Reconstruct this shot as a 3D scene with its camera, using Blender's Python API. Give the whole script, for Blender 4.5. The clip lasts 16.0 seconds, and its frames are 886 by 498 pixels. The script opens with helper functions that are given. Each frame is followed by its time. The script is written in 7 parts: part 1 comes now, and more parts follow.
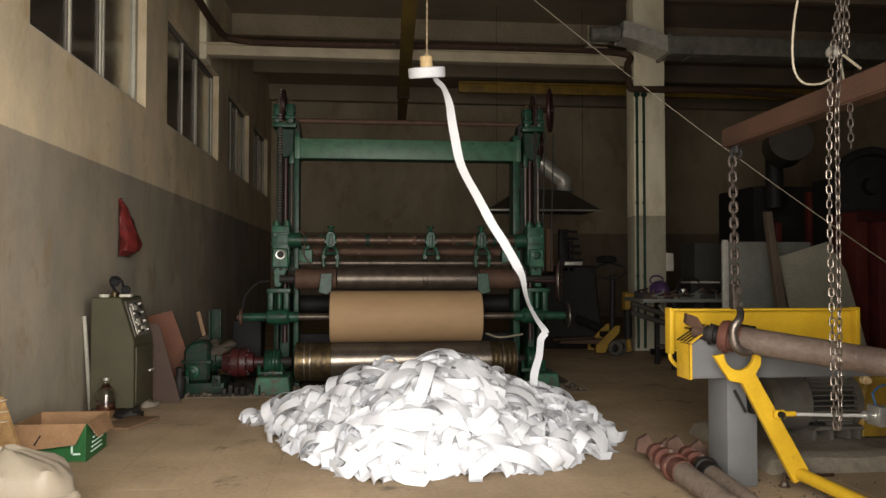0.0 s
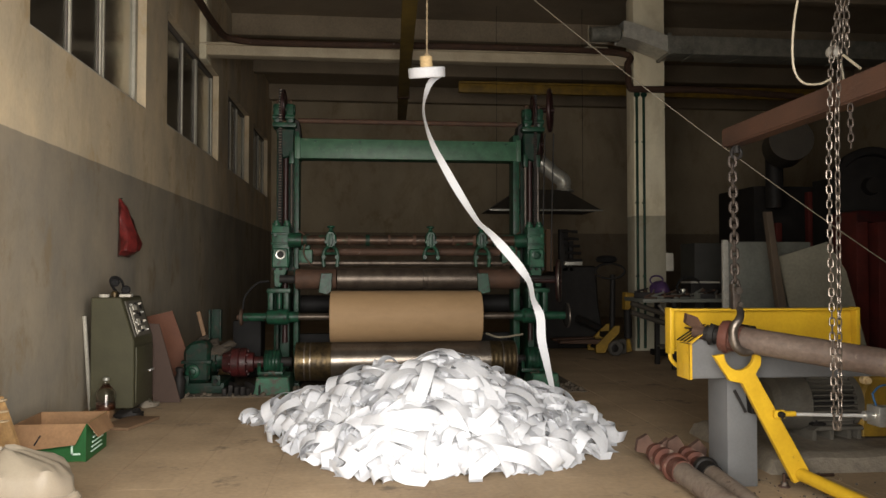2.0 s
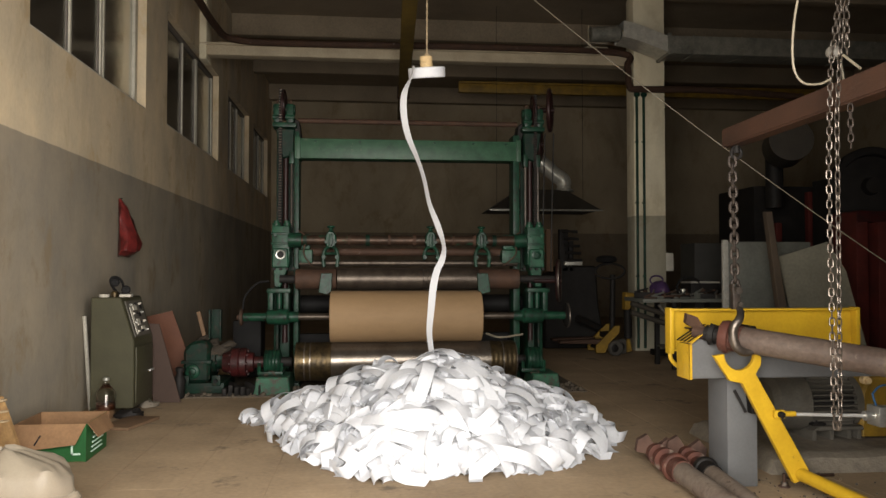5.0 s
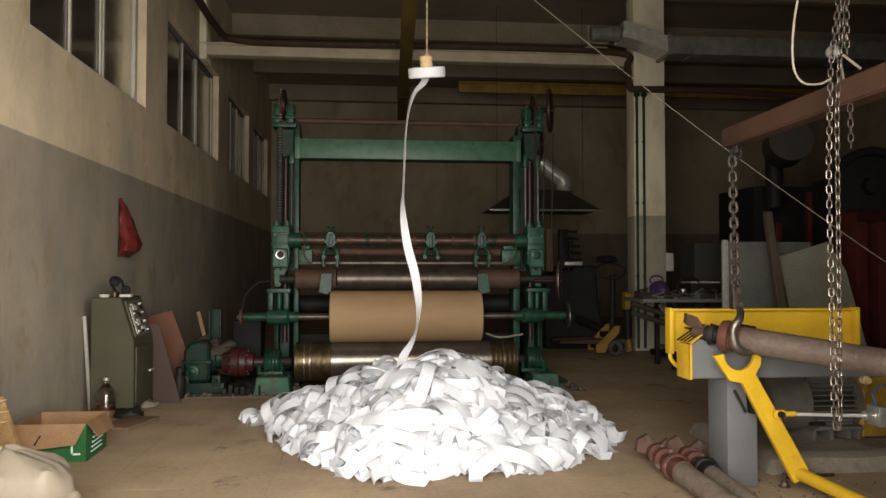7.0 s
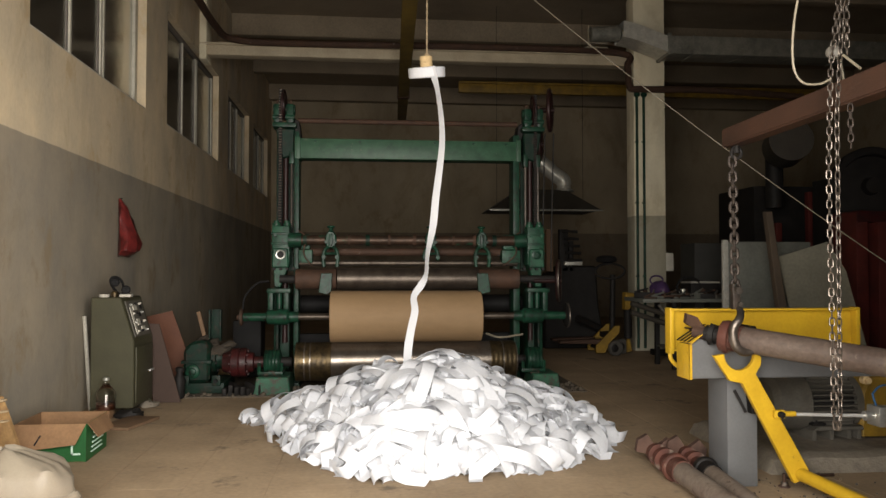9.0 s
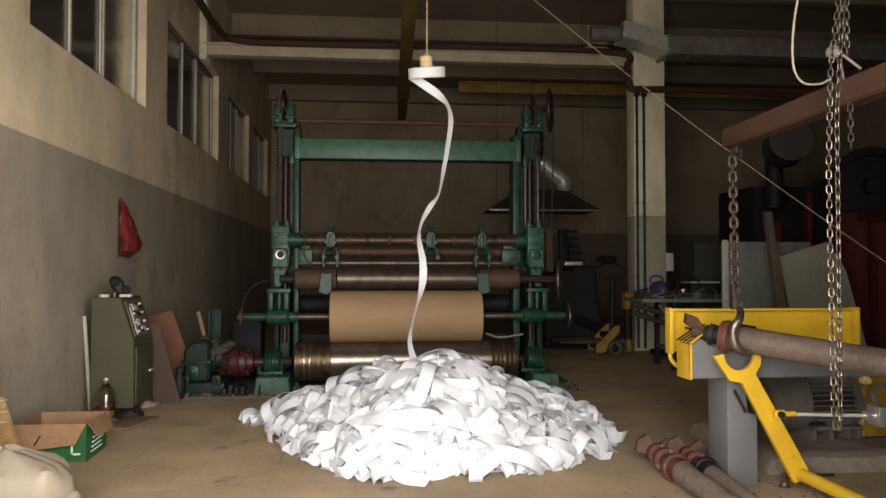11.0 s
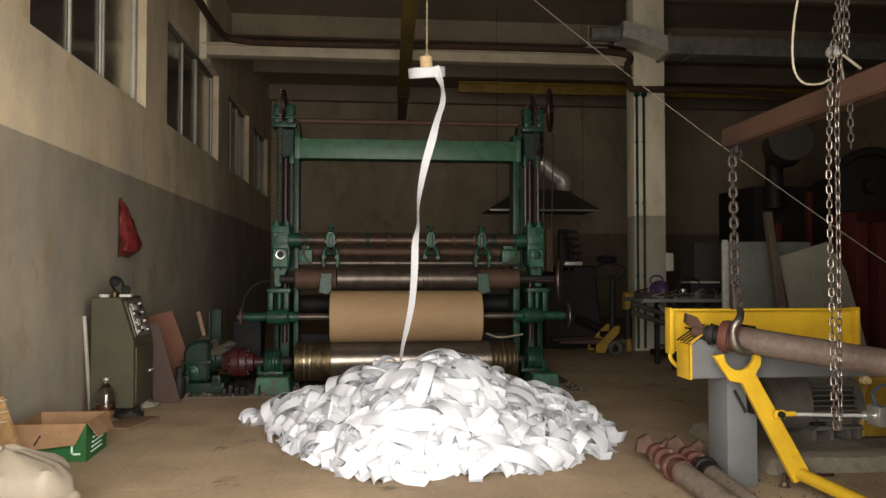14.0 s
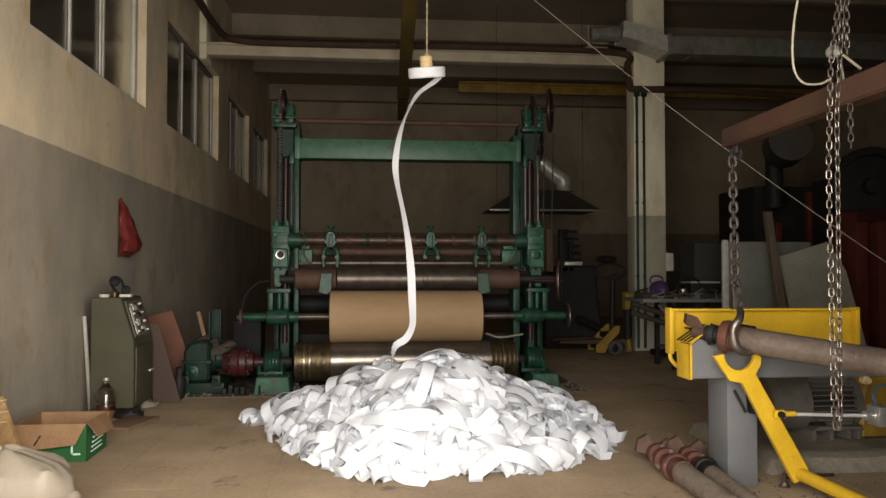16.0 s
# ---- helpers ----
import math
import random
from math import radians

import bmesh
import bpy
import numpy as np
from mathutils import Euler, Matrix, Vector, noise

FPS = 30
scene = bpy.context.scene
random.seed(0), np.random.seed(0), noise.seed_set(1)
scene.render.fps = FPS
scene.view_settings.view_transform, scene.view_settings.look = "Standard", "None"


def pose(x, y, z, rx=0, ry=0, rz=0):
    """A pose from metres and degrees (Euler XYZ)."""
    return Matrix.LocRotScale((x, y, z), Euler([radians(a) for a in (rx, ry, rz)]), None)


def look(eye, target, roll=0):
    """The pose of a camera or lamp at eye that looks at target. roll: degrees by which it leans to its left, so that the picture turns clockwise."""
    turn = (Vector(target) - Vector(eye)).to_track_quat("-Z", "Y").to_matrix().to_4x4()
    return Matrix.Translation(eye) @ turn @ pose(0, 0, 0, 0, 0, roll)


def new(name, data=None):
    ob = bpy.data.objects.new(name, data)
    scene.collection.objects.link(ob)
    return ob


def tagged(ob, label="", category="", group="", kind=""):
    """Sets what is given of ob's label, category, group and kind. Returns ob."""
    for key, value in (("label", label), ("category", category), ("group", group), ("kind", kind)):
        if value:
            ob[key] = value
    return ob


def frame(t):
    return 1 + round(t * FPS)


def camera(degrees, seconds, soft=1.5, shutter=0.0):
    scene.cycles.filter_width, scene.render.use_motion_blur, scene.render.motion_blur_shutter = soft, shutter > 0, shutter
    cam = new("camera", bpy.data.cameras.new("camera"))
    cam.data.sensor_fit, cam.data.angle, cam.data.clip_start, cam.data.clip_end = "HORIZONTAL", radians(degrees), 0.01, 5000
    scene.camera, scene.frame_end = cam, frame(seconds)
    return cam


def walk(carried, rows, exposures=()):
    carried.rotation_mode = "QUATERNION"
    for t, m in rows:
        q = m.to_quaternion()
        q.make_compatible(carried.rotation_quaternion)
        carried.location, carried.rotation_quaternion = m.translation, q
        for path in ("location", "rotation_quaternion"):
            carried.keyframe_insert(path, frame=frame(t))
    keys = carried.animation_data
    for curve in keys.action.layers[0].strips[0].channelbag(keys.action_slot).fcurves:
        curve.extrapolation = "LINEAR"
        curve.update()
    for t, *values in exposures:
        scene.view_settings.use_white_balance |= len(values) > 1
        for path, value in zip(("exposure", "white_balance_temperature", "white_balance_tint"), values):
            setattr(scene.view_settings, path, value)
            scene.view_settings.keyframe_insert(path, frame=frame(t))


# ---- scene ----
cam = camera(60.64, 16.0, soft=1.5)
EYE = look((0, 0, 1.3), (0.9795, 9.9477, 1.5909))
walk(cam, [(0.0, EYE), (16.0, EYE)], exposures=[(0.0, 0.0), (16.0, 0.0)])

# ---- daylight: overcast sky, and a lamp behind the camera standing in for it ----
world = bpy.data.worlds.new("overcast_sky")
scene.world = world
world.use_nodes = True
wn = world.node_tree
sky = wn.nodes.new("ShaderNodeTexSky")
sky.sky_type, sky.sun_disc = "NISHITA", False
sky.sun_elevation, sky.sun_rotation = radians(48), radians(200)
wn.nodes["Background"].inputs["Strength"].default_value = 0.08
wn.links.new(sky.outputs[0], wn.nodes["Background"].inputs["Color"])

sun = new("sun", bpy.data.lights.new("sun", "SUN"))
sun.data.energy, sun.data.angle, sun.data.color = 0.6, radians(12), (1.0, 0.96, 0.9)
sun.matrix_world = look((-6, -20, 26), (0, 0, 0))

# area lamp in place of the sky's light, cut by the front wall's opening
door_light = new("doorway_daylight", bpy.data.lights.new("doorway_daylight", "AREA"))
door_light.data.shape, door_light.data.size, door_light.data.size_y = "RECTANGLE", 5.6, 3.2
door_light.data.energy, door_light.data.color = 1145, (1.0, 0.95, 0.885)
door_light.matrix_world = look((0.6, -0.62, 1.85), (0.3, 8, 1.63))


# ---- materials ----
def shader(name, col, col2=None, mix=0.5, scale=3.0, rough=0.6, metal=0.0, bump=0.15, fine=55.0,
           worn=None, worn_at=0.66, worn_scale=9.0, streak=1.0, rough_var=0.15, per_object=0.0, grain=0.28, spec=0.28):
    """Two tones by a broad noise, grain by a fine one, and patches of a worn colour."""
    m = bpy.data.materials.new(name)
    m.use_nodes = True
    nt = m.node_tree
    n, l = nt.nodes, nt.links
    b = n["Principled BSDF"]
    tc = n.new("ShaderNodeTexCoord")
    mp = n.new("ShaderNodeMapping")
    mp.inputs["Scale"].default_value = (1, 1, 1 / streak)
    l.new(tc.outputs["Object"], mp.inputs["Vector"])
    big = n.new("ShaderNodeTexNoise")
    big.inputs["Scale"].default_value, big.inputs["Detail"].default_value, big.inputs["Roughness"].default_value = scale, 5, 0.62
    small = n.new("ShaderNodeTexNoise")
    small.inputs["Scale"].default_value, small.inputs["Detail"].default_value = fine, 4
    l.new(mp.outputs[0], big.inputs["Vector"])
    l.new(mp.outputs[0], small.inputs["Vector"])
    ramp = n.new("ShaderNodeMapRange")
    ramp.inputs["From Min"].default_value, ramp.inputs["From Max"].default_value = 0.35, 0.68
    l.new(big.outputs["Fac"], ramp.inputs["Value"])
    c2 = col2 or tuple(x * 0.6 for x in col)
    a = n.new("ShaderNodeMix")
    a.data_type = "RGBA"
    a.inputs[6].default_value, a.inputs[7].default_value = (*col, 1), (*c2, 1)
    mul = n.new("ShaderNodeMath")
    mul.operation = "MULTIPLY"
    mul.inputs[1].default_value = mix
    l.new(ramp.outputs[0], mul.inputs[0])
    l.new(mul.outputs[0], a.inputs[0])
    g = n.new("ShaderNodeMix")
    g.data_type, g.blend_type = "RGBA", "OVERLAY"
    g.inputs[0].default_value = grain
    l.new(a.outputs[2], g.inputs[6])
    l.new(small.outputs["Fac"], g.inputs[7])
    out = g.outputs[2]
    if worn:
        w = n.new("ShaderNodeTexNoise")
        w.inputs["Scale"].default_value, w.inputs["Detail"].default_value, w.inputs["Roughness"].default_value = worn_scale, 8, 0.7
        l.new(mp.outputs[0], w.inputs["Vector"])
        r = n.new("ShaderNodeMapRange")
        r.inputs["From Min"].default_value, r.inputs["From Max"].default_value = worn_at - 0.03, worn_at + 0.05
        l.new(w.outputs["Fac"], r.inputs["Value"])
        k = n.new("ShaderNodeMix")
        k.data_type = "RGBA"
        l.new(r.outputs[0], k.inputs[0])
        l.new(out, k.inputs[6])
        k.inputs[7].default_value = (*worn, 1)
        out = k.outputs[2]
    if per_object:
        oi = n.new("ShaderNodeObjectInfo")
        hv = n.new("ShaderNodeHueSaturation")
        mr = n.new("ShaderNodeMapRange")
        mr.inputs["To Min"].default_value, mr.inputs["To Max"].default_value = 1 - per_object, 1 + per_object
        l.new(oi.outputs["Random"], mr.inputs["Value"])
        l.new(mr.outputs[0], hv.inputs["Value"])
        l.new(out, hv.inputs["Color"])
        out = hv.outputs[0]
    l.new(out, b.inputs["Base Color"])
    rr = n.new("ShaderNodeMapRange")
    rr.inputs["To Min"].default_value, rr.inputs["To Max"].default_value = max(0.03, rough - rough_var), min(1, rough + rough_var)
    l.new(small.outputs["Fac"], rr.inputs["Value"])
    l.new(rr.outputs[0], b.inputs["Roughness"])
    b.inputs["Metallic"].default_value = metal
    b.inputs["Specular IOR Level"].default_value = spec
    if bump:
        bp = n.new("ShaderNodeBump")
        bp.inputs["Strength"].default_value, bp.inputs["Distance"].default_value = bump, 0.01
        l.new(small.outputs["Fac"], bp.inputs["Height"])
        l.new(bp.outputs[0], b.inputs["Normal"])
    return m


def two_tone(name, upper, lower, height, stain):
    """Limewash above, grey dado paint below, with streaks and scuffs."""
    m = shader(name, upper, stain, 0.7, 1.1, 0.85, 0, 0.10, 38, streak=1.5, worn=(upper[0] * 0.74, upper[1] * 0.70, upper[2] * 0.64), worn_at=0.585, worn_scale=1.5, grain=0.12)
    nt = m.node_tree
    n, l = nt.nodes, nt.links
    b = n["Principled BSDF"]
    src = b.inputs["Base Color"].links[0].from_socket
    geo = n.new("ShaderNodeNewGeometry")
    # damp smudges and drips below the openings
    mp = n.new("ShaderNodeMapping")
    mp.inputs["Scale"].default_value = (1, 1, 0.45)
    mp.inputs["Rotation"].default_value = (0.5, 0.0, 0.0)
    l.new(geo.outputs["Position"], mp.inputs["Vector"])
    damp = n.new("ShaderNodeTexNoise")
    damp.inputs["Scale"].default_value, damp.inputs["Detail"].default_value, damp.inputs["Roughness"].default_value = 1.6, 9, 0.68
    damp.inputs["Distortion"].default_value = 0.6
    l.new(mp.outputs[0], damp.inputs["Vector"])
    dr = n.new("ShaderNodeMapRange")
    dr.inputs["From Min"].default_value, dr.inputs["From Max"].default_value = 0.52, 0.70
    dr.inputs["To Max"].default_value = 0.55
    l.new(damp.outputs["Fac"], dr.inputs["Value"])
    soil = n.new("ShaderNodeMix")
    soil.data_type, soil.blend_type = "RGBA", "MULTIPLY"
    l.new(dr.outputs[0], soil.inputs[0])
    l.new(src, soil.inputs[6])
    soil.inputs[7].default_value = (0.60, 0.55, 0.44, 1)
    src = soil.outputs[2]
    sep = n.new("ShaderNodeSeparateXYZ")
    l.new(geo.outputs["Position"], sep.inputs[0])
    wob = n.new("ShaderNodeTexNoise")
    wob.inputs["Scale"].default_value = 3.0
    l.new(geo.outputs["Position"], wob.inputs["Vector"])
    ad = n.new("ShaderNodeMath")
    ad.operation, ad.inputs[1].default_value = "MULTIPLY_ADD", 0.02
    l.new(wob.outputs["Fac"], ad.inputs[0])
    l.new(sep.outputs["Z"], ad.inputs[2])
    st = n.new("ShaderNodeMapRange")
    st.inputs["From Min"].default_value, st.inputs["From Max"].default_value = height, height + 0.008
    l.new(ad.outputs[0], st.inputs["Value"])
    low = n.new("ShaderNodeMix")
    low.data_type, low.blend_type = "RGBA", "MULTIPLY"
    low.inputs[0].default_value = 1.0
    low.inputs[7].default_value = (*lower, 1)
    l.new(src, low.inputs[6])
    mx = n.new("ShaderNodeMix")
    mx.data_type = "RGBA"
    l.new(st.outputs[0], mx.inputs[0])
    l.new(low.outputs[2], mx.inputs[6])
    l.new(src, mx.inputs[7])
    l.new(mx.outputs[2], b.inputs["Base Color"])
    return m


CREAM = (0.675, 0.545, 0.36)
WALL = two_tone("limewash_and_grey_dado", CREAM, (0.505, 0.525, 0.575), 2.37, (0.34, 0.31, 0.25))
# the wall paint again, darkened to put shade on the far walls
WALL_SHADED = two_tone("shaded_wall_paint", (0.40, 0.325, 0.218), (0.57, 0.55, 0.56), 2.37, (0.28, 0.225, 0.15))
COLUMN_PAINT = two_tone("column_paint", (0.80, 0.73, 0.54), (0.50, 0.51, 0.52), 2.21, (0.52, 0.46, 0.33))
CONCRETE = shader("ceiling_concrete", (0.295, 0.235, 0.163), (0.19, 0.152, 0.106), 0.6, 1.2, 0.9, 0, 0.2, 30)
FLOOR = shader("trodden_concrete_floor", (0.345, 0.252, 0.158), (0.21, 0.15, 0.093), 0.75, 0.9, 0.8, 0, 0.18, 26,
               worn=(0.13, 0.105, 0.08), worn_at=0.67, worn_scale=2.6, rough_var=0.2)
WHITE_BEAM = shader("dirty_white_paint", (0.46, 0.39, 0.275), (0.30, 0.25, 0.175), 0.7, 2.5, 0.6, 0, 0.1, 40)
GREEN = shader("machine_green_enamel", (0.0105, 0.050, 0.027), (0.0045, 0.016, 0.010), 0.95, 10, 0.40, 0, 0.18, 40, grain=0.2, spec=0.2,
               worn=(0.010, 0.009, 0.007), worn_at=0.57, worn_scale=22)
GREEN_PALE = shader("machine_green_fresh", (0.033, 0.115, 0.066), (0.016, 0.052, 0.032), 0.85, 9, 0.5, 0, 0.25, 45,
                    worn=(0.055, 0.048, 0.036), worn_at=0.54, worn_scale=16)
GREEN_BEAM = shader("machine_green_beam", (0.030, 0.085, 0.045), (0.0125, 0.040, 0.022), 0.9, 8, 0.45, 0, 0.12, 45, grain=0.15,
                    worn=(0.085, 0.10, 0.075), worn_at=0.63, worn_scale=17)
STEEL = shader("rolled_steel", (0.085, 0.068, 0.053), (0.035, 0.026, 0.020), 0.9, 7, 0.40, 0.6, 0.0, 50, rough_var=0.06)
ROLLER = shader("polished_roller", (0.19, 0.165, 0.138), (0.11, 0.088, 0.068), 0.8, 5, 0.29, 0.8, 0.0, 60, rough_var=0.04,
                worn=(0.10, 0.07, 0.04), worn_at=0.72, worn_scale=5)
RUST = shader("rusty_steel", (0.07, 0.037, 0.023), (0.036, 0.023, 0.017), 0.7, 6, 0.7, 0.25, 0.4, 50,
              worn=(0.17, 0.14, 0.12), worn_at=0.66, worn_scale=11)
TUBE = shader("scraped_brown_tube", (0.135, 0.102, 0.080), (0.072, 0.047, 0.037), 0.85, 5, 0.6, 0.1, 0.3, 45, worn=(0.21, 0.175, 0.14), worn_at=0.645, worn_scale=13, grain=0.45)
TUBE_PALE = shader("scratched_pale_tube", (0.215, 0.175, 0.137), (0.10, 0.07, 0.054), 0.85, 6, 0.65, 0.05, 0.3, 45, worn=(0.075, 0.045, 0.035), worn_at=0.60, worn_scale=10, grain=0.45)
RUST_PALE = shader("flaky_brown_rust", (0.105, 0.058, 0.041), (0.05, 0.03, 0.023), 0.85, 12, 0.75, 0.1, 0.4, 50)
BRASSY = shader("brassy_worn_steel", (0.115, 0.082, 0.04), (0.035, 0.027, 0.018), 0.95, 14, 0.42, 0.8, 0.0, 60, rough_var=0.06)
HOOD = shader("sooty_sheet_metal", (0.055, 0.048, 0.038), (0.035, 0.03, 0.024), 0.7, 4, 0.5, 0.2, 0.1, 40)
DARK = shader("oily_dark_iron", (0.018, 0.016, 0.0145), (0.008, 0.007, 0.0065), 0.7, 6, 0.6, 0.1, 0.3, 50, spec=0.18)
CHAIN = shader("worn_chain_steel", (0.175, 0.15, 0.127), (0.075, 0.058, 0.046), 0.7, 20, 0.4, 0.85, 0.2, 90)
CHAIN_DARK = shader("dark_chain_steel", (0.058, 0.045, 0.036), (0.024, 0.019, 0.016), 0.8, 20, 0.55, 0.5, 0.3, 90)
KRAFT = shader("kraft_paper", (0.265, 0.172, 0.09), (0.22, 0.14, 0.072), 0.6, 3, 0.7, 0, 0.04, 90, streak=0.3)
PAPER = shader("white_paper_tape", (0.695, 0.703, 0.728), (0.645, 0.653, 0.677), 0.7, 6, 0.65, 0, 0.03, 60)
YELLOW = shader("chipped_yellow_paint", (0.555, 0.345, 0.02), (0.44, 0.26, 0.016), 0.7, 5, 0.42, 0, 0.06, 50, grain=0.14,
                worn=(0.085, 0.055, 0.03), worn_at=0.675, worn_scale=16)
YELLOW_DIM = shader("grimy_yellow_paint", (0.27, 0.16, 0.018), (0.11, 0.068, 0.014), 0.8, 5, 0.55, 0, 0.15, 50)
# darker yellow that carries the shade on the monorail beam
YELLOW_SHADED = shader("shaded_yellow_paint", (0.15, 0.10, 0.022), (0.07, 0.05, 0.016), 0.8, 4, 0.6, 0, 0.15, 50)
GREY = shader("grey_machine_paint", (0.125, 0.126, 0.126), (0.096, 0.096, 0.096), 0.7, 4, 0.45, 0, 0.03, 60, grain=0.14,
              worn=(0.13, 0.12, 0.11), worn_at=0.72, worn_scale=15)
MOTOR = shader("grey_motor_enamel", (0.125, 0.114, 0.095), (0.075, 0.068, 0.055), 0.7, 7, 0.5, 0.1, 0.2, 60)
RED_BEAM = shader("red_oxide_primer", (0.066, 0.033, 0.021), (0.030, 0.019, 0.014), 0.75, 3, 0.55, 0, 0.2, 40, streak=0.6)
# oily green, darkened further to carry the shade around the machine
GREEN_OILY_SHADED = shader("oily_shaded_green", (0.006, 0.025, 0.015), (0.004, 0.009, 0.0065), 0.9, 9, 0.5, 0, 0.3, 45, worn=(0.028, 0.022, 0.016), worn_at=0.56, worn_scale=14, spec=0.16)
GREEN_CAST = shader("chipped_green_casting", (0.020, 0.078, 0.043), (0.006, 0.024, 0.015), 0.95, 11, 0.42, 0, 0.2, 40, worn=(0.010, 0.009, 0.007), worn_at=0.58, worn_scale=24, grain=0.2, spec=0.2)
DIRT = shader("oily_dust_cake", (0.055, 0.044, 0.032), (0.028, 0.022, 0.017), 0.8, 14, 0.95, 0, 0.5, 60)
MAROON = shader("greased_maroon_rod", (0.026, 0.010, 0.009), (0.012, 0.007, 0.0065), 0.8, 9, 0.4, 0.2, 0.1, 60)
ROD_PALE = shader("scraped_pale_rod", (0.085, 0.07, 0.058), (0.04, 0.032, 0.027), 0.8, 10, 0.4, 0.4, 0.1, 60)
DUCT = shader("dull_galvanised_duct", (0.27, 0.262, 0.222), (0.14, 0.137, 0.118), 0.85, 7, 0.36, 0.4, 0.12, 40, worn=(0.30, 0.29, 0.25), worn_at=0.62, worn_scale=20)
RED = shader("red_enamel", (0.046, 0.007, 0.007), (0.014, 0.008, 0.007), 0.95, 10, 0.45, 0, 0.2, 50)
RED_DARK = shader("dusty_red_paint", (0.10, 0.017, 0.013), (0.035, 0.011, 0.009), 0.7, 3, 0.6, 0, 0.2, 50)
OLIVE = shader("olive_cabinet_paint", (0.057, 0.053, 0.029), (0.041, 0.038, 0.0215), 0.7, 4, 0.5, 0, 0.04, 50, grain=0.15,
               worn=(0.05, 0.045, 0.03), worn_at=0.71, worn_scale=14)
CARD = shader("cardboard", (0.235, 0.135, 0.068), (0.16, 0.088, 0.044), 0.7, 5, 0.8, 0, 0.08, 60)
CARD_GREEN = shader("green_printed_card", (0.016, 0.09, 0.024), (0.012, 0.06, 0.017), 0.6, 6, 0.55, 0, 0.05, 60)
PRINT = shader("pale_print", (0.5, 0.66, 0.55), None, 0.4, 9, 0.6)
SACK = shader("woven_cream_sack", (0.235, 0.20, 0.148), (0.17, 0.138, 0.105), 0.6, 4, 0.5, 0, 0.05, 160, grain=0.12)
BOARD = shader("brown_hardboard", (0.052, 0.030, 0.021), (0.034, 0.020, 0.0145), 0.6, 3, 0.6, 0, 0.08, 60)
STRAW = shader("broom_straw", (0.26, 0.155, 0.06), (0.13, 0.07, 0.03), 0.7, 20, 0.8, 0, 0.4, 120)
GALV = shader("galvanised_sheet", (0.62, 0.60, 0.53), (0.40, 0.39, 0.34), 0.7, 9, 0.33, 0.4, 0.12, 40)
ALU = shader("cast_aluminium", (0.55, 0.54, 0.50), (0.4, 0.39, 0.36), 0.5, 8, 0.35, 0.8, 0.1, 60)
CHROME = shader("bright_rod", (0.62, 0.61, 0.58), (0.56, 0.55, 0.52), 0.3, 8, 0.42, 0.4, 0.0, 60, grain=0.05)
WOOD = shader("weathered_wood", (0.17, 0.105, 0.06), (0.09, 0.055, 0.032), 0.7, 6, 0.75, 0, 0.3, 40, streak=6)
CORK = shader("pale_wood_core", (0.52, 0.38, 0.20), (0.40, 0.28, 0.14), 0.6, 14, 0.8, 0, 0.2, 80)
ROPE = shader("hemp_rope", (0.34, 0.26, 0.16), (0.2, 0.15, 0.09), 0.6, 30, 0.9, 0, 0.4, 200)
CABLE = shader("pale_cable", (0.23, 0.20, 0.145), (0.15, 0.13, 0.095), 0.5, 6, 0.5)
BLACK = shader("black_rubber", (0.009, 0.0085, 0.0085), (0.018, 0.017, 0.016), 0.5, 9, 0.65, 0, 0.1, 60, spec=0.14)
WINFRAME = shader("chalky_window_paint", (0.50, 0.47, 0.39), (0.33, 0.31, 0.25), 0.7, 6, 0.6, 0, 0.15, 50)
WINDARK = shader("grey_window_frame", (0.15, 0.13, 0.11), (0.09, 0.08, 0.07), 0.7, 6, 0.6, 0, 0.15, 50)
RED_PLASTIC = shader("red_film_bag", (0.17, 0.022, 0.02), (0.05, 0.011, 0.01), 0.9, 12, 0.35, 0, 0.1, 30)
RUBBLE = shader("loose_grey_rubble", (0.22, 0.19, 0.145), (0.12, 0.10, 0.08), 0.7, 14, 0.9, 0, 0.4, 60)
GRIT = shader("dusty_brown_grit", (0.115, 0.092, 0.066), (0.06, 0.048, 0.036), 0.8, 12, 0.95, 0, 0.4, 60)
PURPLE = shader("purple_plastic_bag", (0.055, 0.03, 0.08), (0.03, 0.016, 0.045), 0.6, 9, 0.4, 0, 0.2, 30)
BLUE_HOSE = shader("blue_air_hose", (0.03, 0.09, 0.20), None, 0.5, 8, 0.4)
PLATE = shader("stacked_sheet_metal", (0.17, 0.175, 0.15), (0.10, 0.10, 0.085), 0.75, 2.2, 0.55, 0.25, 0.12, 30)
WHITE_PLASTIC = shader("white_plastic", (0.48, 0.45, 0.38), (0.36, 0.33, 0.27), 0.5, 8, 0.45)

pn = PAPER.node_tree
thin = pn.nodes.new("ShaderNodeBsdfTranslucent")
thin.inputs["Color"].default_value = (0.86, 0.87, 0.88, 1)
both = pn.nodes.new("ShaderNodeMixShader")
both.inputs[0].default_value = 0.24
pn.links.new(pn.nodes["Principled BSDF"].outputs[0], both.inputs[1])
pn.links.new(thin.outputs[0], both.inputs[2])
pn.links.new(both.outputs[0], pn.nodes["Material Output"].inputs["Surface"])


def glass(name, tint, rough=0.05):
    m = bpy.data.materials.new(name)
    m.use_nodes = True
    b = m.node_tree.nodes["Principled BSDF"]
    b.inputs["Base Color"].default_value = (*tint, 1)
    b.inputs["Roughness"].default_value = rough
    b.inputs["Transmission Weight"].default_value = 1.0
    b.inputs["IOR"].default_value = 1.45
    return m


PANE = glass("dusty_window_glass", (0.62, 0.62, 0.58), 0.12)
BOTTLE = glass("clear_bottle", (0.86, 0.86, 0.78), 0.06)


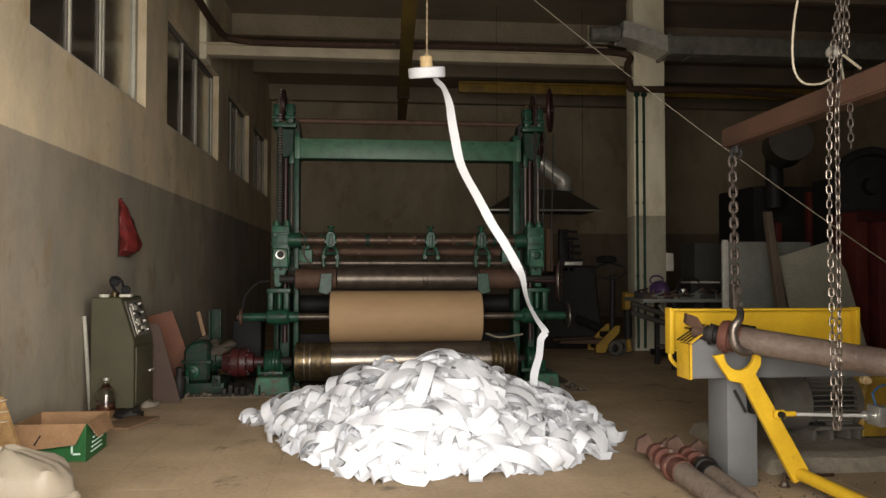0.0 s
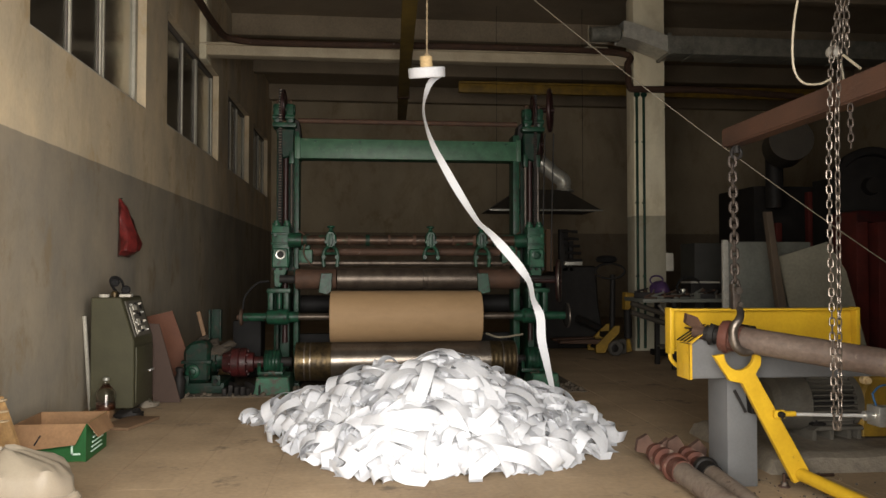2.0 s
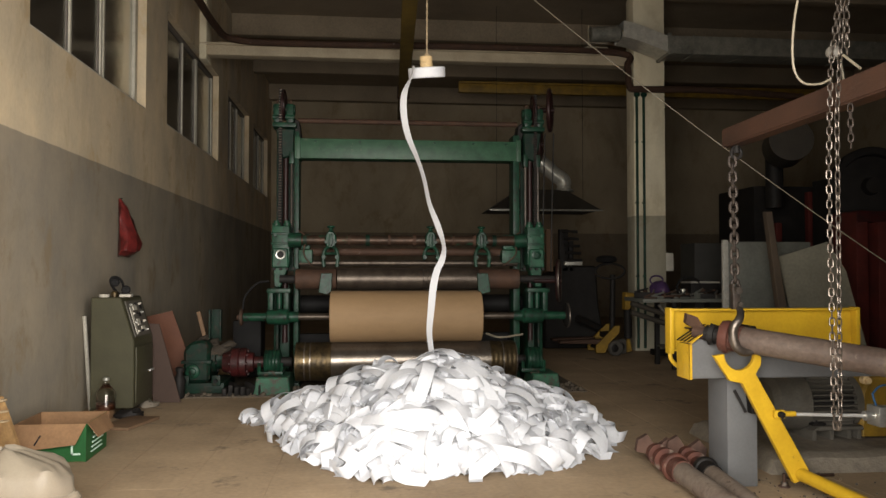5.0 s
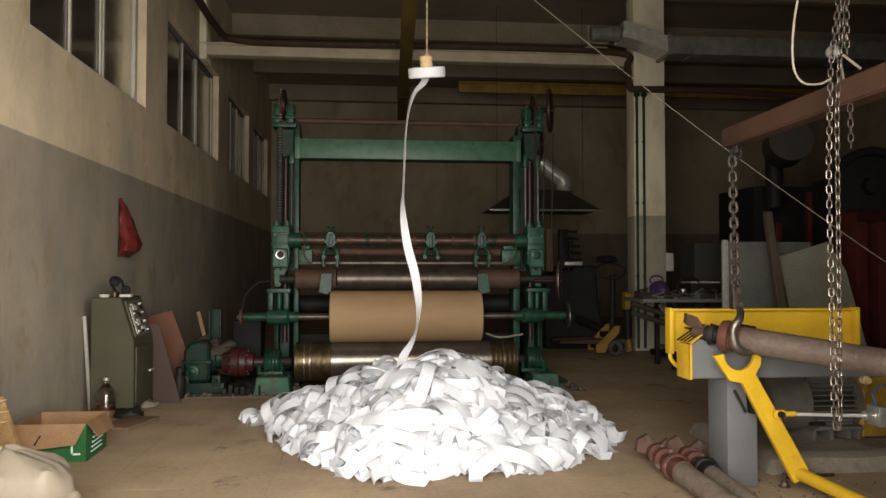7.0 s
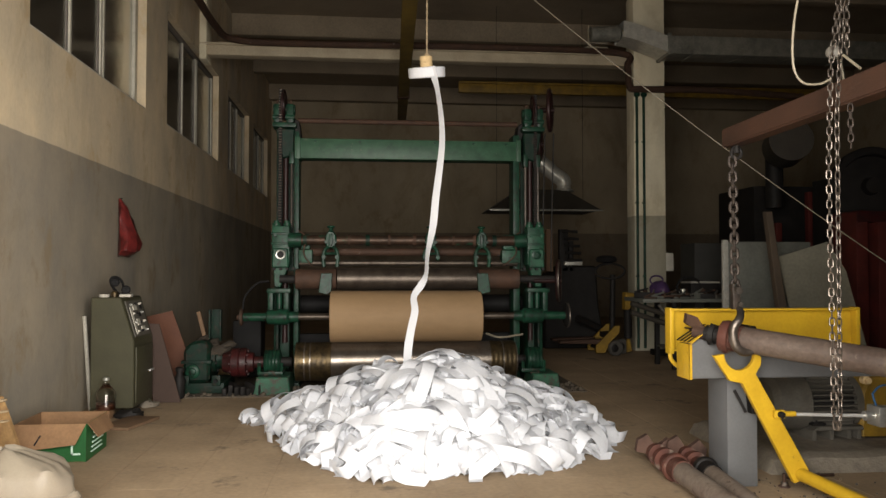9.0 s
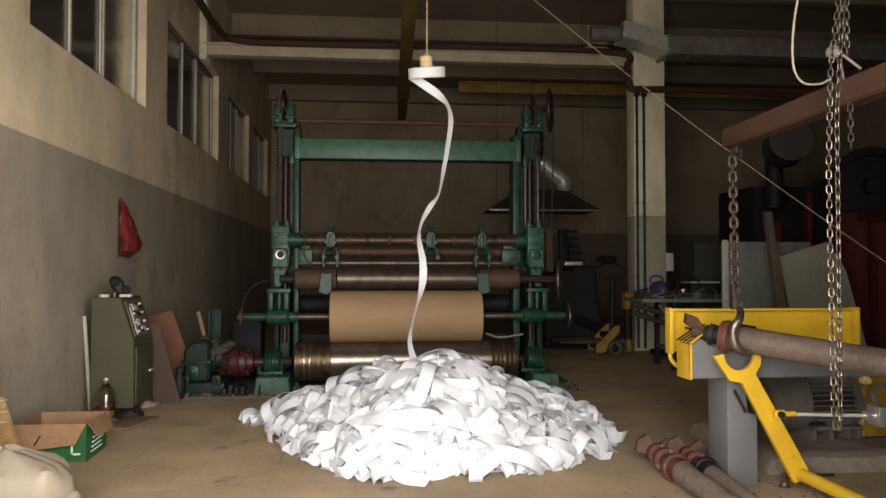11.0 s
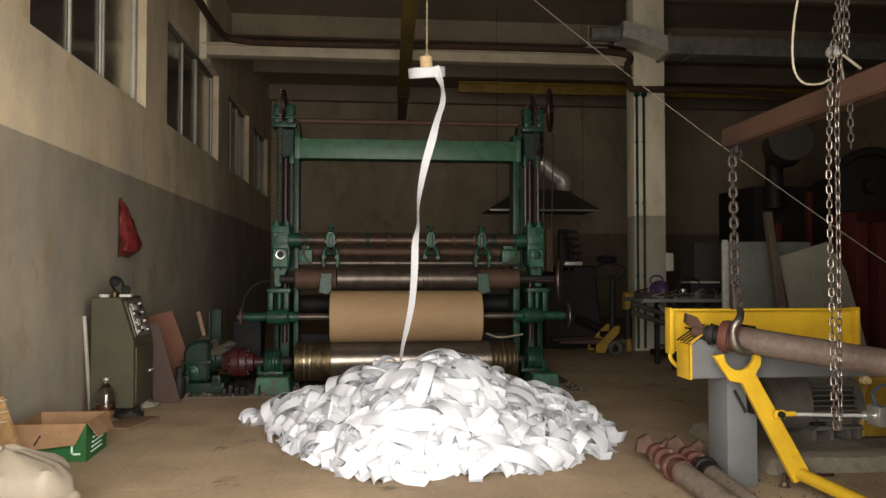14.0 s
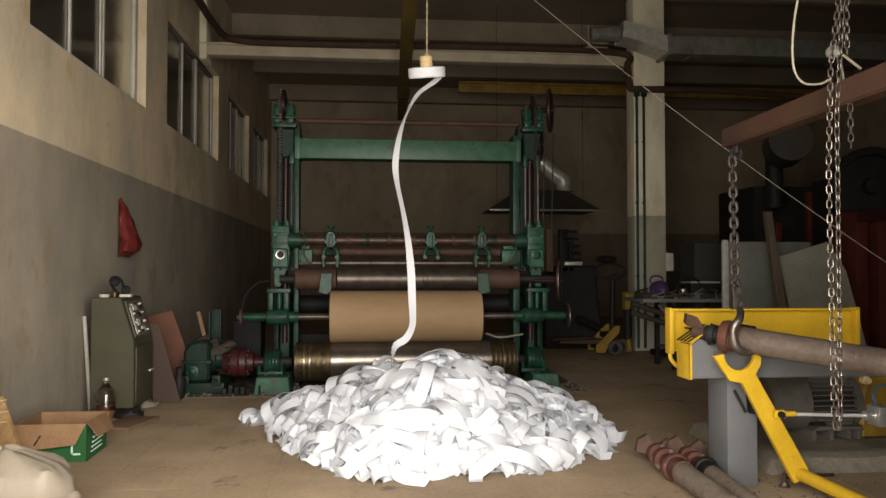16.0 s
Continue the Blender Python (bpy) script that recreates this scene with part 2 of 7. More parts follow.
# ---- mesh helpers: all shapes are given in world metres ----
ROOT = {}


def xf(rx=0, ry=0, rz=0, at=(0, 0, 0)):
    return Matrix.Translation(at) @ pose(0, 0, 0, rx, ry, rz)


def box(bm, x0, x1, y0, y1, z0, z1, bev=0.0, turn=None):
    """A box between two corners, bevelled, turned about its centre."""
    c = Vector(((x0 + x1) / 2, (y0 + y1) / 2, (z0 + z1) / 2))
    m = Matrix.Translation(c) @ (pose(0, 0, 0, *turn) if turn else Matrix()) @ Matrix.Diagonal((abs(x1 - x0), abs(y1 - y0), abs(z1 - z0), 1))
    r = bmesh.ops.create_cube(bm, size=1, matrix=m)
    if bev:
        es = list({e for v in r["verts"] for e in v.link_edges})
        bmesh.ops.bevel(bm, geom=es, offset=bev, segments=2, affect="EDGES", profile=0.6)
    return bm


def rod(bm, p, q, r, r2=None, seg=16, caps=True):
    """A round bar or cone from p to q."""
    p, q = Vector(p), Vector(q)
    d = q - p
    m = Matrix.Translation((p + q) / 2) @ d.to_track_quat("Z", "Y").to_matrix().to_4x4()
    bmesh.ops.create_cone(bm, cap_ends=caps, segments=seg, radius1=r, radius2=r if r2 is None else r2, depth=d.length, matrix=m)
    return bm


def lathe(bm, base, axis, profile, seg=24):
    """Turns a profile of (distance along the axis, radius) about it."""
    q = Vector(axis).to_track_quat("Z", "Y")
    rings = []
    for h, r in profile:
        rings.append([bm.verts.new(Vector(base) + q @ Vector((r * math.cos(2 * math.pi * i / seg), r * math.sin(2 * math.pi * i / seg), h))) for i in range(seg)])
    for a, b in zip(rings, rings[1:]):
        for i in range(seg):
            bm.faces.new((a[i], a[(i + 1) % seg], b[(i + 1) % seg], b[i]))
    bm.faces.new(rings[0][::-1])
    bm.faces.new(rings[-1])
    return bm


def pipe(bm, pts, r, seg=8, closed=False):
    """A round tube along points."""
    pts = [Vector(p) for p in pts]
    rings, n = [], len(pts)
    side = None
    for i, p in enumerate(pts):
        a = pts[(i - 1) % n] if closed or i else p
        b = pts[(i + 1) % n] if closed or i < n - 1 else p
        t = (b - a).normalized()
        if side is None:
            side = t.orthogonal().normalized()
        side = (side - t * side.dot(t)).normalized()
        o = t.cross(side)
        rings.append([bm.verts.new(p + r * (math.cos(2 * math.pi * k / seg) * side + math.sin(2 * math.pi * k / seg) * o)) for k in range(seg)])
    for a, b in list(zip(rings, rings[1:])) + ([(rings[-1], rings[0])] if closed else []):
        for k in range(seg):
            bm.faces.new((a[k], a[(k + 1) % seg], b[(k + 1) % seg], b[k]))
    if not closed:
        bm.faces.new(rings[0][::-1])
        bm.faces.new(rings[-1])
    return bm


def prism(bm, outline, y0, y1, bev=0.0):
    """A plate with an outline in x and z, between two depths."""
    f = [bm.verts.new((x, y0, z)) for x, z in outline]
    k = [bm.verts.new((x, y1, z)) for x, z in outline]
    n = len(outline)
    faces = [bm.faces.new(f), bm.faces.new(k[::-1])]
    for i in range(n):
        faces.append(bm.faces.new((f[i], k[i], k[(i + 1) % n], f[(i + 1) % n])))
    bmesh.ops.recalc_face_normals(bm, faces=faces)
    if bev:
        bmesh.ops.bevel(bm, geom=list({e for q in faces for e in q.edges}), offset=bev, segments=1, affect="EDGES")
    return bm


def smooth_path(pts, n=6):
    """A Catmull-Rom line through points."""
    P = [Vector(p) for p in pts]
    P = [P[0] * 2 - P[1]] + P + [P[-1] * 2 - P[-2]]
    out = []
    for i in range(1, len(P) - 2):
        a, b, c, d = P[i - 1:i + 3]
        for k in range(n):
            t = k / n
            out.append(0.5 * (2 * b + (c - a) * t + (2 * a - 5 * b + 4 * c - d) * t * t + (3 * b - a - 3 * c + d) * t ** 3))
    out.append(P[-2])
    return out


def mesh_of(name, bm, material, origin=(0, 0, 0), angle=35):
    bmesh.ops.recalc_face_normals(bm, faces=bm.faces[:])
    bmesh.ops.translate(bm, verts=bm.verts[:], vec=-Vector(origin))
    me = bpy.data.meshes.new(name)
    bm.to_mesh(me)
    bm.free()
    me.materials.append(material)
    me.shade_smooth()
    me.set_sharp_from_angle(angle=radians(angle))
    return me


def thing(name, at, label, category, group="", kind=""):
    ob = new(name)
    ob.location = at
    ob.empty_display_size = 0.1
    ROOT[ob] = Vector(at)
    return tagged(ob, label, category, group, kind)


def part(name, bm, material, parent, label=""):
    o = ROOT[parent]
    ob = new(name, mesh_of(name, bm, material, o))
    ob.parent = parent
    ROOT[ob] = o
    if label:
        ob["label"] = label
    return ob


def solid(name, bm, material, label, category, at=(0, 0, 0), group="", kind=""):
    ob = new(name, mesh_of(name, bm, material, at))
    ob.location = at
    ROOT[ob] = Vector(at)
    return tagged(ob, label, category, group, kind)


def B():
    return bmesh.new()


# ---- the hall ----
XW, YB, ZC, XR = -2.65, 21.0, 6.3, 12.0
floor_bm = B()
bmesh.ops.create_grid(floor_bm, x_segments=40, y_segments=60, size=0.5, matrix=Matrix.Translation((4.6, 11.35, 0)) @ Matrix.Diagonal((15.4, 20.1, 1, 1)))
for v in floor_bm.verts:
    v.co.z = -0.0025
solid("floor", floor_bm, FLOOR, "worn brown-grey concrete floor with stains and scuffs", "floor", kind="structure")
g = B()
box(g, -400, 400, -400, 1.4, -0.5, -0.004)
solid("ground", g, FLOOR, "pale concrete yard outside the doorway", "ground", kind="structure")

WINDOWS = [(6.18, 9.29), (10.24, 13.67), (14.59, 17.1), (17.76, 20.21)]
SILL, HEAD = 3.23, 4.75


def wall_left():
    bm = B()
    box(bm, XW - 0.35, XW, 1.5, YB, -0.02, SILL)
    box(bm, XW - 0.35, XW, 1.5, YB, HEAD, ZC)
    edges = [1.5] + [y for w in WINDOWS for y in w] + [YB]
    for y0, y1 in zip(edges[::2], edges[1::2]):
        box(bm, XW - 0.35, XW, y0, y1, SILL, HEAD)
    solid("wall_west", bm, WALL, "cream limewashed wall with grey lower paint and stains", "wall", kind="structure")


def window(i, y0, y1):
    w = thing("window_%d" % i, (XW - 0.2, y0, SILL), "old three-sash strip window with dim dusty panes", "window", kind="structure")
    x0, x1 = XW - 0.17, XW - 0.10
    bm = B()
    box(bm, x0, x1, y0, y1, SILL, SILL + 0.05, 0.006)
    box(bm, x0, x1, y0, y1, HEAD - 0.06, HEAD, 0.006)
    box(bm, x0, x1, y0, y0 + 0.05, SILL + 0.05, HEAD - 0.06, 0.006)
    part("window_frame", bm, WINDARK, w, "dark grey painted frame")
    bm = B()
    box(bm, x0, x1, y1 - 0.10, y1 - 0.003, SILL + 0.05, HEAD - 0.06, 0.006)
    part("window_frame", bm, WINFRAME, w, "chalky cream side frame")
    cuts = [y0] + [y0 + (y1 - y0) * q for q in ((0.35, 0.61) if i != 2 else (0.37, 0.62))] + [y1 - 0.05]
    for k, (a, b) in enumerate(zip(cuts, cuts[1:])):
        if k:
            for off, r in ((0.0, 0.022), (0.075, 0.016)) if k == 2 else ((0.0, 0.02),):
                bm = B()
                box(bm, x0 + 0.02, x1 - 0.002, a + off - r, a + off + r, SILL + 0.05, HEAD - 0.06, 0.006)
                part("mullion", bm, WINFRAME, w, "chalky cream mullion")
        bm = B()
        box(bm, x0 + 0.03, x0 + 0.036, a + 0.02, b - 0.02, SILL + 0.05, HEAD - 0.06)
        part("pane", bm, PANE, w).visible_shadow = False
        bm = B()
        box(bm, x0 - 0.05, x0 - 0.02, a + 0.30 * (b - a), a + 0.36 * (b - a), SILL + 0.05, HEAD - 0.06, 0.004)
        part("sash_bar", bm, WINDARK, w)
        bm = B()
        box(bm, x0 + 0.024, x0 + 0.05, b - 0.05, b - 0.022, SILL + 0.06, HEAD - 0.07, 0.004)
        part("sash_stile", bm, WINDARK, w)
    bm = B()
    box(bm, XW - 0.095, XW - 0.002, y0 + 0.003, y1 - 0.003, SILL + 0.002, SILL + 0.014, 0.004)
    part("window_sill", bm, WINFRAME, w)


wall_left()
for i, (a, b) in enumerate(WINDOWS):
    window(i + 1, a, b)
# unseen backdrop box, added so that the window panes show dark
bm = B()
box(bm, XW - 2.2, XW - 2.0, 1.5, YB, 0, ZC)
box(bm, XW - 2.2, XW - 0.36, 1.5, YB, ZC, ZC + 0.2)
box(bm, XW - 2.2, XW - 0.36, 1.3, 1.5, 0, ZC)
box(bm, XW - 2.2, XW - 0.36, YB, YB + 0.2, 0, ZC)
solid("corridor_wall", bm, shader("dark_backdrop_paint", (0.24, 0.2, 0.16), None, 0.6, 1.0, 0.9), "added dark enclosure behind the strip windows that dims their panes", "wall", kind="structure")

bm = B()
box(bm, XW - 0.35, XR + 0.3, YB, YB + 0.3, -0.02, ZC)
solid("wall_north", bm, WALL_SHADED, "two-tone painted back wall, shade put into its paint", "wall", kind="structure")
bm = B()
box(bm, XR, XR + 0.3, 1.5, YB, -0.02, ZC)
solid("wall_east", bm, WALL_SHADED, "two-tone painted side wall, shade put into its paint", "wall", kind="structure")
# unseen wall, added to cut the lamp's light on the right and above
bm = B()
box(bm, XW - 0.35, -1.75, 1.5, 1.8, -0.02, ZC)
box(bm, 1.63, XR + 0.3, 1.5, 1.8, -0.02, ZC)
box(bm, -1.75, 1.63, 1.5, 1.8, 2.95, ZC)
solid("wall_south", bm, WALL, "unseen front wall added to mask the lamp, with a wide opening", "wall", kind="structure")

bm = B()
box(bm, XW - 0.35, XR + 0.3, 1.5, YB + 0.3, ZC, ZC + 0.25)
for y in (2.2, 3.85, 6.6, 9.35, 12.1, 14.85, 17.6, 20.4):
    box(bm, XW, XR, y, y + 0.22, ZC - 0.42, ZC - 0.002, 0.02)
    for x in (-0.9, 1.35, 3.6, 5.85, 8.1):
        box(bm, x, x + 0.07, y + 0.22, y + 0.45, ZC - 0.2, ZC - 0.004)
solid("ceiling", bm, CONCRETE, "grey ribbed concrete ceiling slab", "ceiling", kind="structure")

# pilaster, column and the white beam between them
bm = B()
box(bm, XW, XW + 0.11, 12.1, 12.5, 4.630, ZC - 0.43, 0.012)
solid("corbel", bm, COLUMN_PAINT, "cream painted concrete corbel carrying the cross beam", "column", kind="structure")
CX0, CX1 = 4.33, 4.858
bm = B()
box(bm, CX0, CX1, 12.0, 12.36, 0, ZC - 0.43, 0.015)
solid("column_east", bm, COLUMN_PAINT, "square concrete column, cream above and grey below", "column", kind="structure")
bm = B()
box(bm, XW + 0.003, CX0, 12.15, 12.4, 4.715, 4.872, 0.01)
box(bm, XW + 0.003, CX0, 12.1, 12.45, 4.862 + 0.003, 4.899, 0.004)
solid("cross_beam", bm, WHITE_BEAM, "dirty white painted cross beam under the ceiling", "beam", kind="structure")
bm = B()
zz = 4.937
pipe(bm, smooth_path([(XW + 0.34, 6.0, zz + 0.08), (XW + 0.36, 9, zz + 0.05), (XW + 0.38, 11.4, zz), (XW + 0.6, 11.98, zz - 0.03), (-1, 12.02, zz - 0.05), (2, 12.02, zz - 0.02), (CX0 - 0.25, 12.02, zz - 0.05),
                      (CX0 - 0.12, 11.95, zz - 0.3), (CX0 - 0.1, 11.9, 4.3), (CX0 + 0.1, 11.85, 4.252), (CX0 + 1.2, 11.85, 4.263), (7.163, 11.85, 4.189)], 8), 0.055, 10)
solid("rusty_pipe", bm, RUST, "rusty brown steam pipe running along the beam", "pipe")


# ---- the rewinding machine ----
def machine():
    m = thing("rewinding_machine", (0.431, 8.5, 0), "large worn green paper rewinding machine with steel rollers", "machine")
    D, U = 8.3, 8.75  # roller axis, upright line

    # uprights: two slotted posts on each side with slide rails and a lifting chain
    for side, xa, xb in (("l", -0.992, -0.808), ("r", 1.714, 1.943)):
        left = side == "l"
        top = 2.876
        # the rear post of each pair takes the shade-darkened green
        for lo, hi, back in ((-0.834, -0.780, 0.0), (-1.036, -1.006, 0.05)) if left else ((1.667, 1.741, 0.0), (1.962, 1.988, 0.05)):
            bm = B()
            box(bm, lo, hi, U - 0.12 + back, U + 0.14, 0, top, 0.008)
            part("post", bm, GREEN_OILY_SHADED if back else GREEN, m, "dark green slotted upright post")
        cx = -0.93 if left else 1.866
        bm = B()
        rod(bm, (cx, U - 0.10, 0.5), (cx, U - 0.10, top + 0.02), 0.031)
        part("guide_rod", bm, MAROON, m, "dark maroon greased guide rod")
        bm = B()
        box(bm, cx - 0.08, cx + 0.075, U + 0.05, U + 0.07, 1.3, top)
        part("back_plate", bm, GREEN_OILY_SHADED, m)
        for px, pr in ((-0.858, 0.011),) if left else ((1.80, 0.016), (1.947, 0.014)):
            bm = B()
            rod(bm, (px, U - 0.17, 1.8), (px, U - 0.17, 2.50), pr, seg=10)
            part("slide_rod", bm, ROD_PALE, m, "pale scraped slide rod")
            bm = B()
            box(bm, px - 0.025, px + 0.025, U - 0.20, U - 0.12, 2.50, 2.64, 0.008)
            part("rod_clamp", bm, GREEN, m)
        # lifting chain: dark plates round a pale pin row
        sx = -0.982 if left else 1.915
        z0, z1 = 1.806, 3.34
        bm = B()
        box(bm, sx - 0.019, sx + 0.019, U - 0.19, U - 0.172, z0, z1)
        run = part("lifting_chain", bm, BLACK, m, "black roller chain beside the post")
        bm = B()
        n = 50
        for i in range(n):
            z = z0 + (z1 - z0) * (i + 0.5) / n
            rod(bm, (sx - 0.016, U - 0.195, z), (sx + 0.016, U - 0.195, z), 0.0075, seg=8)
        part("pins", bm, CHAIN if left else CHAIN_DARK, run, "pale worn chain pins")
        # top bearing: tapered body, shelf, two cheeks with a sprocket between them
        k = 0.00635
        fx = lambda u: xa + (u - 497) * k if side == "l" else xb - (u - 497) * k
        zv = lambda v: 3.079 - (v - 200) * k
        bm = B()
        prism(bm, [(fx(490), zv(229)), (fx(523), zv(229)), (fx(521), zv(275)), (fx(503), zv(282)), (fx(496), zv(262))], U - 0.18, U + 0.14, 0.012)
        part("top_body", bm, GREEN_OILY_SHADED, m, "dark green tapered bearing body")
        bm = B()
        lo, hi = sorted((fx(485), fx(526)))
        box(bm, lo, hi, U - 0.22, U + 0.16, zv(227), zv(219), 0.008)
        part("shelf", bm, GREEN, m)
        for u0, u1 in ((486, 497), (508, 521)):
            bm = B()
            lo, hi = sorted((fx(u0), fx(u1)))
            box(bm, lo, hi, U - 0.17, U + 0.02, zv(218), zv(184), 0.02)
            rod(bm, (lo - 0.01, U - 0.08, zv(192)), (hi + 0.01, U - 0.08, zv(192)), 0.055, seg=20)
            rod(bm, (lo - 0.008, U - 0.15, zv(208)), (hi + 0.008, U - 0.15, zv(208)), 0.03, seg=14)
            part("bearing_cheek", bm, GREEN, m, "green bearing cheek")
            bm = B()
            rod(bm, ((lo + hi) / 2, U - 0.08, zv(184)), ((lo + hi) / 2, U - 0.08, zv(176)), 0.018, seg=8)
            part("grease_cup", bm, RUST, m)
        bm = B()
        prism(bm, [(fx(522), zv(208)), (fx(530), zv(214)), (fx(533), zv(238)), (fx(526), zv(243)), (fx(521), zv(230))], U - 0.1, U + 0.1, 0.006)
        part("tie_bracket", bm, DARK, m)
        bm = B()
        cx, cz = fx(503), zv(184)
        pipe(bm, [(cx + 0.012 * math.cos(q), U - 0.08 + 0.15 * math.cos(q), cz + 0.165 * math.sin(q)) for q in (2 * math.pi * j / 26 for j in range(26))], 0.013, 6, True)
        lathe(bm, (cx - 0.012, U - 0.08, cz), (1, 0, 0), [(0, 0.04), (0, 0.135), (0.024, 0.135), (0.024, 0.04)], 26)
        part("chain_sprocket", bm, MAROON, m, "dark maroon chain sprocket")
        # lower stand and bolted feet of the upright
        bm = B()
        box(bm, xa - 0.05, xb + 0.05, U - 0.2, U + 0.3, 0, 0.06, 0.012)
        part("base_plate", bm, GREEN, m)
    # right-hand sprockets and handwheels
    bm = B()
    ring = lambda c, r, y: [(c[0] + 0.3 * r * math.cos(a), y + r * math.cos(a) * 0.9, c[1] + r * math.sin(a)) for a in (2 * math.pi * k / 28 for k in range(28))]
    c = (2.12, 3.19)
    pipe(bm, ring(c, 0.23, 8.7), 0.027, 8, True)
    for k in range(5):
        a = 2 * math.pi * k / 5
        rod(bm, (c[0], 8.7, c[1]), (c[0] + 0.3 * 0.23 * math.cos(a), 8.7 + 0.207 * math.cos(a), c[1] + 0.23 * math.sin(a)), 0.014, seg=8)
    rod(bm, (c[0] - 0.2, 8.7, c[1]), (c[0] + 0.05, 8.7, c[1]), 0.03)
    part("chain_wheel", bm, MAROON, m, "dark maroon spoked chain wheel")
    bm = B()
    c = (2.02, 2.80)
    pipe(bm, ring(c, 0.17, 8.8), 0.03, 8, True)
    rod(bm, (c[0] - 0.12, 8.8, c[1]), (c[0] + 0.04, 8.8, c[1]), 0.03)
    part("chain_wheel", bm, MAROON, m)
    for u in (982, 966):
        bm = B()
        x = 2.124 + (u - 974) * 0.0065
        pipe(bm, [(x, 8.75, 2.928), (x - 0.04, 8.75, 1.300)], 0.008, 6)
        part("pull_chain", bm, DARK, m)
    bm = B()
    c = (2.137, 1.191)
    pipe(bm, ring(c, 0.225, 8.4), 0.019, 8, True)
    for k in range(5):
        a = 2 * math.pi * k / 5 + 0.3
        rod(bm, (c[0], 8.4, c[1]), (c[0] + 0.06 * math.cos(a), 8.4 + 0.18 * math.cos(a), c[1] + 0.22 * math.sin(a)), 0.014, seg=8)
    rod(bm, (c[0] - 0.28, 8.4, c[1]), (c[0] + 0.03, 8.4, c[1]), 0.028)
    hand_wheel = part("handwheel", bm, MAROON, m, "dark red handwheel with bright worn rim")
    bm = B()
    pipe(bm, [Vector(q) + Vector((0.012, -0.006, 0)) for q in ring(c, 0.232, 8.4)], 0.011, 8, True)
    part("rim", bm, CHAIN, hand_wheel, "bright worn rim")
    # cross beam and tie bars
    bm = B()
    box(bm, -0.829, 1.754, 8.62, 8.86, 2.575, 2.799, 0.008)
    box(bm, -0.829, -0.766, 8.6, 8.88, 2.565, 2.812, 0.005)
    box(bm, 1.701, 1.754, 8.6, 8.88, 2.565, 2.812, 0.005)
    beam = part("cross_beam", bm, GREEN_BEAM, m, "scuffed green steel cross beam")
    for x in (-0.60, -0.1, 0.75, 1.2, 1.58):
        bm = B()
        rod(bm, (x, 8.605, 2.765), (x, 8.63, 2.765), 0.014, seg=6)
        part("bolt", bm, GREEN, beam)
    bm = B()
    rod(bm, (-0.806, 8.72, 3.016), (1.728, 8.72, 3.016), 0.03)
    part("tie_rod", bm, RUST, m, "rusty brown tie rod")
    # middle housings that ride on the posts
    for xs in ((-1.062, -0.760, -0.612), (1.986, 1.704, 1.495)):
        s = 1 if xs[2] > xs[0] else -1
        bm = B()
        lo, hi = sorted(xs[:2])
        inner = xs[0] + s * 0.205
        lo, hi = sorted((xs[0] + s * 0.015, inner))
        box(bm, lo, hi, 8.38, 8.62, 1.363, 1.795, 0.02)
        prism(bm, [(xs[0] + s * 0.03, 1.547), (xs[0] + s * 0.19, 1.547), (xs[0] + s * 0.2, 1.338), (xs[0] + s * 0.02, 1.338)], 8.34, 8.39, 0.012)
        prism(bm, [(xs[0] + s * 0.03, 1.357), (xs[0] + s * 0.19, 1.357), (xs[0] + s * 0.105, 1.123), (xs[0] + s * 0.04, 1.123)], 8.42, 8.6, 0.008)
        for q in (0.2, 0.8):
            lathe(bm, (lo + (hi - lo) * q, 8.47, 1.795), (0, 0, 1), [(0, 0.045), (0.03, 0.045), (0.035, 0.03), (0.06, 0.03)], 12)
            rod(bm, (lo + (hi - lo) * q, 8.36, 1.694), (lo + (hi - lo) * q, 8.39, 1.694), 0.02, seg=6)
            rod(bm, (lo + (hi - lo) * q, 8.36, 1.414), (lo + (hi - lo) * q, 8.39, 1.414), 0.02, seg=6)
        part("slide_housing", bm, GREEN_CAST, m, "chipped green cast slide housing")
        bm = B()
        lo, hi = sorted((xs[1], xs[2]))
        box(bm, lo - 0.0, hi, 8.4, 8.58, 1.389, 1.535, 0.012)
        box(bm, lo + 0.02, hi - 0.03, 8.44, 8.56, 1.541, 1.706, 0.012)
        part("bracket", bm, GREEN_CAST, m)
        lo, hi = sorted((xs[0] + s * 0.015, xs[0] + s * 0.205))
        bm = B()
        mx = xs[0] + s * 0.115
        lathe(bm, (mx, 8.345, 1.479), (0, -1, 0), [(0, 0.052), (0.02, 0.052), (0.025, 0.03), (0.012, 0.028)], 24)
        d = part("dial", bm, DARK if s > 0 else GREEN, m, "round dark gauge" if s > 0 else "")
        if s > 0:
            bm = B()
            pipe(bm, [(mx + 0.045 * math.cos(q), 8.318, 1.479 + 0.045 * math.sin(q)) for q in (2 * math.pi * k / 24 for k in range(24))], 0.009, 8, True)
            part("ring", bm, ALU, d, "bright metal ring")
        # cast ribs, cap bolts and grease nipples on the housing
        for q in (0.32, 0.55, 0.8):
            bm = B()
            zz = 1.363 + q * (1.795 - 1.363)
            box(bm, lo - 0.008, hi + 0.008, 8.368, 8.40, zz - 0.012, zz + 0.012, 0.005)
            part("rib", bm, GREEN, m)
        for q in range(4):
            bm = B()
            xx, zz = min(xs[:2]) + 0.04 + 0.07 * q, 1.325
            rod(bm, (xx, 8.36, zz), (xx, 8.43, zz), 0.017, seg=6)
            part("bolt", bm, DARK, m)
        bm = B()
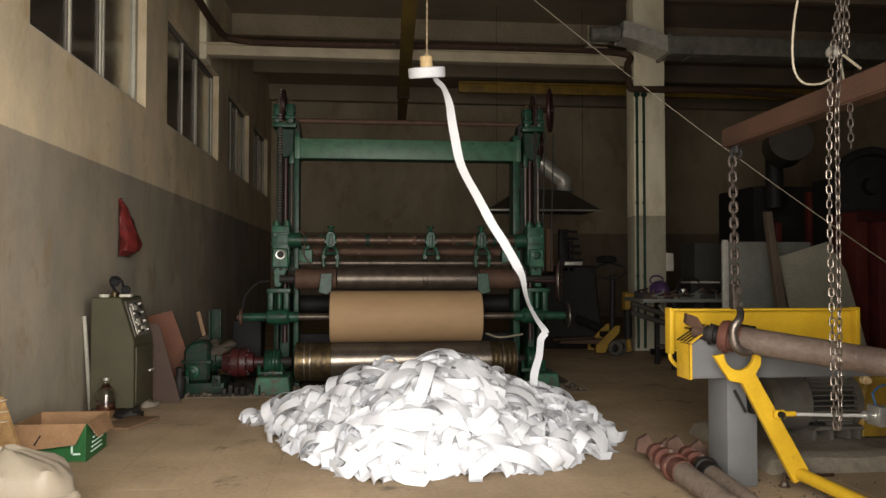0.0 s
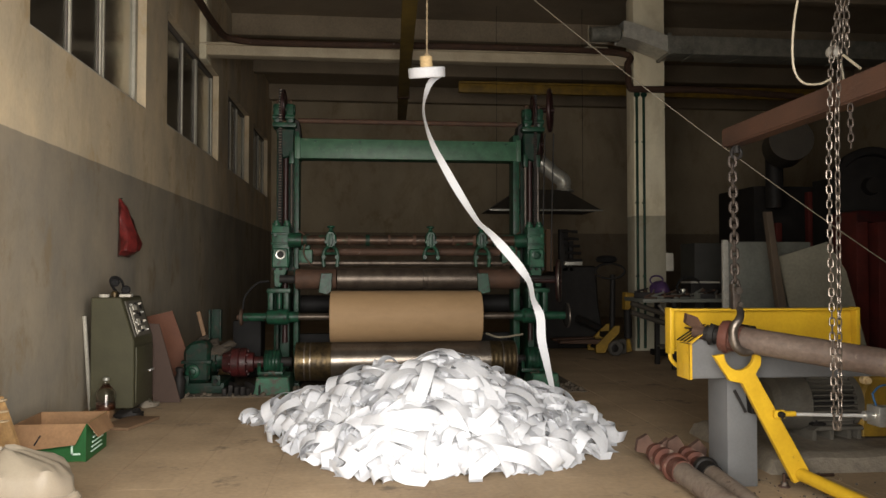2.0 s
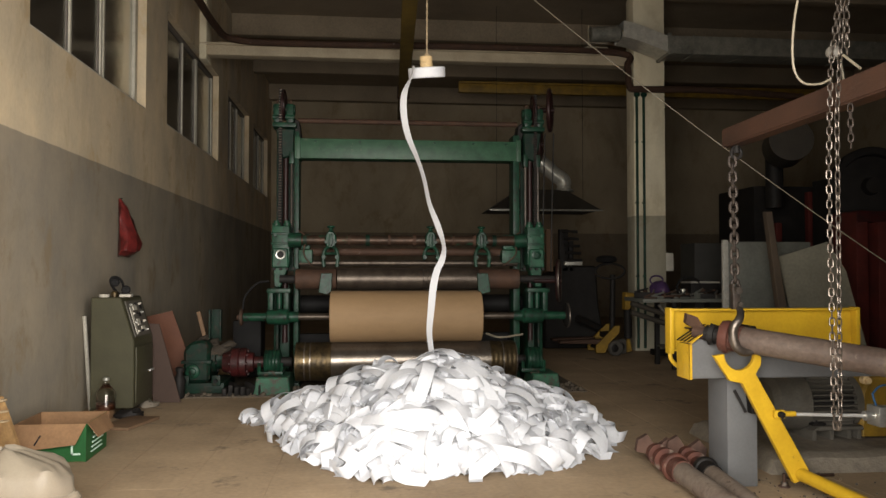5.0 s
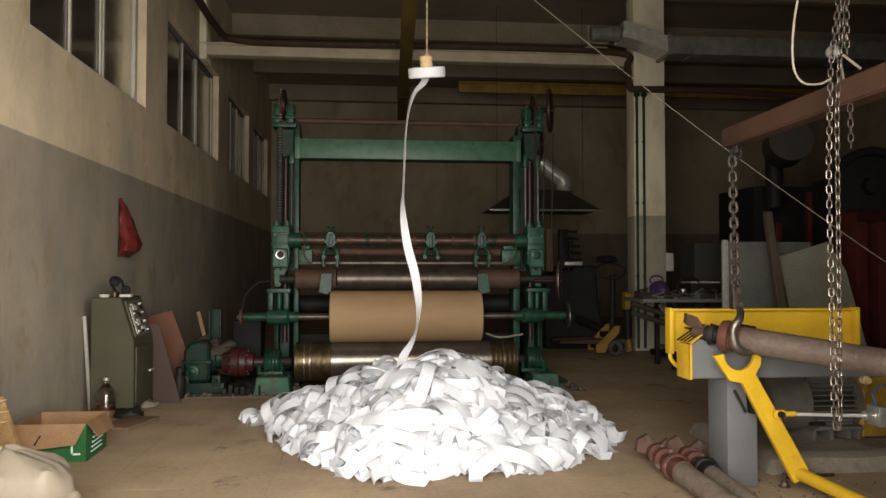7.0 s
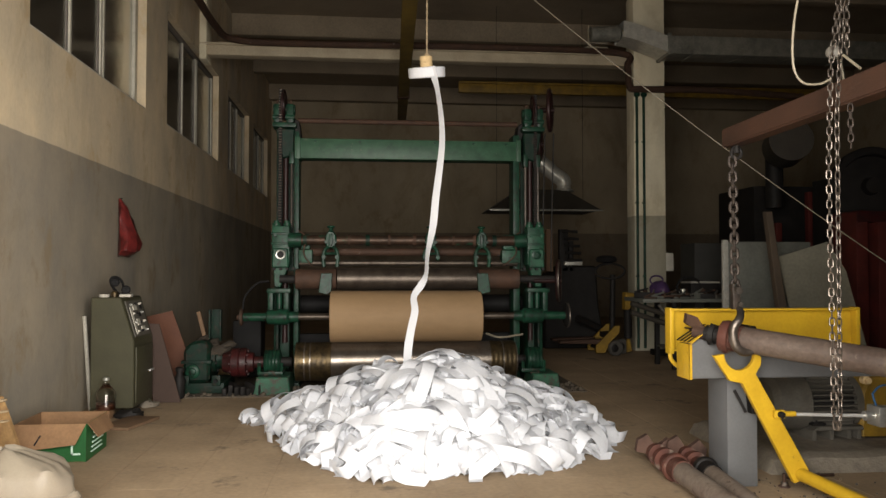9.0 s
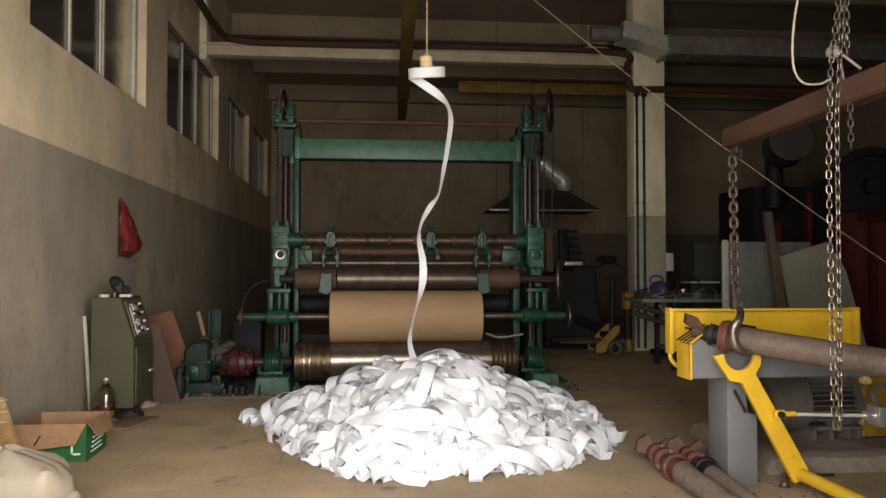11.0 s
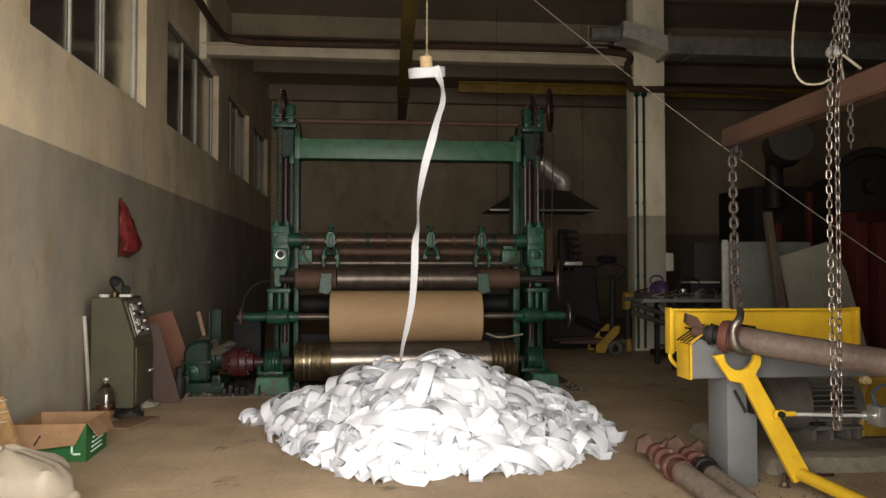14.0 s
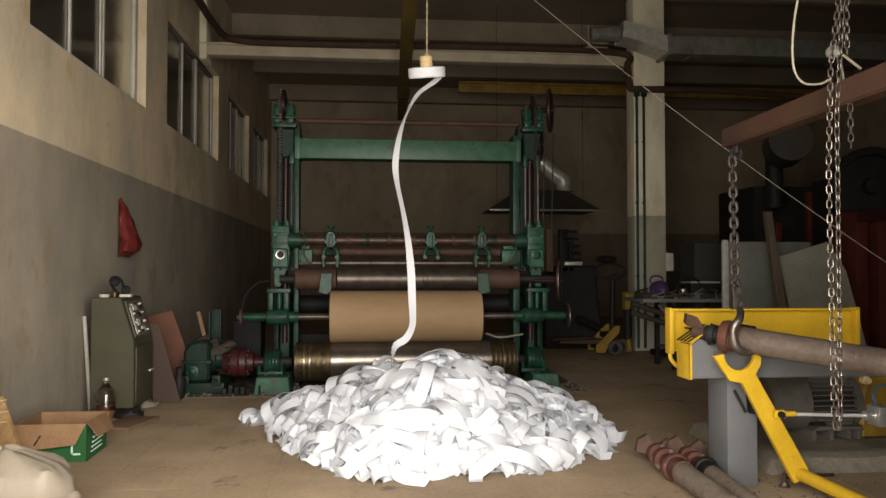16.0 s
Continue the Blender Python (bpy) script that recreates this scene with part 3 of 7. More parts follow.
        pipe(bm, smooth_path([(xs[1], 8.39, 1.744), (xs[1] + s * 0.08, 8.36, 1.668), (xs[1] + s * 0.06, 8.36, 1.490), (xs[2], 8.37, 1.351)], 5), 0.008, 6)
        part("grease_pipe", bm, RUST, m)
        # fork bearing below, carrying the paper roll's shaft
        bm = B()
        lo, hi = sorted((xs[0] - s * 0.015, xs[0] + s * 0.215))
        for q in (0.0, 0.72):
            box(bm, lo + (hi - lo) * q, lo + (hi - lo) * (q + 0.24), 8.3, 8.46, 0.850, 1.100, 0.012)
        box(bm, lo - 0.01, hi + 0.01, 8.29, 8.47, 1.062, 1.112, 0.01)
        rod(bm, ((lo + hi) / 2, 8.38, 0.800), ((lo + hi) / 2, 8.38, 1.081), 0.03)
        part("fork_bearing", bm, GREEN, m)
    # knife shaft with collars, second bar, pressing roller
    bm = B()
    za = 1.639
    rod(bm, (-0.752, 8.4, za), (1.665, 8.4, za), 0.057, seg=20)
    part("knife_shaft", bm, shader("greased_shaft", (0.058, 0.033, 0.021), (0.022, 0.018, 0.013), 0.8, 7, 0.45, 0.5, 0.2, 40, worn=(0.03, 0.08, 0.045), worn_at=0.6), m, "rusty knife shaft with green grease")
    for u in (520, 918):
        bm = B()
        x = 0.424 + (u - 720) * 8.4 / 1340
        rod(bm, (x - 0.04, 8.4, za), (x + 0.1, 8.4, za), 0.08, seg=20)
        part("shaft_collar", bm, GREEN, m)
    for k, u in enumerate((587, 762, 853)):
        x = 0.421 + (u - 720) * 8.35 / 1340
        bm = B()
        prism(bm, [(x - 0.045, 1.55), (x - 0.062, 1.62), (x - 0.055, 1.69), (x - 0.03, 1.735), (x + 0.03, 1.735), (x + 0.055, 1.69), (x + 0.062, 1.62), (x + 0.045, 1.55)], 8.28, 8.46, 0.012)
        lathe(bm, (x, 8.34, 1.73), (0, 0, 1), [(0, 0.03), (0.02, 0.022), (0.035, 0.02), (0.045, 0.042), (0.058, 0.045), (0.066, 0.03)], 12)
        box(bm, x - 0.02, x + 0.02, 8.255, 8.285, 1.57, 1.70, 0.008)
        for q in (-1, 1):
            low = 1.345 if k != 1 else 1.42
            pipe(bm, smooth_path([(x + q * 0.02, 8.30, 1.57), (x + q * 0.058, 8.28, 1.53), (x + q * 0.078, 8.27, 1.46), (x + q * 0.07, 8.26, low)], 5), 0.02, 8)
            rod(bm, (x + q * 0.07, 8.225, 1.45), (x + q * 0.07, 8.27, 1.45), 0.022, seg=8)
            rod(bm, (x + q * 0.05, 8.25, 1.615), (x + q * 0.05, 8.28, 1.615), 0.016, seg=6)
        rod(bm, (x - 0.06, 8.29, 1.49), (x + 0.06, 8.29, 1.49), 0.014, seg=8)
        part("knife_holder", bm, GREEN, m, "green clamp holding a round slitting knife")
    bm = B()
    rod(bm, (-0.760, 8.5, 1.389), (1.684, 8.5, 1.389), 0.035, seg=18)
    part("spreader_bar", bm, STEEL, m, "dull steel spreader bar")
    bm = B()
    rod(bm, (-0.70, 8.56, 1.515), (1.64, 8.56, 1.515), 0.045, seg=20)
    part("rear_shaft", bm, RUST, m, "rusty brown rear shaft")
    bm = B()
    zr = 1.212
    xl, xr = -0.340, 1.221
    lathe(bm, (xl, 8.42, zr), (1, 0, 0), [(0, 0.115), (0.005, 0.121), (0.94, 0.121), (0.945, 0.112), (0.99, 0.112), (0.995, 0.121), (xr - xl - 0.005, 0.121), (xr - xl, 0.115)], 40)
    part("pressing_roller", bm, STEEL, m, "dark steel pressing roller with bright bands")
    for a, b in ((-0.793, xl), (xr, 1.690)):
        bm = B()
        lathe(bm, (a, 8.42, zr), (1, 0, 0), [(0, 0.1), (0.008, 0.113), (b - a - 0.012, 0.113), (b - a - 0.006, 0.1)], 32)
        part("roller_end", bm, RUST, m, "rusty red roller end")
    bm = B()
    rod(bm, (-0.963, 8.42, zr), (-0.793, 8.42, zr), 0.045)
    part("roller_journal", bm, DARK, m)
    bm = B()
    rod(bm, (1.683, 8.42, zr), (2.117, 8.42, zr), 0.04)
    part("roller_journal", bm, DARK, m)
    for u, q in ((578, -1), (857, 1)):
        x = 0.417 + (u - 720) * 8.25 / 1340
        bm = B()
        prism(bm, [(x - 0.07 * q, 1.275), (x + 0.05 * q, 1.275), (x + 0.075 * q, 1.073), (x - 0.01 * q, 1.048), (x - 0.06 * q, 1.079)], 8.24, 8.265, 0.004)
        part("edge_guide", bm, GREEN, m, "green sheet edge guide")
    # kraft paper roll on its shaft
    zk = 0.806
    xl, xr = -0.408, 1.229
    bm = B()
    lathe(bm, (xl, D, zk), (1, 0, 0), [(0, 0.05), (0.0, 0.27), (0.006, 0.279), (xr - xl - 0.006, 0.279), (xr - xl, 0.27), (xr - xl, 0.05)], 64)
    part("paper_roll", bm, KRAFT, m, "wide brown kraft paper roll")
    bm = B()
    rod(bm, (-0.799, D, zk), (1.674, D, zk), 0.036)
    part("roll_shaft", bm, STEEL, m, "bright steel roll shaft")
    for a, b, u in ((-1.348, -0.775, 0), (1.662, 2.200, 1)):
        bm = B()
        rod(bm, (a, D, zk), (b, D, zk), 0.045, seg=20)
        e = a if u == 0 else b
        s = 1 if u == 0 else -1
        lathe(bm, (e + s * 0.26, D, zk), (s, 0, 0), [(0, 0.05), (0.01, 0.075), (0.12, 0.085), (0.22, 0.085), (0.25, 0.06), (0.34, 0.055)], 20)
        part("shaft_chuck", bm, GREEN, m, "green shaft chuck")
        bm = B()
        lathe(bm, (e, D, zk), (-s, 0, 0), [(-0.02, 0.03), (-0.012, 0.085 if u == 0 else 0.115), (-0.004, 0.09 if u == 0 else 0.13), (0.014, 0.09 if u == 0 else 0.13), (0.02, 0.08 if u == 0 else 0.115), (0.02, 0.03), (0.05, 0.028)], 28)
        wheel = part("adjusting_wheel", bm, RUST if u == 0 else DARK, m, "worn red adjusting wheel" if u == 0 else "dark adjusting wheel with bright rim")
        bm = B()
        rr = 0.088 if u == 0 else 0.128
        pipe(bm, [(e - s * 0.012, D + rr * math.cos(w), zk + rr * math.sin(w)) for w in (2 * math.pi * k / 28 for k in range(28))], 0.007 if u == 0 else 0.010, 8, True)
        part("rim", bm, CHAIN, wheel, "bright worn rim")
    # bottom drive roller and its bearings
    zb = 0.331
    xl, xr = -0.777, 1.614
    L = xr - xl
    bm = B()
    lathe(bm, (xl, 8.25, zb), (1, 0, 0), [(0, 0.15), (0.01, 0.195), (0.10, 0.2), (0.101, 0.206), (0.115, 0.206), (0.117, 0.2), (0.16, 0.2), (0.162, 0.206), (0.175, 0.206), (0.177, 0.202), (L - 0.17, 0.202), (L - 0.168, 0.206), (L - 0.155, 0.206), (L - 0.15, 0.2), (L - 0.1, 0.2), (L - 0.01, 0.195), (L, 0.15)], 64)
    roller = part("drive_roller", bm, ROLLER, m, "polished steel drive roller with brassy end bands")
    for e0, e1 in ((0.012, 0.40), (L - 0.3, L - 0.012)):
        bm = B()
        prof, q = [], e0
        while q < e1:
            prof += [(q, 0.2045), (q + 0.022, 0.2065), (q + 0.026, 0.2045)]
            q += 0.05
        lathe(bm, (xl, 8.25, zb), (1, 0, 0), prof, 48)
        part("end_band", bm, BRASSY, roller, "brassy grooved end band")
    for k, (u, s) in enumerate(((487, -1), (948, 1))):
        x = 0.415 + (u - 720) * 8.2 / 1340
        bm = B()
        rod(bm, (x - 0.12 - (0.3 if k == 0 else 0), 8.25, zb), (x + 0.2 if k == 0 else x + 0.1, 8.25, zb), 0.05, seg=20)
        if k:
            rod(bm, (x - 0.2, 8.25, zb), (x, 8.25, zb), 0.05, seg=20)
        part("journal", bm, DARK, m)
        bm = B()
        lathe(bm, (x - 0.09, 8.25, zb), (1, 0, 0), [(0, 0.08), (0.01, 0.115), (0.06, 0.125), (0.12, 0.125), (0.17, 0.115), (0.18, 0.08)], 24)
        box(bm, x - 0.15, x + 0.12, 8.14, 8.36, 0.2, zb - 0.09, 0.015)
        for q in range(5):
            lathe(bm, (x - 0.08 + q * 0.035, 8.25, zb), (1, 0, 0), [(0, 0.128), (0.012, 0.134), (0.018, 0.128)], 24)
        for q in (-0.13, 0.1):
            rod(bm, (x + q, 8.16, zb - 0.1), (x + q, 8.16, zb + 0.0), 0.02, seg=6)
        part("bearing_block", bm, GREEN, m, "dusty green ribbed bearing block")
        bm = B()
        bmesh.ops.create_icosphere(bm, subdivisions=3, radius=0.085, matrix=Matrix.Translation((x, 8.2, zb - 0.115)) @ Matrix.Diagonal((1, 0.8, 0.5, 1)))
        for v in bm.verts:
            v.co += Vector((1, 1, 1)) * 0.03 * noise.noise(v.co * 22)
        part("dust_cake", bm, DIRT, m, "caked grey dust")
        bm = B()
        a, b = (-1.188, -0.805) if k == 0 else (1.743, 2.068)
        prism(bm, [(a, 0.0), (b, 0.0), (b - 0.02, 0.195), (a + 0.03, 0.195)], 8.05, 8.5, 0.012)
        part("pedestal", bm, GREEN_PALE, m, "pale green pedestal foot")
    # back frame between the posts
    bm = B()
    box(bm, -0.818, 1.799, 9.15, 9.3, 0.35, 0.55, 0.01)
    rod(bm, (-1.017, 9.3, 0.9), (1.961, 9.3, 0.9), 0.11, seg=24)
    part("rear_roller", bm, BLACK, m)
    rnd = random.Random(3)
    for k in range(10):
        bm = B()
        x = -0.691 + 0.23 * k + rnd.uniform(-0.03, 0.03)
        w = rnd.uniform(0.02, 0.05)
        rod(bm, (x, 8.4, za), (x + w, 8.4, za), 0.066, seg=20)
        part("spacer_ring", bm, RUST if k % 3 else GREEN_OILY_SHADED, m)
    for x in (-0.994, 1.982):
        bm = B()
        box(bm, x - 0.09, x + 0.09, 8.9, 9.4, 0, 1.15, 0.02)
        part("rear_stand", bm, GREEN, m)
    # hanging hose loop and grease pipe
    bm = B()
    pipe(bm, smooth_path([(-1.091, 8.5, 1.188), (-1.219, 8.5, 1.163), (-1.346, 8.5, 1.021), (-1.363, 8.45, 0.878)], 6), 0.012, 8)
    part("hose", bm, BLACK, m)
    bm = B()
    pipe(bm, smooth_path([(1.341, 8.6, 0.589), (1.487, 8.5, 0.551), (1.767, 8.6, 0.573)], 6), 0.012, 8)
    part("hose", bm, CABLE, m)
    # drive: coupling, gearbox
    bm = B()
    x0 = -1.530
    lathe(bm, (x0, 8.25, zb), (1, 0, 0), [(0, 0.06), (0.005, 0.10), (0.05, 0.11), (0.09, 0.13), (0.10, 0.15), (0.17, 0.155), (0.18, 0.145), (0.19, 0.155), (0.25, 0.15), (0.26, 0.11), (0.32, 0.10), (0.33, 0.06), (0.42, 0.06)], 28)
    part("coupling", bm, RED, m, "red flanged shaft coupling")
    for k in range(8):
        a = 2 * math.pi * k / 8
        bm = B()
        rod(bm, (x0 + 0.08, 8.25 + 0.12 * math.cos(a), zb + 0.12 * math.sin(a)), (x0 + 0.27, 8.25 + 0.12 * math.cos(a), zb + 0.12 * math.sin(a)), 0.018, seg=6)
        part("coupling_bolt", bm, RED, m)
    return m


machine()


def gearbox():
    t = thing("gearbox", (-1.72, 8.4, 0), "oily worm gearbox in shade-darkened green, caked with dust beside the machine", "gearbox")
    bm = B()
    prism(bm, [(-1.93, 0.13), (-1.66, 0.13), (-1.66, 0.535), (-1.72, 0.575), (-1.86, 0.55), (-1.93, 0.47)], 8.2, 8.7, 0.03)
    box(bm, -1.95, -1.64, 8.18, 8.72, 0.325, 0.36, 0.008)
    part("housing", bm, GREEN_OILY_SHADED, t)
    bm = B()
    box(bm, -1.97, -1.50, 8.15, 8.8, 0.02, 0.13, 0.015)
    part("foot_plate", bm, GREEN_OILY_SHADED, t)
    bm = B()
    lathe(bm, (-1.68, 8.42, 0.36), (1, 0, 0), [(0, 0.15), (0.06, 0.15), (0.07, 0.12), (0.13, 0.11), (0.14, 0.085), (0.2, 0.08)], 28)
    part("output_hub", bm, GREEN_OILY_SHADED, t)
    for k in range(6):
        a = 2 * math.pi * k / 6 + 0.3
        bm = B()
        rod(bm, (-1.63, 8.42 + 0.13 * math.cos(a), 0.36 + 0.13 * math.sin(a)), (-1.60, 8.42 + 0.13 * math.cos(a), 0.36 + 0.13 * math.sin(a)), 0.015, seg=6)
        part("bolt", bm, DARK, t)
    bm = B()
    lathe(bm, (-1.83, 8.2, 0.245), (0, -1, 0), [(0, 0.075), (0.02, 0.075), (0.03, 0.062), (0.032, 0.04), (0.045, 0.035), (0.05, 0.02)], 20)
    part("bearing_cap", bm, GREEN, t, "round green bearing cap")
    for x in (-1.90, -1.58):
        bm = B()
        box(bm, x - 0.045, x + 0.045, 8.13, 8.2, 0.10, 0.21, 0.008)
        lug = part("lug", bm, GREEN_OILY_SHADED, t)
        bm = B()
        rod(bm, (x, 8.10, 0.155), (x, 8.14, 0.155), 0.022, seg=6)
        part("bolt", bm, BLACK, lug)
    bm = B()
    box(bm, -1.735, -1.60, 8.56, 8.575, 0.535, 0.88, 0.004)
    box(bm, -1.735, -1.715, 8.49, 8.56, 0.535, 0.88, 0.004)
    box(bm, -1.62, -1.60, 8.49, 8.56, 0.535, 0.88, 0.004)
    part("upright_channel", bm, GREEN_OILY_SHADED, t, "green steel channel upright")
    bm = B()
    box(bm, -1.815, -1.775, 8.45, 8.5, 0.53, 0.865, 0.003, (0, -14, 0))
    part("leaning_lath", bm, WOOD, t, "brown wooden lath")
    rnd = random.Random(4)
    for x, z, r in ((-1.60, 0.45, 0.10), (-1.50, 0.50, 0.07), (-1.78, 0.55, 0.06), (-1.66, 0.52, 0.07)):
        bm = B()
        bmesh.ops.create_icosphere(bm, subdivisions=3, radius=r, matrix=Matrix.Translation((x, 8.4, z)) @ Matrix.Diagonal((1.1, 1.2, 0.55, 1)))
        for v in bm.verts:
            v.co += Vector((1, 1, 0.8)) * 0.05 * noise.noise(v.co * 13)
        part("dust_cake", bm, DIRT, t, "caked oily dust")


gearbox()


# ---- heap of paper tape ----
HX, HY, HZ = 0.59, 5.80, 0.54
SPREAD = ((0, 1.28), (30, 1.08), (70, 0.98), (110, 1.06), (138, 1.42), (150, 1.68), (162, 1.44), (180, 1.18), (208, 1.06), (235, 1.13), (250, 1.13), (266, 1.00), (292, 1.05), (330, 1.04), (360, 1.28))


def reach(ang):
    """How far the heap spreads from its middle in a direction."""
    return float(np.interp(math.degrees(ang) % 360, [a for a, r in SPREAD], [r for a, r in SPREAD]))


def mound(x, y):
    dx, dy = x - HX, y - HY
    a = math.atan2(dy, dx)
    q = math.hypot(dx, dy) / reach(a)
    return HZ * max(0.0, 1 - q ** (1.6 - 0.4 * max(0.0, math.cos(a)))) + (0.04 * noise.noise(Vector((x * 2.4, y * 2.4, 0))) if q < 0.97 else 0)


def heap():
    rnd = random.Random(7)
    heap_root = thing("paper_tape_heap", (HX, HY, 0), "big tangled heap of curled white paper tape on the floor", "paper heap")
    packed = ([], [])

    def link(name, verts, faces):
        me = bpy.data.meshes.new(name)
        me.from_pydata([(x - HX, y - HY, z) for x, y, z in verts], [], faces)
        me.materials.append(PAPER)
        me.shade_smooth()
        me.set_sharp_from_angle(angle=radians(40))
        ob = new(name, me)
        ob.parent = heap_root
        return ob

    def ribbon(c, out, way, radius, half, twist, width, n=15, shift=0.0, free=False):
        """A length of tape that bends in an arch over the heap: a strip rolled about its own width, with a twist along it."""
        way = (way - out * way.dot(out)).normalized()
        t = Matrix.Rotation(half, 3, way.cross(out)) @ way
        u = way.cross(out).normalized()
        step = 2 * radius * half / (n - 1)
        p = Vector((0, 0, 0))
        line = []
        wob = rnd.uniform(0.0, 0.5)
        for i in range(n):
            s = i / (n - 1) - 0.5
            line.append((p.copy(), t.copy(), u.copy()))
            p = p + t * step
            bend = Matrix.Rotation(-2 * half / (n - 1) * (1 + wob * math.sin(9 * s + shift)), 3, u)
            t = bend @ t
            roll = Matrix.Rotation(twist / (n - 1), 3, t)
            u = (roll @ u)
            u = (u - t * u.dot(t)).normalized()
        mid = (line[0][0] + line[-1][0]) / 2
        verts, faces = ([], []) if free else packed
        base = len(verts)
        for q, tt, uu in line:
            nn = tt.cross(uu).normalized() * 0.0006
            a, b = c + q - mid - uu * width / 2, c + q - mid + uu * width / 2
            up = max(0.0, 0.004 - min(a.z, b.z))
            a.z += up
            b.z += up
            verts.extend((tuple(a - nn), tuple(b - nn), tuple(b + nn), tuple(a + nn)))
        for i in range(n - 1):
            j = base + 4 * i
            for k in range(4):
                faces.append((j + k, j + (k + 1) % 4, j + 4 + (k + 1) % 4, j + 4 + k))
        if free:
            link("tape_loop", verts, faces)

    def at(a, q):
        return HX + reach(a) * q * math.cos(a), HY + reach(a) * q * math.sin(a)

    def normal(x, y, e=0.09):
        return Vector((mound(x - e, y) - mound(x + e, y), mound(x, y - e) - mound(x, y + e), 2 * e)).normalized()

    def lay(x, y, lift, radius, half, lean, twist, width=0.088, free=False):
        nrm = normal(x, y)
        az = rnd.uniform(0, 2 * math.pi)
        way = Vector((math.cos(az), math.sin(az), 0))
        way = (way - nrm * way.dot(nrm)).normalized()
        out = Matrix.Rotation(lean, 3, way) @ nrm
        c = Vector((x, y, mound(x, y) + lift))
        ribbon(c, out, way, radius, half, twist, width, 11 + int(half * 5), rnd.uniform(0, 6), free)

    # packed lengths that fill the body
    for k in range(620):
        a, q = rnd.uniform(0, 2 * math.pi), math.sqrt(rnd.uniform(0.0, 0.93))
        x, y = at(a, q)
        lay(x, y, rnd.uniform(-0.03, 0.01), rnd.uniform(0.2, 0.6), rnd.uniform(0.3, 0.7), rnd.gauss(0, 0.3), rnd.gauss(0, 0.6))
    # arched bands lying over one another
    for k in range(520):
        a, q = rnd.uniform(0, 2 * math.pi), math.sqrt(rnd.uniform(0.0, 0.92))
        x, y = at(a, q)
        half = rnd.uniform(0.5, 1.25)
        lay(x, y, rnd.uniform(-0.005, 0.03), rnd.uniform(0.13, 0.28), half, rnd.gauss(0, 0.45), rnd.gauss(0, 0.8), 0.094)
    # loops and folds
    for k in range(210):
        a, q = rnd.uniform(0, 2 * math.pi), math.sqrt(rnd.uniform(0.02, 0.97))
        x, y = at(a, q)
        lay(x, y, rnd.uniform(0.005, 0.035), rnd.uniform(0.055, 0.11), rnd.uniform(1.3, 2.7), rnd.choice((rnd.gauss(0, 0.4), rnd.uniform(0.9, 1.6))), rnd.gauss(0, 1.0))
    # long bands that fell last
    for k in range(210):
        a, q = rnd.uniform(0, 2 * math.pi), math.sqrt(rnd.uniform(0.0, 0.80))
        x, y = at(a, q)
        lay(x, y, rnd.uniform(0.0, 0.03), rnd.uniform(0.3, 0.7), rnd.uniform(0.3, 0.55), rnd.gauss(0, 0.25), rnd.gauss(0, 0.7), 0.092, free=k % 3 > 0)
    # the rim: loops that have rolled out on the floor
    for k in range(96):
        a, q = 2 * math.pi * k / 96 + rnd.uniform(-0.05, 0.05), rnd.uniform(0.90, 1.0)
        x, y = at(a, q)
        lay(x, y, 0.02, rnd.uniform(0.06, 0.14), rnd.uniform(0.8, 2.2), rnd.choice((rnd.gauss(0, 0.3), rnd.uniform(1.0, 1.5))), rnd.gauss(0, 0.7), 0.094, True)
    # loose runs that slid out to both sides
    for (x0, y0), (x1, y1), n in (((-0.42, 6.28), (-1.04, 6.67), 26), ((1.68, 5.70), (1.90, 5.82), 6), ((1.42, 5.10), (1.60, 5.24), 4), ((-0.30, 5.38), (-0.38, 5.24), 3), ((0.0, 4.8), (0.12, 4.70), 3)):
        for k in range(n):
            s = k / (n - 1)
            lay(x0 + (x1 - x0) * s + rnd.uniform(-0.04, 0.04), y0 + (y1 - y0) * s + rnd.uniform(-0.05, 0.05), 0.015, rnd.uniform(0.06, 0.11), rnd.uniform(0.9, 2.0), rnd.choice((rnd.gauss(0, 0.3), 1.3)), rnd.gauss(0, 0.6), free=True)
    # packed inside of the heap
    verts, faces = packed
    n, base = 44, len(verts)
    for j in range(n + 1):
        for i in range(n + 1):
            x, y = HX + 1.7 * (2 * i / n - 1), HY + 1.7 * (2 * j / n - 1)
            verts.append((x, y, mound(x, y) - 0.07))
    for j in range(n):
        for i in range(n):
            a = base + j * (n + 1) + i
            if max(verts[q][2] for q in (a, a + 1, a + n + 2, a + n + 1)) > 0.0:
                faces.append((a, a + 1, a + n + 2, a + n + 1))
    link("packed_tape", verts, faces)["kind"] = "stuff"


heap()


# ---- spool on its rope and the tape that runs up to it ----
SX, SY, SZ = 0.457, 5.95, 2.873
SR = 0.146
SPOOL_TILT = pose(0, 0, 0, 13, -4.5, 0)


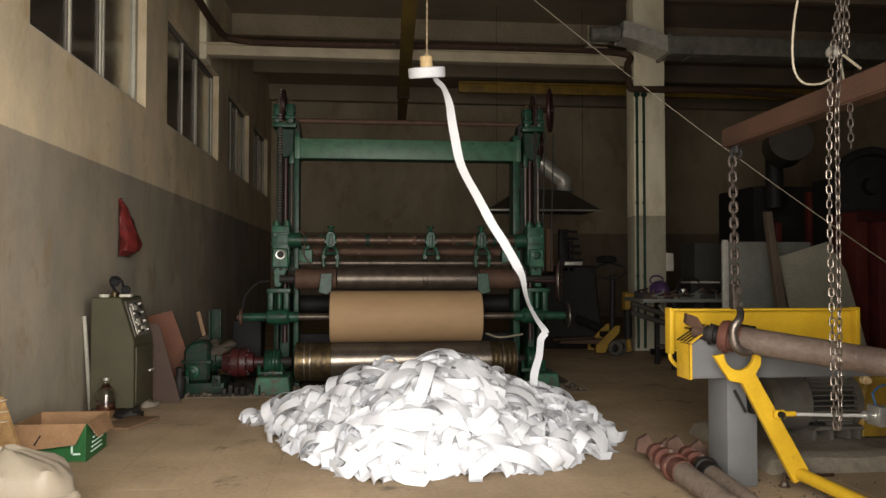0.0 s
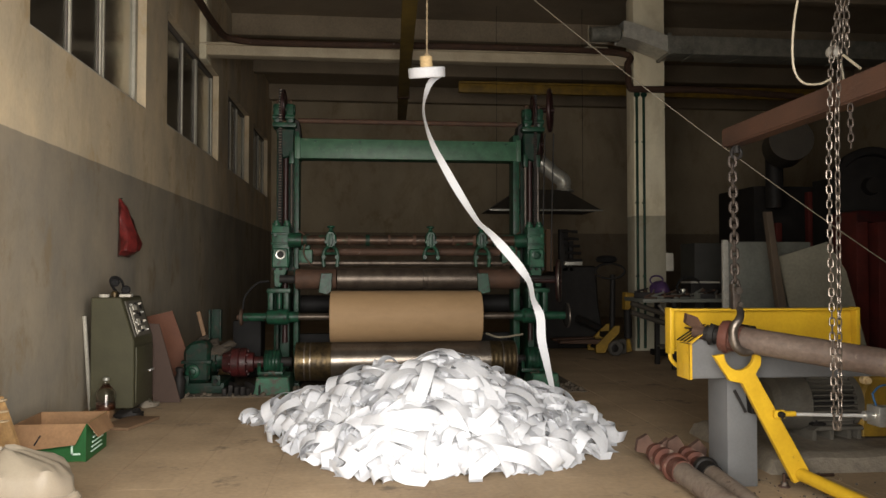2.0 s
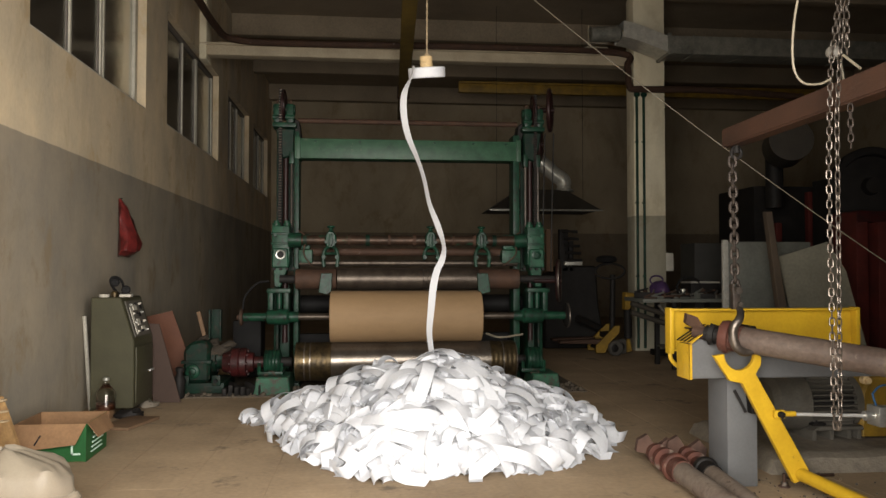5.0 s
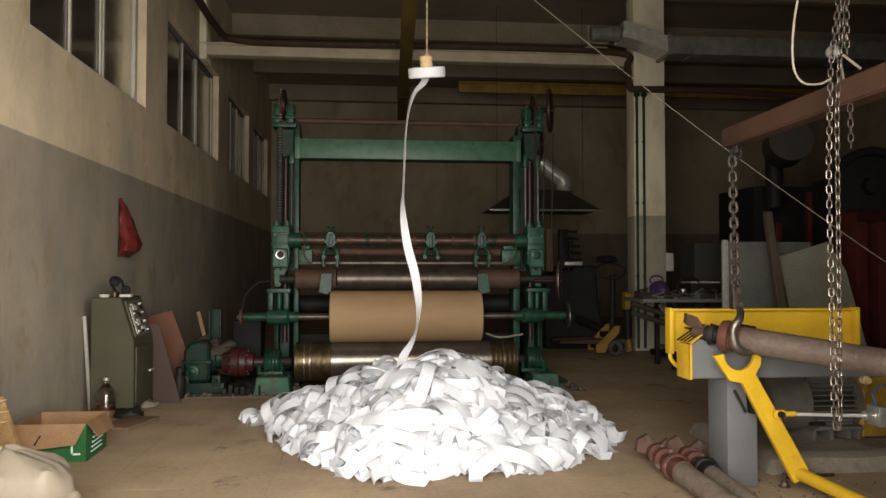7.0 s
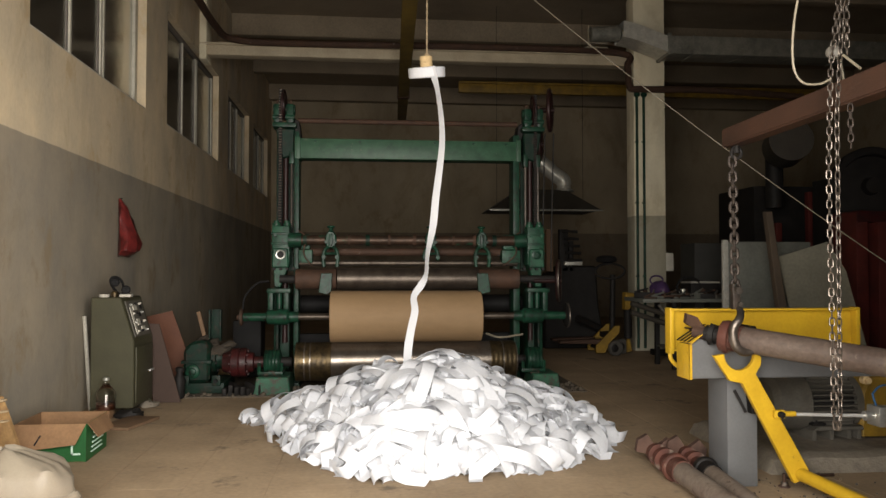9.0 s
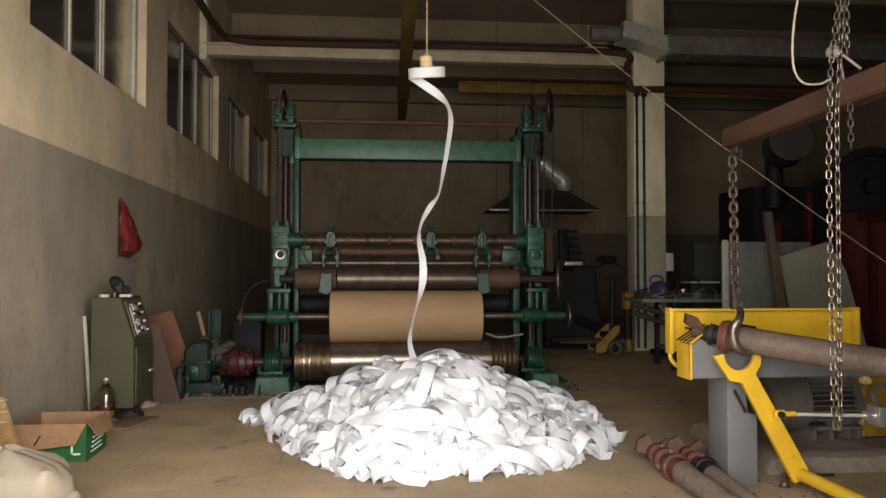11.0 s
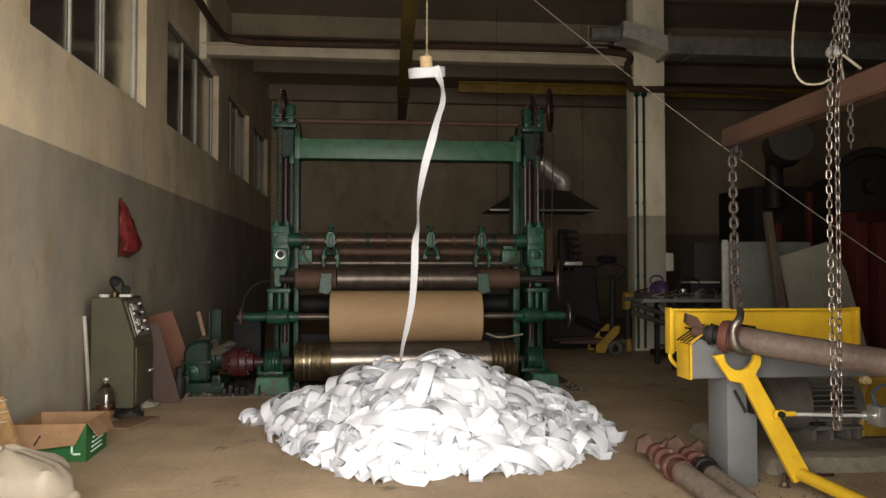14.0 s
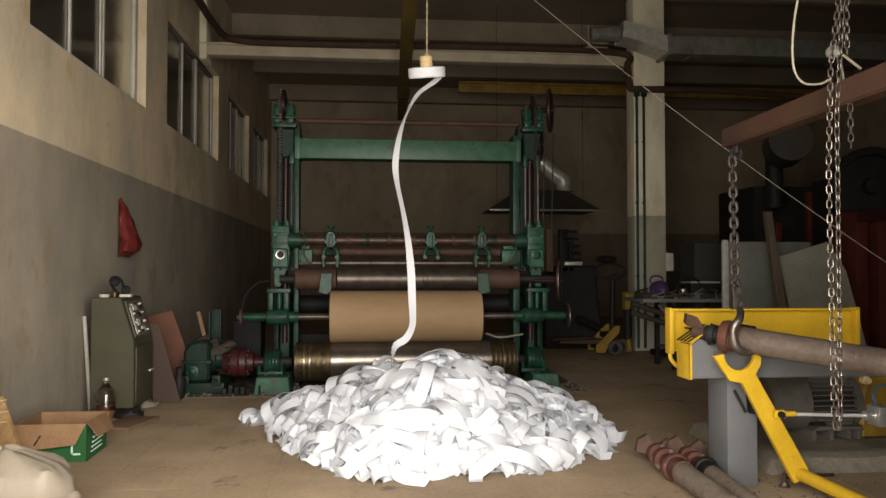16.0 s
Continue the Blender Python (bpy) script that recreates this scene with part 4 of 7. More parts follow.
def spool():
    t = thing("tape_spool", (SX, SY, SZ), "white paper tape roll on a pale wooden core on a rope", "spool")
    bm = B()
    prof = [(-0.041, 0.05), (-0.041, 0.135)]
    for k in range(9):
        prof.append((-0.038 + 0.076 * k / 8, SR - (0.0025 if k in (0, 8) else 0.0) + 0.0008 * (k % 2)))
    lathe(bm, (SX, SY, SZ), (0, 0, 1), prof + [(0.041, 0.135), (0.041, 0.06), (0.036, 0.055)], 56)
    part("tape_roll", bm, PAPER, t, "tightly wound white tape")
    bm = B()
    lathe(bm, (SX, SY, SZ + 0.037), (0, 0, 1), [(0, 0.05), (0.04, 0.05), (0.042, 0.047), (0.052, 0.047), (0.054, 0.05), (0.088, 0.05), (0.092, 0.045), (0.092, 0.012)], 32)
    part("core", bm, CORK, t, "pale wooden core")
    return t


SPOOL = spool()
bm = B()
top = Vector((SX + 0.012, SY, ZC - 0.003))
low = Vector((SX, SY, SZ + 0.128))
for s in range(2):
    pipe(bm, [low.lerp(top, k / 220) + Vector((0.004 * math.cos(k * 0.8 + math.pi * s), 0.004 * math.sin(k * 0.8 + math.pi * s), 0)) for k in range(221)], 0.0045, 6)
lathe(bm, tuple(low), (0, 0, 1), [(0, 0.01), (0.006, 0.02), (0.02, 0.02), (0.03, 0.008)], 10)
solid("rope", bm, ROPE, "thin twisted hemp rope hanging from the ceiling", "rope")

SHAPES = {}
N_PIECES, TAPE_W = 84, 0.070


def shape(t, pts):
    """Keeps the tape's line at a time as even steps from the spool down to the heap."""
    p = smooth_path([(x, f, z) for x, z, f in pts], 10)
    d = [0.0]
    for a, b in zip(p, p[1:]):
        d.append(d[-1] + math.hypot(b.x - a.x, b.z - a.z))
    want = np.linspace(0, d[-1], N_PIECES + 1)
    x = np.interp(want, d, [q.x for q in p])
    z = np.interp(want, d, [q.z for q in p])
    f = np.interp(want, d, [min(1.0, max(0.15, 1.12 * q.y - 0.13)) for q in p])
    SHAPES[t] = (x, z, np.arccos(f))


def tape_shapes():
    # shapes of the hanging tape: x, height and the share of its width that faces the doorway
    shape(0.0, [(0.525, 2.884, 0.44), (0.550, 2.835, 0.44), (0.599, 2.782, 0.44), (0.645, 2.647, 0.78), (0.663, 2.512, 0.94), (0.685, 2.377, 1.00), (0.717, 2.197, 0.94), (0.766, 2.063, 0.83), (0.861, 1.884, 0.89), (0.965, 1.682, 1.00), (1.065, 1.525, 1.00), (1.156, 1.368, 1.00), (1.215, 1.255, 0.61), (1.256, 1.075, 0.28), (1.338, 0.917, 0.39), (1.411, 0.813, 0.67), (1.374, 0.760, 0.67), (1.359, 0.625, 0.67), (1.318, 0.482, 0.78), (1.305, 0.330, 0.78)])
    shape(0.5, [(0.316, 2.856, 0.67), (0.294, 2.797, 0.89), (0.410, 2.665, 0.94), (0.554, 2.488, 0.94), (0.703, 2.287, 0.89), (0.839, 2.109, 0.67), (0.966, 1.939, 0.39), (1.002, 1.795, 0.50), (1.065, 1.660, 0.72), (1.083, 1.525, 0.83), (1.101, 1.390, 0.72), (1.133, 1.210, 0.44), (1.210, 1.030, 0.28), (1.246, 0.895, 0.33), (1.273, 0.716, 0.44), (1.309, 0.536, 0.67), (1.358, 0.356, 0.78), (1.373, 0.204, 0.78)])
    shape(1.0, [(0.361, 2.880, 0.33), (0.348, 2.812, 0.33), (0.321, 2.730, 0.39), (0.352, 2.596, 0.50), (0.415, 2.440, 0.44), (0.514, 2.262, 0.44), (0.658, 2.062, 0.44), (0.793, 1.861, 0.61), (0.920, 1.704, 0.83), (1.043, 1.592, 0.89), (1.124, 1.480, 0.56), (1.161, 1.345, 0.83), (1.187, 1.165, 0.89), (1.210, 0.940, 0.94), (1.245, 0.716, 0.89), (1.281, 0.536, 0.78), (1.304, 0.438, 0.78), (1.310, 0.286, 0.78)])
    shape(1.5, [(0.473, 2.883, 0.56), (0.455, 2.815, 0.56), (0.419, 2.710, 0.33), (0.424, 2.553, 0.28), (0.460, 2.441, 0.33), (0.523, 2.275, 0.61), (0.613, 2.106, 0.56), (0.712, 1.950, 0.67), (0.838, 1.771, 1.00), (0.965, 1.592, 0.89), (1.079, 1.457, 0.44), (1.124, 1.345, 0.67), (1.146, 1.210, 0.89), (1.155, 1.030, 0.89), (1.191, 0.851, 0.89), (1.255, 0.716, 0.56), (1.382, 0.580, 0.44), (1.496, 0.466, 0.44), (1.579, 0.353, 0.67), (1.592, 0.240, 0.78), (1.595, 0.088, 0.78)])
    shape(2.0, [(0.577, 2.886, 0.78), (0.500, 2.825, 0.78), (0.460, 2.734, 0.56), (0.433, 2.598, 0.22), (0.455, 2.463, 0.28), (0.509, 2.307, 0.50), (0.613, 2.106, 0.78), (0.726, 1.905, 0.78), (0.861, 1.690, 0.44), (0.952, 1.605, 0.56), (1.065, 1.480, 1.00), (1.179, 1.345, 1.00), (1.270, 1.210, 0.50), (1.301, 1.075, 0.44), (1.361, 0.939, 1.00), (1.374, 0.760, 0.94), (1.414, 0.580, 0.72), (1.464, 0.355, 0.44), (1.482, 0.265, 0.56), (1.487, 0.113, 0.56)])
    shape(2.5, [(0.622, 2.873, 0.89), (0.636, 2.738, 0.83), (0.631, 2.579, 0.83), (0.667, 2.422, 0.83), (0.726, 2.243, 0.83), (0.807, 2.018, 0.83), (0.888, 1.794, 0.83), (0.983, 1.525, 0.78), (1.065, 1.345, 0.56), (1.137, 1.210, 0.28), (1.224, 1.097, 0.50), (1.338, 0.962, 0.78), (1.429, 0.849, 0.67), (1.475, 0.759, 0.83), (1.469, 0.534, 1.00), (1.441, 0.310, 1.00), (1.431, 0.176, 0.89), (1.428, 0.024, 0.89)])
    shape(3.0, [(0.563, 2.885, 0.56), (0.590, 2.836, 0.56), (0.645, 2.761, 0.67), (0.681, 2.603, 0.83), (0.735, 2.401, 0.89), (0.816, 2.064, 0.89), (0.884, 1.794, 0.89), (0.965, 1.525, 0.83), (1.042, 1.345, 0.56), (1.119, 1.210, 0.28), (1.201, 1.120, 0.67), (1.269, 1.007, 0.56), (1.292, 0.895, 0.78), (1.245, 0.671, 0.94), (1.208, 0.537, 1.00), (1.185, 0.426, 0.89), (1.178, 0.274, 0.89)])
    shape(3.5, [(0.334, 2.857, 0.67), (0.410, 2.814, 0.78), (0.545, 2.690, 0.50), (0.694, 2.504, 0.56), (0.816, 2.334, 0.94), (0.875, 2.155, 0.89), (0.911, 1.884, 0.83), (0.943, 1.614, 0.89), (0.969, 1.390, 0.89), (0.987, 1.165, 0.89), (1.009, 0.986, 0.67), (1.055, 0.852, 0.67), (1.122, 0.739, 0.67), (1.145, 0.618, 0.56), (1.151, 0.466, 0.56)])
    shape(4.0, [(0.334, 2.875, 0.78), (0.307, 2.820, 0.89), (0.424, 2.679, 0.89), (0.554, 2.533, 0.83), (0.667, 2.400, 0.61), (0.757, 2.279, 0.33), (0.803, 2.176, 0.50), (0.830, 2.064, 0.89), (0.830, 1.883, 0.83), (0.816, 1.659, 0.83), (0.811, 1.434, 0.89), (0.811, 1.211, 0.89), (0.806, 0.987, 0.89), (0.788, 0.809, 0.83), (0.792, 0.720, 0.72), (0.806, 0.622, 0.44), (0.809, 0.471, 0.44)])
    shape(6.5, [(0.372, 2.880, 0.44), (0.365, 2.812, 0.44), (0.352, 2.731, 0.22), (0.357, 2.596, 0.44), (0.397, 2.417, 0.67), (0.447, 2.283, 0.72), (0.487, 2.149, 0.78), (0.527, 2.015, 0.78), (0.550, 1.903, 0.44), (0.528, 1.791, 0.22), (0.478, 1.701, 0.39), (0.411, 1.589, 0.61), (0.389, 1.478, 0.72), (0.389, 1.300, 0.72), (0.403, 1.122, 0.67), (0.394, 0.989, 0.50), (0.345, 0.857, 0.22), (0.266, 0.778, 0.28), (0.182, 0.713, 0.50), (0.160, 0.621, 0.44), (0.154, 0.471, 0.44)])
    shape(7.0, [(0.466, 2.883, 0.78), (0.433, 2.814, 0.78), (0.366, 2.731, 0.50), (0.321, 2.595, 0.28), (0.294, 2.415, 0.17), (0.281, 2.191, 0.17), (0.268, 1.923, 0.22), (0.264, 1.811, 0.44), (0.278, 1.655, 0.78), (0.309, 1.478, 0.94), (0.358, 1.300, 0.94), (0.389, 1.122, 0.83), (0.394, 0.989, 0.50), (0.376, 0.835, 0.22), (0.332, 0.724, 0.56), (0.266, 0.611, 0.89), (0.246, 0.461, 0.89)])
    shape(7.5, [(0.523, 2.880, 0.78), (0.622, 2.837, 0.78), (0.627, 2.692, 0.89), (0.617, 2.511, 0.83), (0.599, 2.331, 0.61), (0.568, 2.150, 0.50), (0.514, 1.970, 0.56), (0.478, 1.791, 0.61), (0.443, 1.612, 0.61), (0.398, 1.478, 0.72), (0.349, 1.344, 0.61), (0.345, 1.269, 0.33), (0.376, 1.167, 0.72), (0.407, 1.078, 0.50), (0.359, 0.967, 0.83), (0.332, 0.857, 0.89), (0.337, 0.747, 0.78), (0.363, 0.627, 0.72), (0.371, 0.477, 0.72)])
    shape(8.0, [(0.599, 2.886, 0.33), (0.617, 2.828, 0.33), (0.627, 2.737, 0.72), (0.590, 2.579, 0.83), (0.541, 2.375, 0.83), (0.487, 2.172, 0.89), (0.442, 1.992, 0.78), (0.416, 1.835, 0.50), (0.380, 1.723, 0.67), (0.322, 1.647, 0.56), (0.304, 1.558, 0.22), (0.367, 1.433, 0.33), (0.398, 1.322, 0.56), (0.367, 1.167, 0.67), (0.310, 1.034, 0.89), (0.292, 0.857, 0.94), (0.288, 0.725, 0.94), (0.301, 0.628, 1.00), (0.306, 0.478, 1.00)])
    shape(8.5, [(0.491, 2.883, 0.78), (0.514, 2.834, 0.78), (0.559, 2.758, 0.39), (0.613, 2.624, 0.44), (0.663, 2.490, 0.72), (0.685, 2.355, 0.83), (0.672, 2.197, 0.61), (0.635, 2.061, 0.50), (0.604, 1.926, 0.50), (0.595, 1.747, 0.56), (0.577, 1.568, 0.78), (0.546, 1.389, 0.83), (0.505, 1.255, 0.72), (0.443, 1.122, 0.56), (0.403, 0.998, 0.22), (0.385, 0.879, 0.61), (0.377, 0.768, 0.72), (0.323, 0.716, 0.78), (0.235, 0.673, 0.78), (0.169, 0.612, 0.67), (0.149, 0.462, 0.67)])
    shape(9.0, [(0.484, 2.883, 0.67), (0.500, 2.825, 0.67), (0.532, 2.713, 0.44), (0.563, 2.533, 0.50), (0.577, 2.330, 0.61), (0.559, 2.105, 0.72), (0.532, 1.881, 0.78), (0.510, 1.657, 0.78), (0.465, 1.434, 0.44), (0.452, 1.278, 0.44), (0.412, 1.189, 0.78), (0.354, 1.100, 0.67), (0.363, 0.990, 0.78), (0.336, 0.857, 0.83), (0.314, 0.725, 0.89), (0.306, 0.619, 0.89), (0.303, 0.469, 0.89)])
    shape(11.5, [(0.545, 2.880, 0.78), (0.613, 2.805, 0.67), (0.550, 2.668, 0.94), (0.464, 2.531, 0.89), (0.397, 2.372, 0.89), (0.357, 2.215, 0.56), (0.344, 2.058, 0.39), (0.349, 1.901, 0.22), (0.371, 1.701, 0.14), (0.389, 1.522, 0.22), (0.403, 1.389, 0.28), (0.389, 1.211, 0.50), (0.376, 0.989, 0.72), (0.368, 0.768, 0.83), (0.372, 0.627, 0.78), (0.374, 0.477, 0.78)])
    shape(12.0, [(0.330, 2.866, 0.78), (0.442, 2.787, 0.89), (0.545, 2.713, 0.78), (0.626, 2.624, 0.28), (0.654, 2.490, 0.50), (0.635, 2.309, 0.50), (0.604, 2.106, 0.44), (0.568, 1.903, 0.22), (0.510, 1.813, 0.61), (0.451, 1.701, 0.39), (0.429, 1.612, 0.28), (0.434, 1.523, 0.50), (0.465, 1.389, 0.72), (0.474, 1.256, 0.83), (0.461, 1.144, 0.56), (0.434, 1.034, 0.22), (0.403, 0.901, 0.22), (0.385, 0.768, 0.44), (0.399, 0.680, 0.61), (0.421, 0.604, 0.78), (0.428, 0.454, 0.78)])
    shape(12.5, [(0.345, 2.880, 0.33), (0.321, 2.798, 0.33), (0.272, 2.684, 0.67), (0.263, 2.549, 0.72), (0.290, 2.370, 0.61), (0.366, 2.170, 0.39), (0.411, 2.014, 0.39), (0.442, 1.835, 0.44), (0.501, 1.657, 0.61), (0.537, 1.501, 0.39), (0.514, 1.389, 0.67), (0.465, 1.300, 0.72), (0.425, 1.167, 0.78), (0.394, 0.989, 0.72), (0.368, 0.813, 0.61), (0.377, 0.627, 0.56), (0.379, 0.477, 0.56)])
    shape(13.0, [(0.464, 2.883, 0.78), (0.424, 2.800, 0.78), (0.343, 2.708, 0.39), (0.254, 2.594, 0.33), (0.232, 2.481, 0.33), (0.237, 2.325, 0.50), (0.272, 2.169, 0.78), (0.335, 1.990, 0.83), (0.398, 1.790, 0.83), (0.456, 1.567, 0.83), (0.514, 1.345, 0.78), (0.568, 1.166, 0.56), (0.608, 1.055, 0.28), (0.604, 0.966, 0.67), (0.523, 0.878, 0.83), (0.412, 0.777, 0.83), (0.323, 0.694, 0.72), (0.257, 0.619, 0.67), (0.238, 0.470, 0.67)])
    shape(13.5, [(0.568, 2.881, 0.78), (0.613, 2.828, 0.78), (0.550, 2.691, 0.94), (0.478, 2.509, 0.89), (0.420, 2.350, 0.67), (0.389, 2.148, 0.56), (0.375, 1.969, 0.28), (0.375, 1.857, 0.17), (0.367, 1.723, 0.39), (0.358, 1.567, 0.50), (0.358, 1.389, 0.56), (0.367, 1.211, 0.72), (0.385, 1.034, 0.78), (0.390, 0.901, 0.50), (0.354, 0.813, 0.56), (0.270, 0.747, 0.33), (0.191, 0.704, 0.28), (0.147, 0.621, 0.44), (0.134, 0.471, 0.44)])
    shape(14.0, [(0.511, 2.884, 0.78), (0.532, 2.835, 0.78), (0.572, 2.736, 0.28), (0.577, 2.623, 0.61), (0.536, 2.487, 0.67), (0.496, 2.329, 0.89), (0.447, 2.149, 0.83), (0.411, 1.969, 0.61), (0.393, 1.835, 0.33), (0.389, 1.723, 0.14), (0.389, 1.656, 0.33), (0.367, 1.522, 0.72), (0.363, 1.389, 0.78), (0.354, 1.211, 0.72), (0.336, 1.034, 0.67), (0.301, 0.857, 0.56), (0.270, 0.725, 0.39), (0.253, 0.606, 0.28), (0.248, 0.457, 0.28)])
    shape(14.5, [(0.321, 2.879, 0.78), (0.298, 2.820, 0.78), (0.365, 2.776, 0.89), (0.442, 2.643, 0.83), (0.500, 2.487, 0.78), (0.532, 2.285, 0.67), (0.541, 2.060, 0.33), (0.501, 1.880, 0.50), (0.420, 1.679, 0.67), (0.358, 1.478, 0.72), (0.309, 1.256, 0.72), (0.248, 1.079, 0.44), (0.190, 0.902, 0.28), (0.160, 0.792, 0.22), (0.142, 0.630, 0.17), (0.137, 0.480, 0.17)])
    shape(15.0, [(0.321, 2.879, 0.28), (0.307, 2.829, 0.28), (0.281, 2.729, 0.67), (0.308, 2.550, 0.89), (0.339, 2.349, 0.89), (0.375, 2.148, 0.83), (0.411, 1.902, 0.72), (0.443, 1.701, 0.56), (0.438, 1.589, 0.39), (0.398, 1.522, 0.78), (0.336, 1.411, 0.61), (0.265, 1.256, 0.50), (0.194, 1.079, 0.50), (0.133, 0.925, 0.22), (0.098, 0.793, 0.17), (0.098, 0.683, 0.50), (0.125, 0.573, 0.67), (0.133, 0.423, 0.67)])
    shape(15.5, [(0.426, 2.882, 0.33), (0.397, 2.813, 0.33), (0.339, 2.708, 0.44), (0.299, 2.550, 0.72), (0.277, 2.348, 0.83), (0.290, 2.169, 0.67), (0.313, 1.990, 0.44), (0.349, 1.790, 0.39), (0.385, 1.634, 0.56), (0.416, 1.478, 0.67), (0.412, 1.398, 0.44), (0.345, 1.300, 0.83), (0.265, 1.189, 0.56), (0.208, 1.079, 0.22), (0.186, 0.968, 0.14), (0.190, 0.858, 0.22), (0.169, 0.770, 0.44), (0.103, 0.683, 0.44), (0.059, 0.595, 0.28), (0.046, 0.446, 0.28)])
    shape(16.0, [(0.590, 2.886, 0.67), (0.523, 2.816, 0.67), (0.388, 2.709, 0.56), (0.299, 2.550, 0.33), (0.241, 2.369, 0.56), (0.210, 2.145, 0.72), (0.228, 1.967, 0.50), (0.273, 1.744, 0.50), (0.309, 1.522, 0.67), (0.331, 1.300, 0.83), (0.341, 1.078, 0.83), (0.345, 0.879, 0.67), (0.292, 0.769, 0.78), (0.213, 0.717, 0.67), (0.187, 0.620, 0.22), (0.179, 0.471, 0.22)])
    # between the known times the tape goes on swinging in the same way, its foot wandering over the heap
    for t, other, foot in ((4.5, 7.5, 0.657), (5.0, 12.5, 0.514), (5.5, 8.5, 0.368), (6.0, 14.0, 0.235),
                           (9.5, 14.5, 0.279), (10.0, 13.5, 0.266), (10.5, 6.5, 0.310), (11.0, 12.0, 0.354)):
        x, z, a = SHAPES[other]
        SHAPES[t] = (x + np.linspace(0, 1, len(x)) ** 1.5 * (foot - x[-1]), z + 0, a + 0)


def tape_line(t, keys):
    """The tape at any time: waves run up it from the heap to the turning spool."""
    i = max(k for k in range(len(keys)) if keys[k] <= t + 1e-6)
    if abs(keys[i] - t) < 1e-6 or i == len(keys) - 1:
        return SHAPES[keys[i]]
    t0, t1 = keys[i], keys[i + 1]
    w = (t - t0) / (t1 - t0)
    s = np.linspace(0, 1, N_PIECES + 1)
    env = np.minimum(1, np.minimum(s, 1 - s) / 0.10)
    line = []
    for tk, key in ((t0, SHAPES[t0]), (t1, SHAPES[t1])):
        x, z, a = key
        run = (s + 1.5 * (t - tk)) % 1.0
        dev = np.interp(run, s, x - (x[0] + (x[-1] - x[0]) * s)) * env
        line.append((dev, np.interp(run, s, a), x, z))
    k = w * w * (3 - 2 * w)
    mix = [(1 - k) * p + k * q for p, q in zip(line[0], line[1])]
    base = mix[2][0] + (mix[2][-1] - mix[2][0]) * s
    z = mix[3][0] + (mix[3][-1] - mix[3][0]) * s
    return base + mix[0], z, mix[1]


def tape_motion():
    tape_shapes()
    keys = sorted(SHAPES)
    # the turn of the spool at each key, from where the tape leaves its rim
    turn, last = {}, None
    for t in keys:
        c = math.acos(max(-1, min(1, (SHAPES[t][0][0] - SX) / SR)))
        if last is None:
            best = c
        else:
            want = last + 4.83
            best = min((q + 2 * math.pi * n for q in (c, -c) for n in range(-1, 40)), key=lambda q: abs(q - want))
            best = min(max(best, last + 3.4), last + 6.2)
        turn[t] = last = best
    tape = thing("paper_tape", (SX, SY, 0), "long white paper tape hanging from the spool down to the heap", "paper tape")
    rows = [[] for _ in range(N_PIECES)]
    spin = []
    times = [k / 10 for k in range(161)]
    for t in times:
        x, z, a = tape_line(t, keys)
        ph = float(np.interp(t, keys, [turn[k] for k in keys]))
        spin.append((t, Matrix.Translation((SX, SY, SZ)) @ SPOOL_TILT @ Matrix.Rotation(ph, 4, "Z")))
        s = np.linspace(0, 1, N_PIECES + 1)
        y = SY + SR * math.sin(ph) * np.exp(-s * 7) + 0.05 * np.sin(7 * s + ph) * np.sin(math.pi * s)
        for i in range(N_PIECES):
            p, q = Vector((x[i], y[i], z[i])), Vector((x[i + 1], y[i + 1], z[i + 1]))
            d = (q - p).normalized()
            side = d.cross(Vector((0, 1, 0))).normalized()
            side = Matrix.Rotation((a[i] + a[i + 1]) / 2, 3, d) @ side
            n = d.cross(side)
            m = Matrix((side, n, d)).transposed().to_4x4()
            m.translation = (p + q) / 2 - Vector((SX, SY, 0))
            rows[i].append((t, m))
    me = None
    for i in range(N_PIECES):
        if me is None:
            bm = B()
            box(bm, -TAPE_W / 2, TAPE_W / 2, -0.0007, 0.0007, -0.020, 0.020)
            me = mesh_of("tape_length", bm, PAPER)
        ob = new("tape_length", me)
        ob.parent = tape
        walk(ob, rows[i])
    walk(SPOOL, spin)


# ---- unwinding stand beside the doorway ----
def link_mesh(name, length, width, wire, material):
    bm = B()
    pts = []
    r = width / 2 - wire / 2
    h = length / 2 - width / 2
    for k in range(8):
        a = math.pi * k / 7
        pts.append((r * math.cos(a), 0, h + r * math.sin(a)))
    for k in range(8):
        a = math.pi + math.pi * k / 7
        pts.append((r * math.cos(a), 0, -h + r * math.sin(a)))
    pipe(bm, pts, wire / 2, 6, True)
    return mesh_of(name, bm, material)


def chain(points, length, width, wire, material, label, twist=35.0, seed=1):
    """A hanging chain of separate links along points, from the top down."""
    rnd = random.Random(seed)
    P = [Vector(p) for p in points]
    t = thing("chain", points[0], label, "chain")
    me = link_mesh("link", length, width, wire, material)
    pitch = length - 2 * wire
    d, i = 0.0, 0
    seg = [(b - a).length for a, b in zip(P, P[1:])]
    total = sum(seg)
    while d < total:
        q = d
        k = 0
        while k < len(seg) - 1 and q > seg[k]:
            q -= seg[k]
            k += 1
        way = (P[k + 1] - P[k]).normalized()
        pos = P[k] + way * q
        ob = new("link", me)
        ob.parent = t
        ob.matrix_local = Matrix.Translation(pos - P[0]) @ way.to_track_quat("Z", "Y").to_matrix().to_4x4() @ Matrix.Rotation(radians(twist + (90 if i % 2 else 0) + rnd.uniform(-9, 9)), 4, "Z")
        d += pitch
        i += 1
    return t


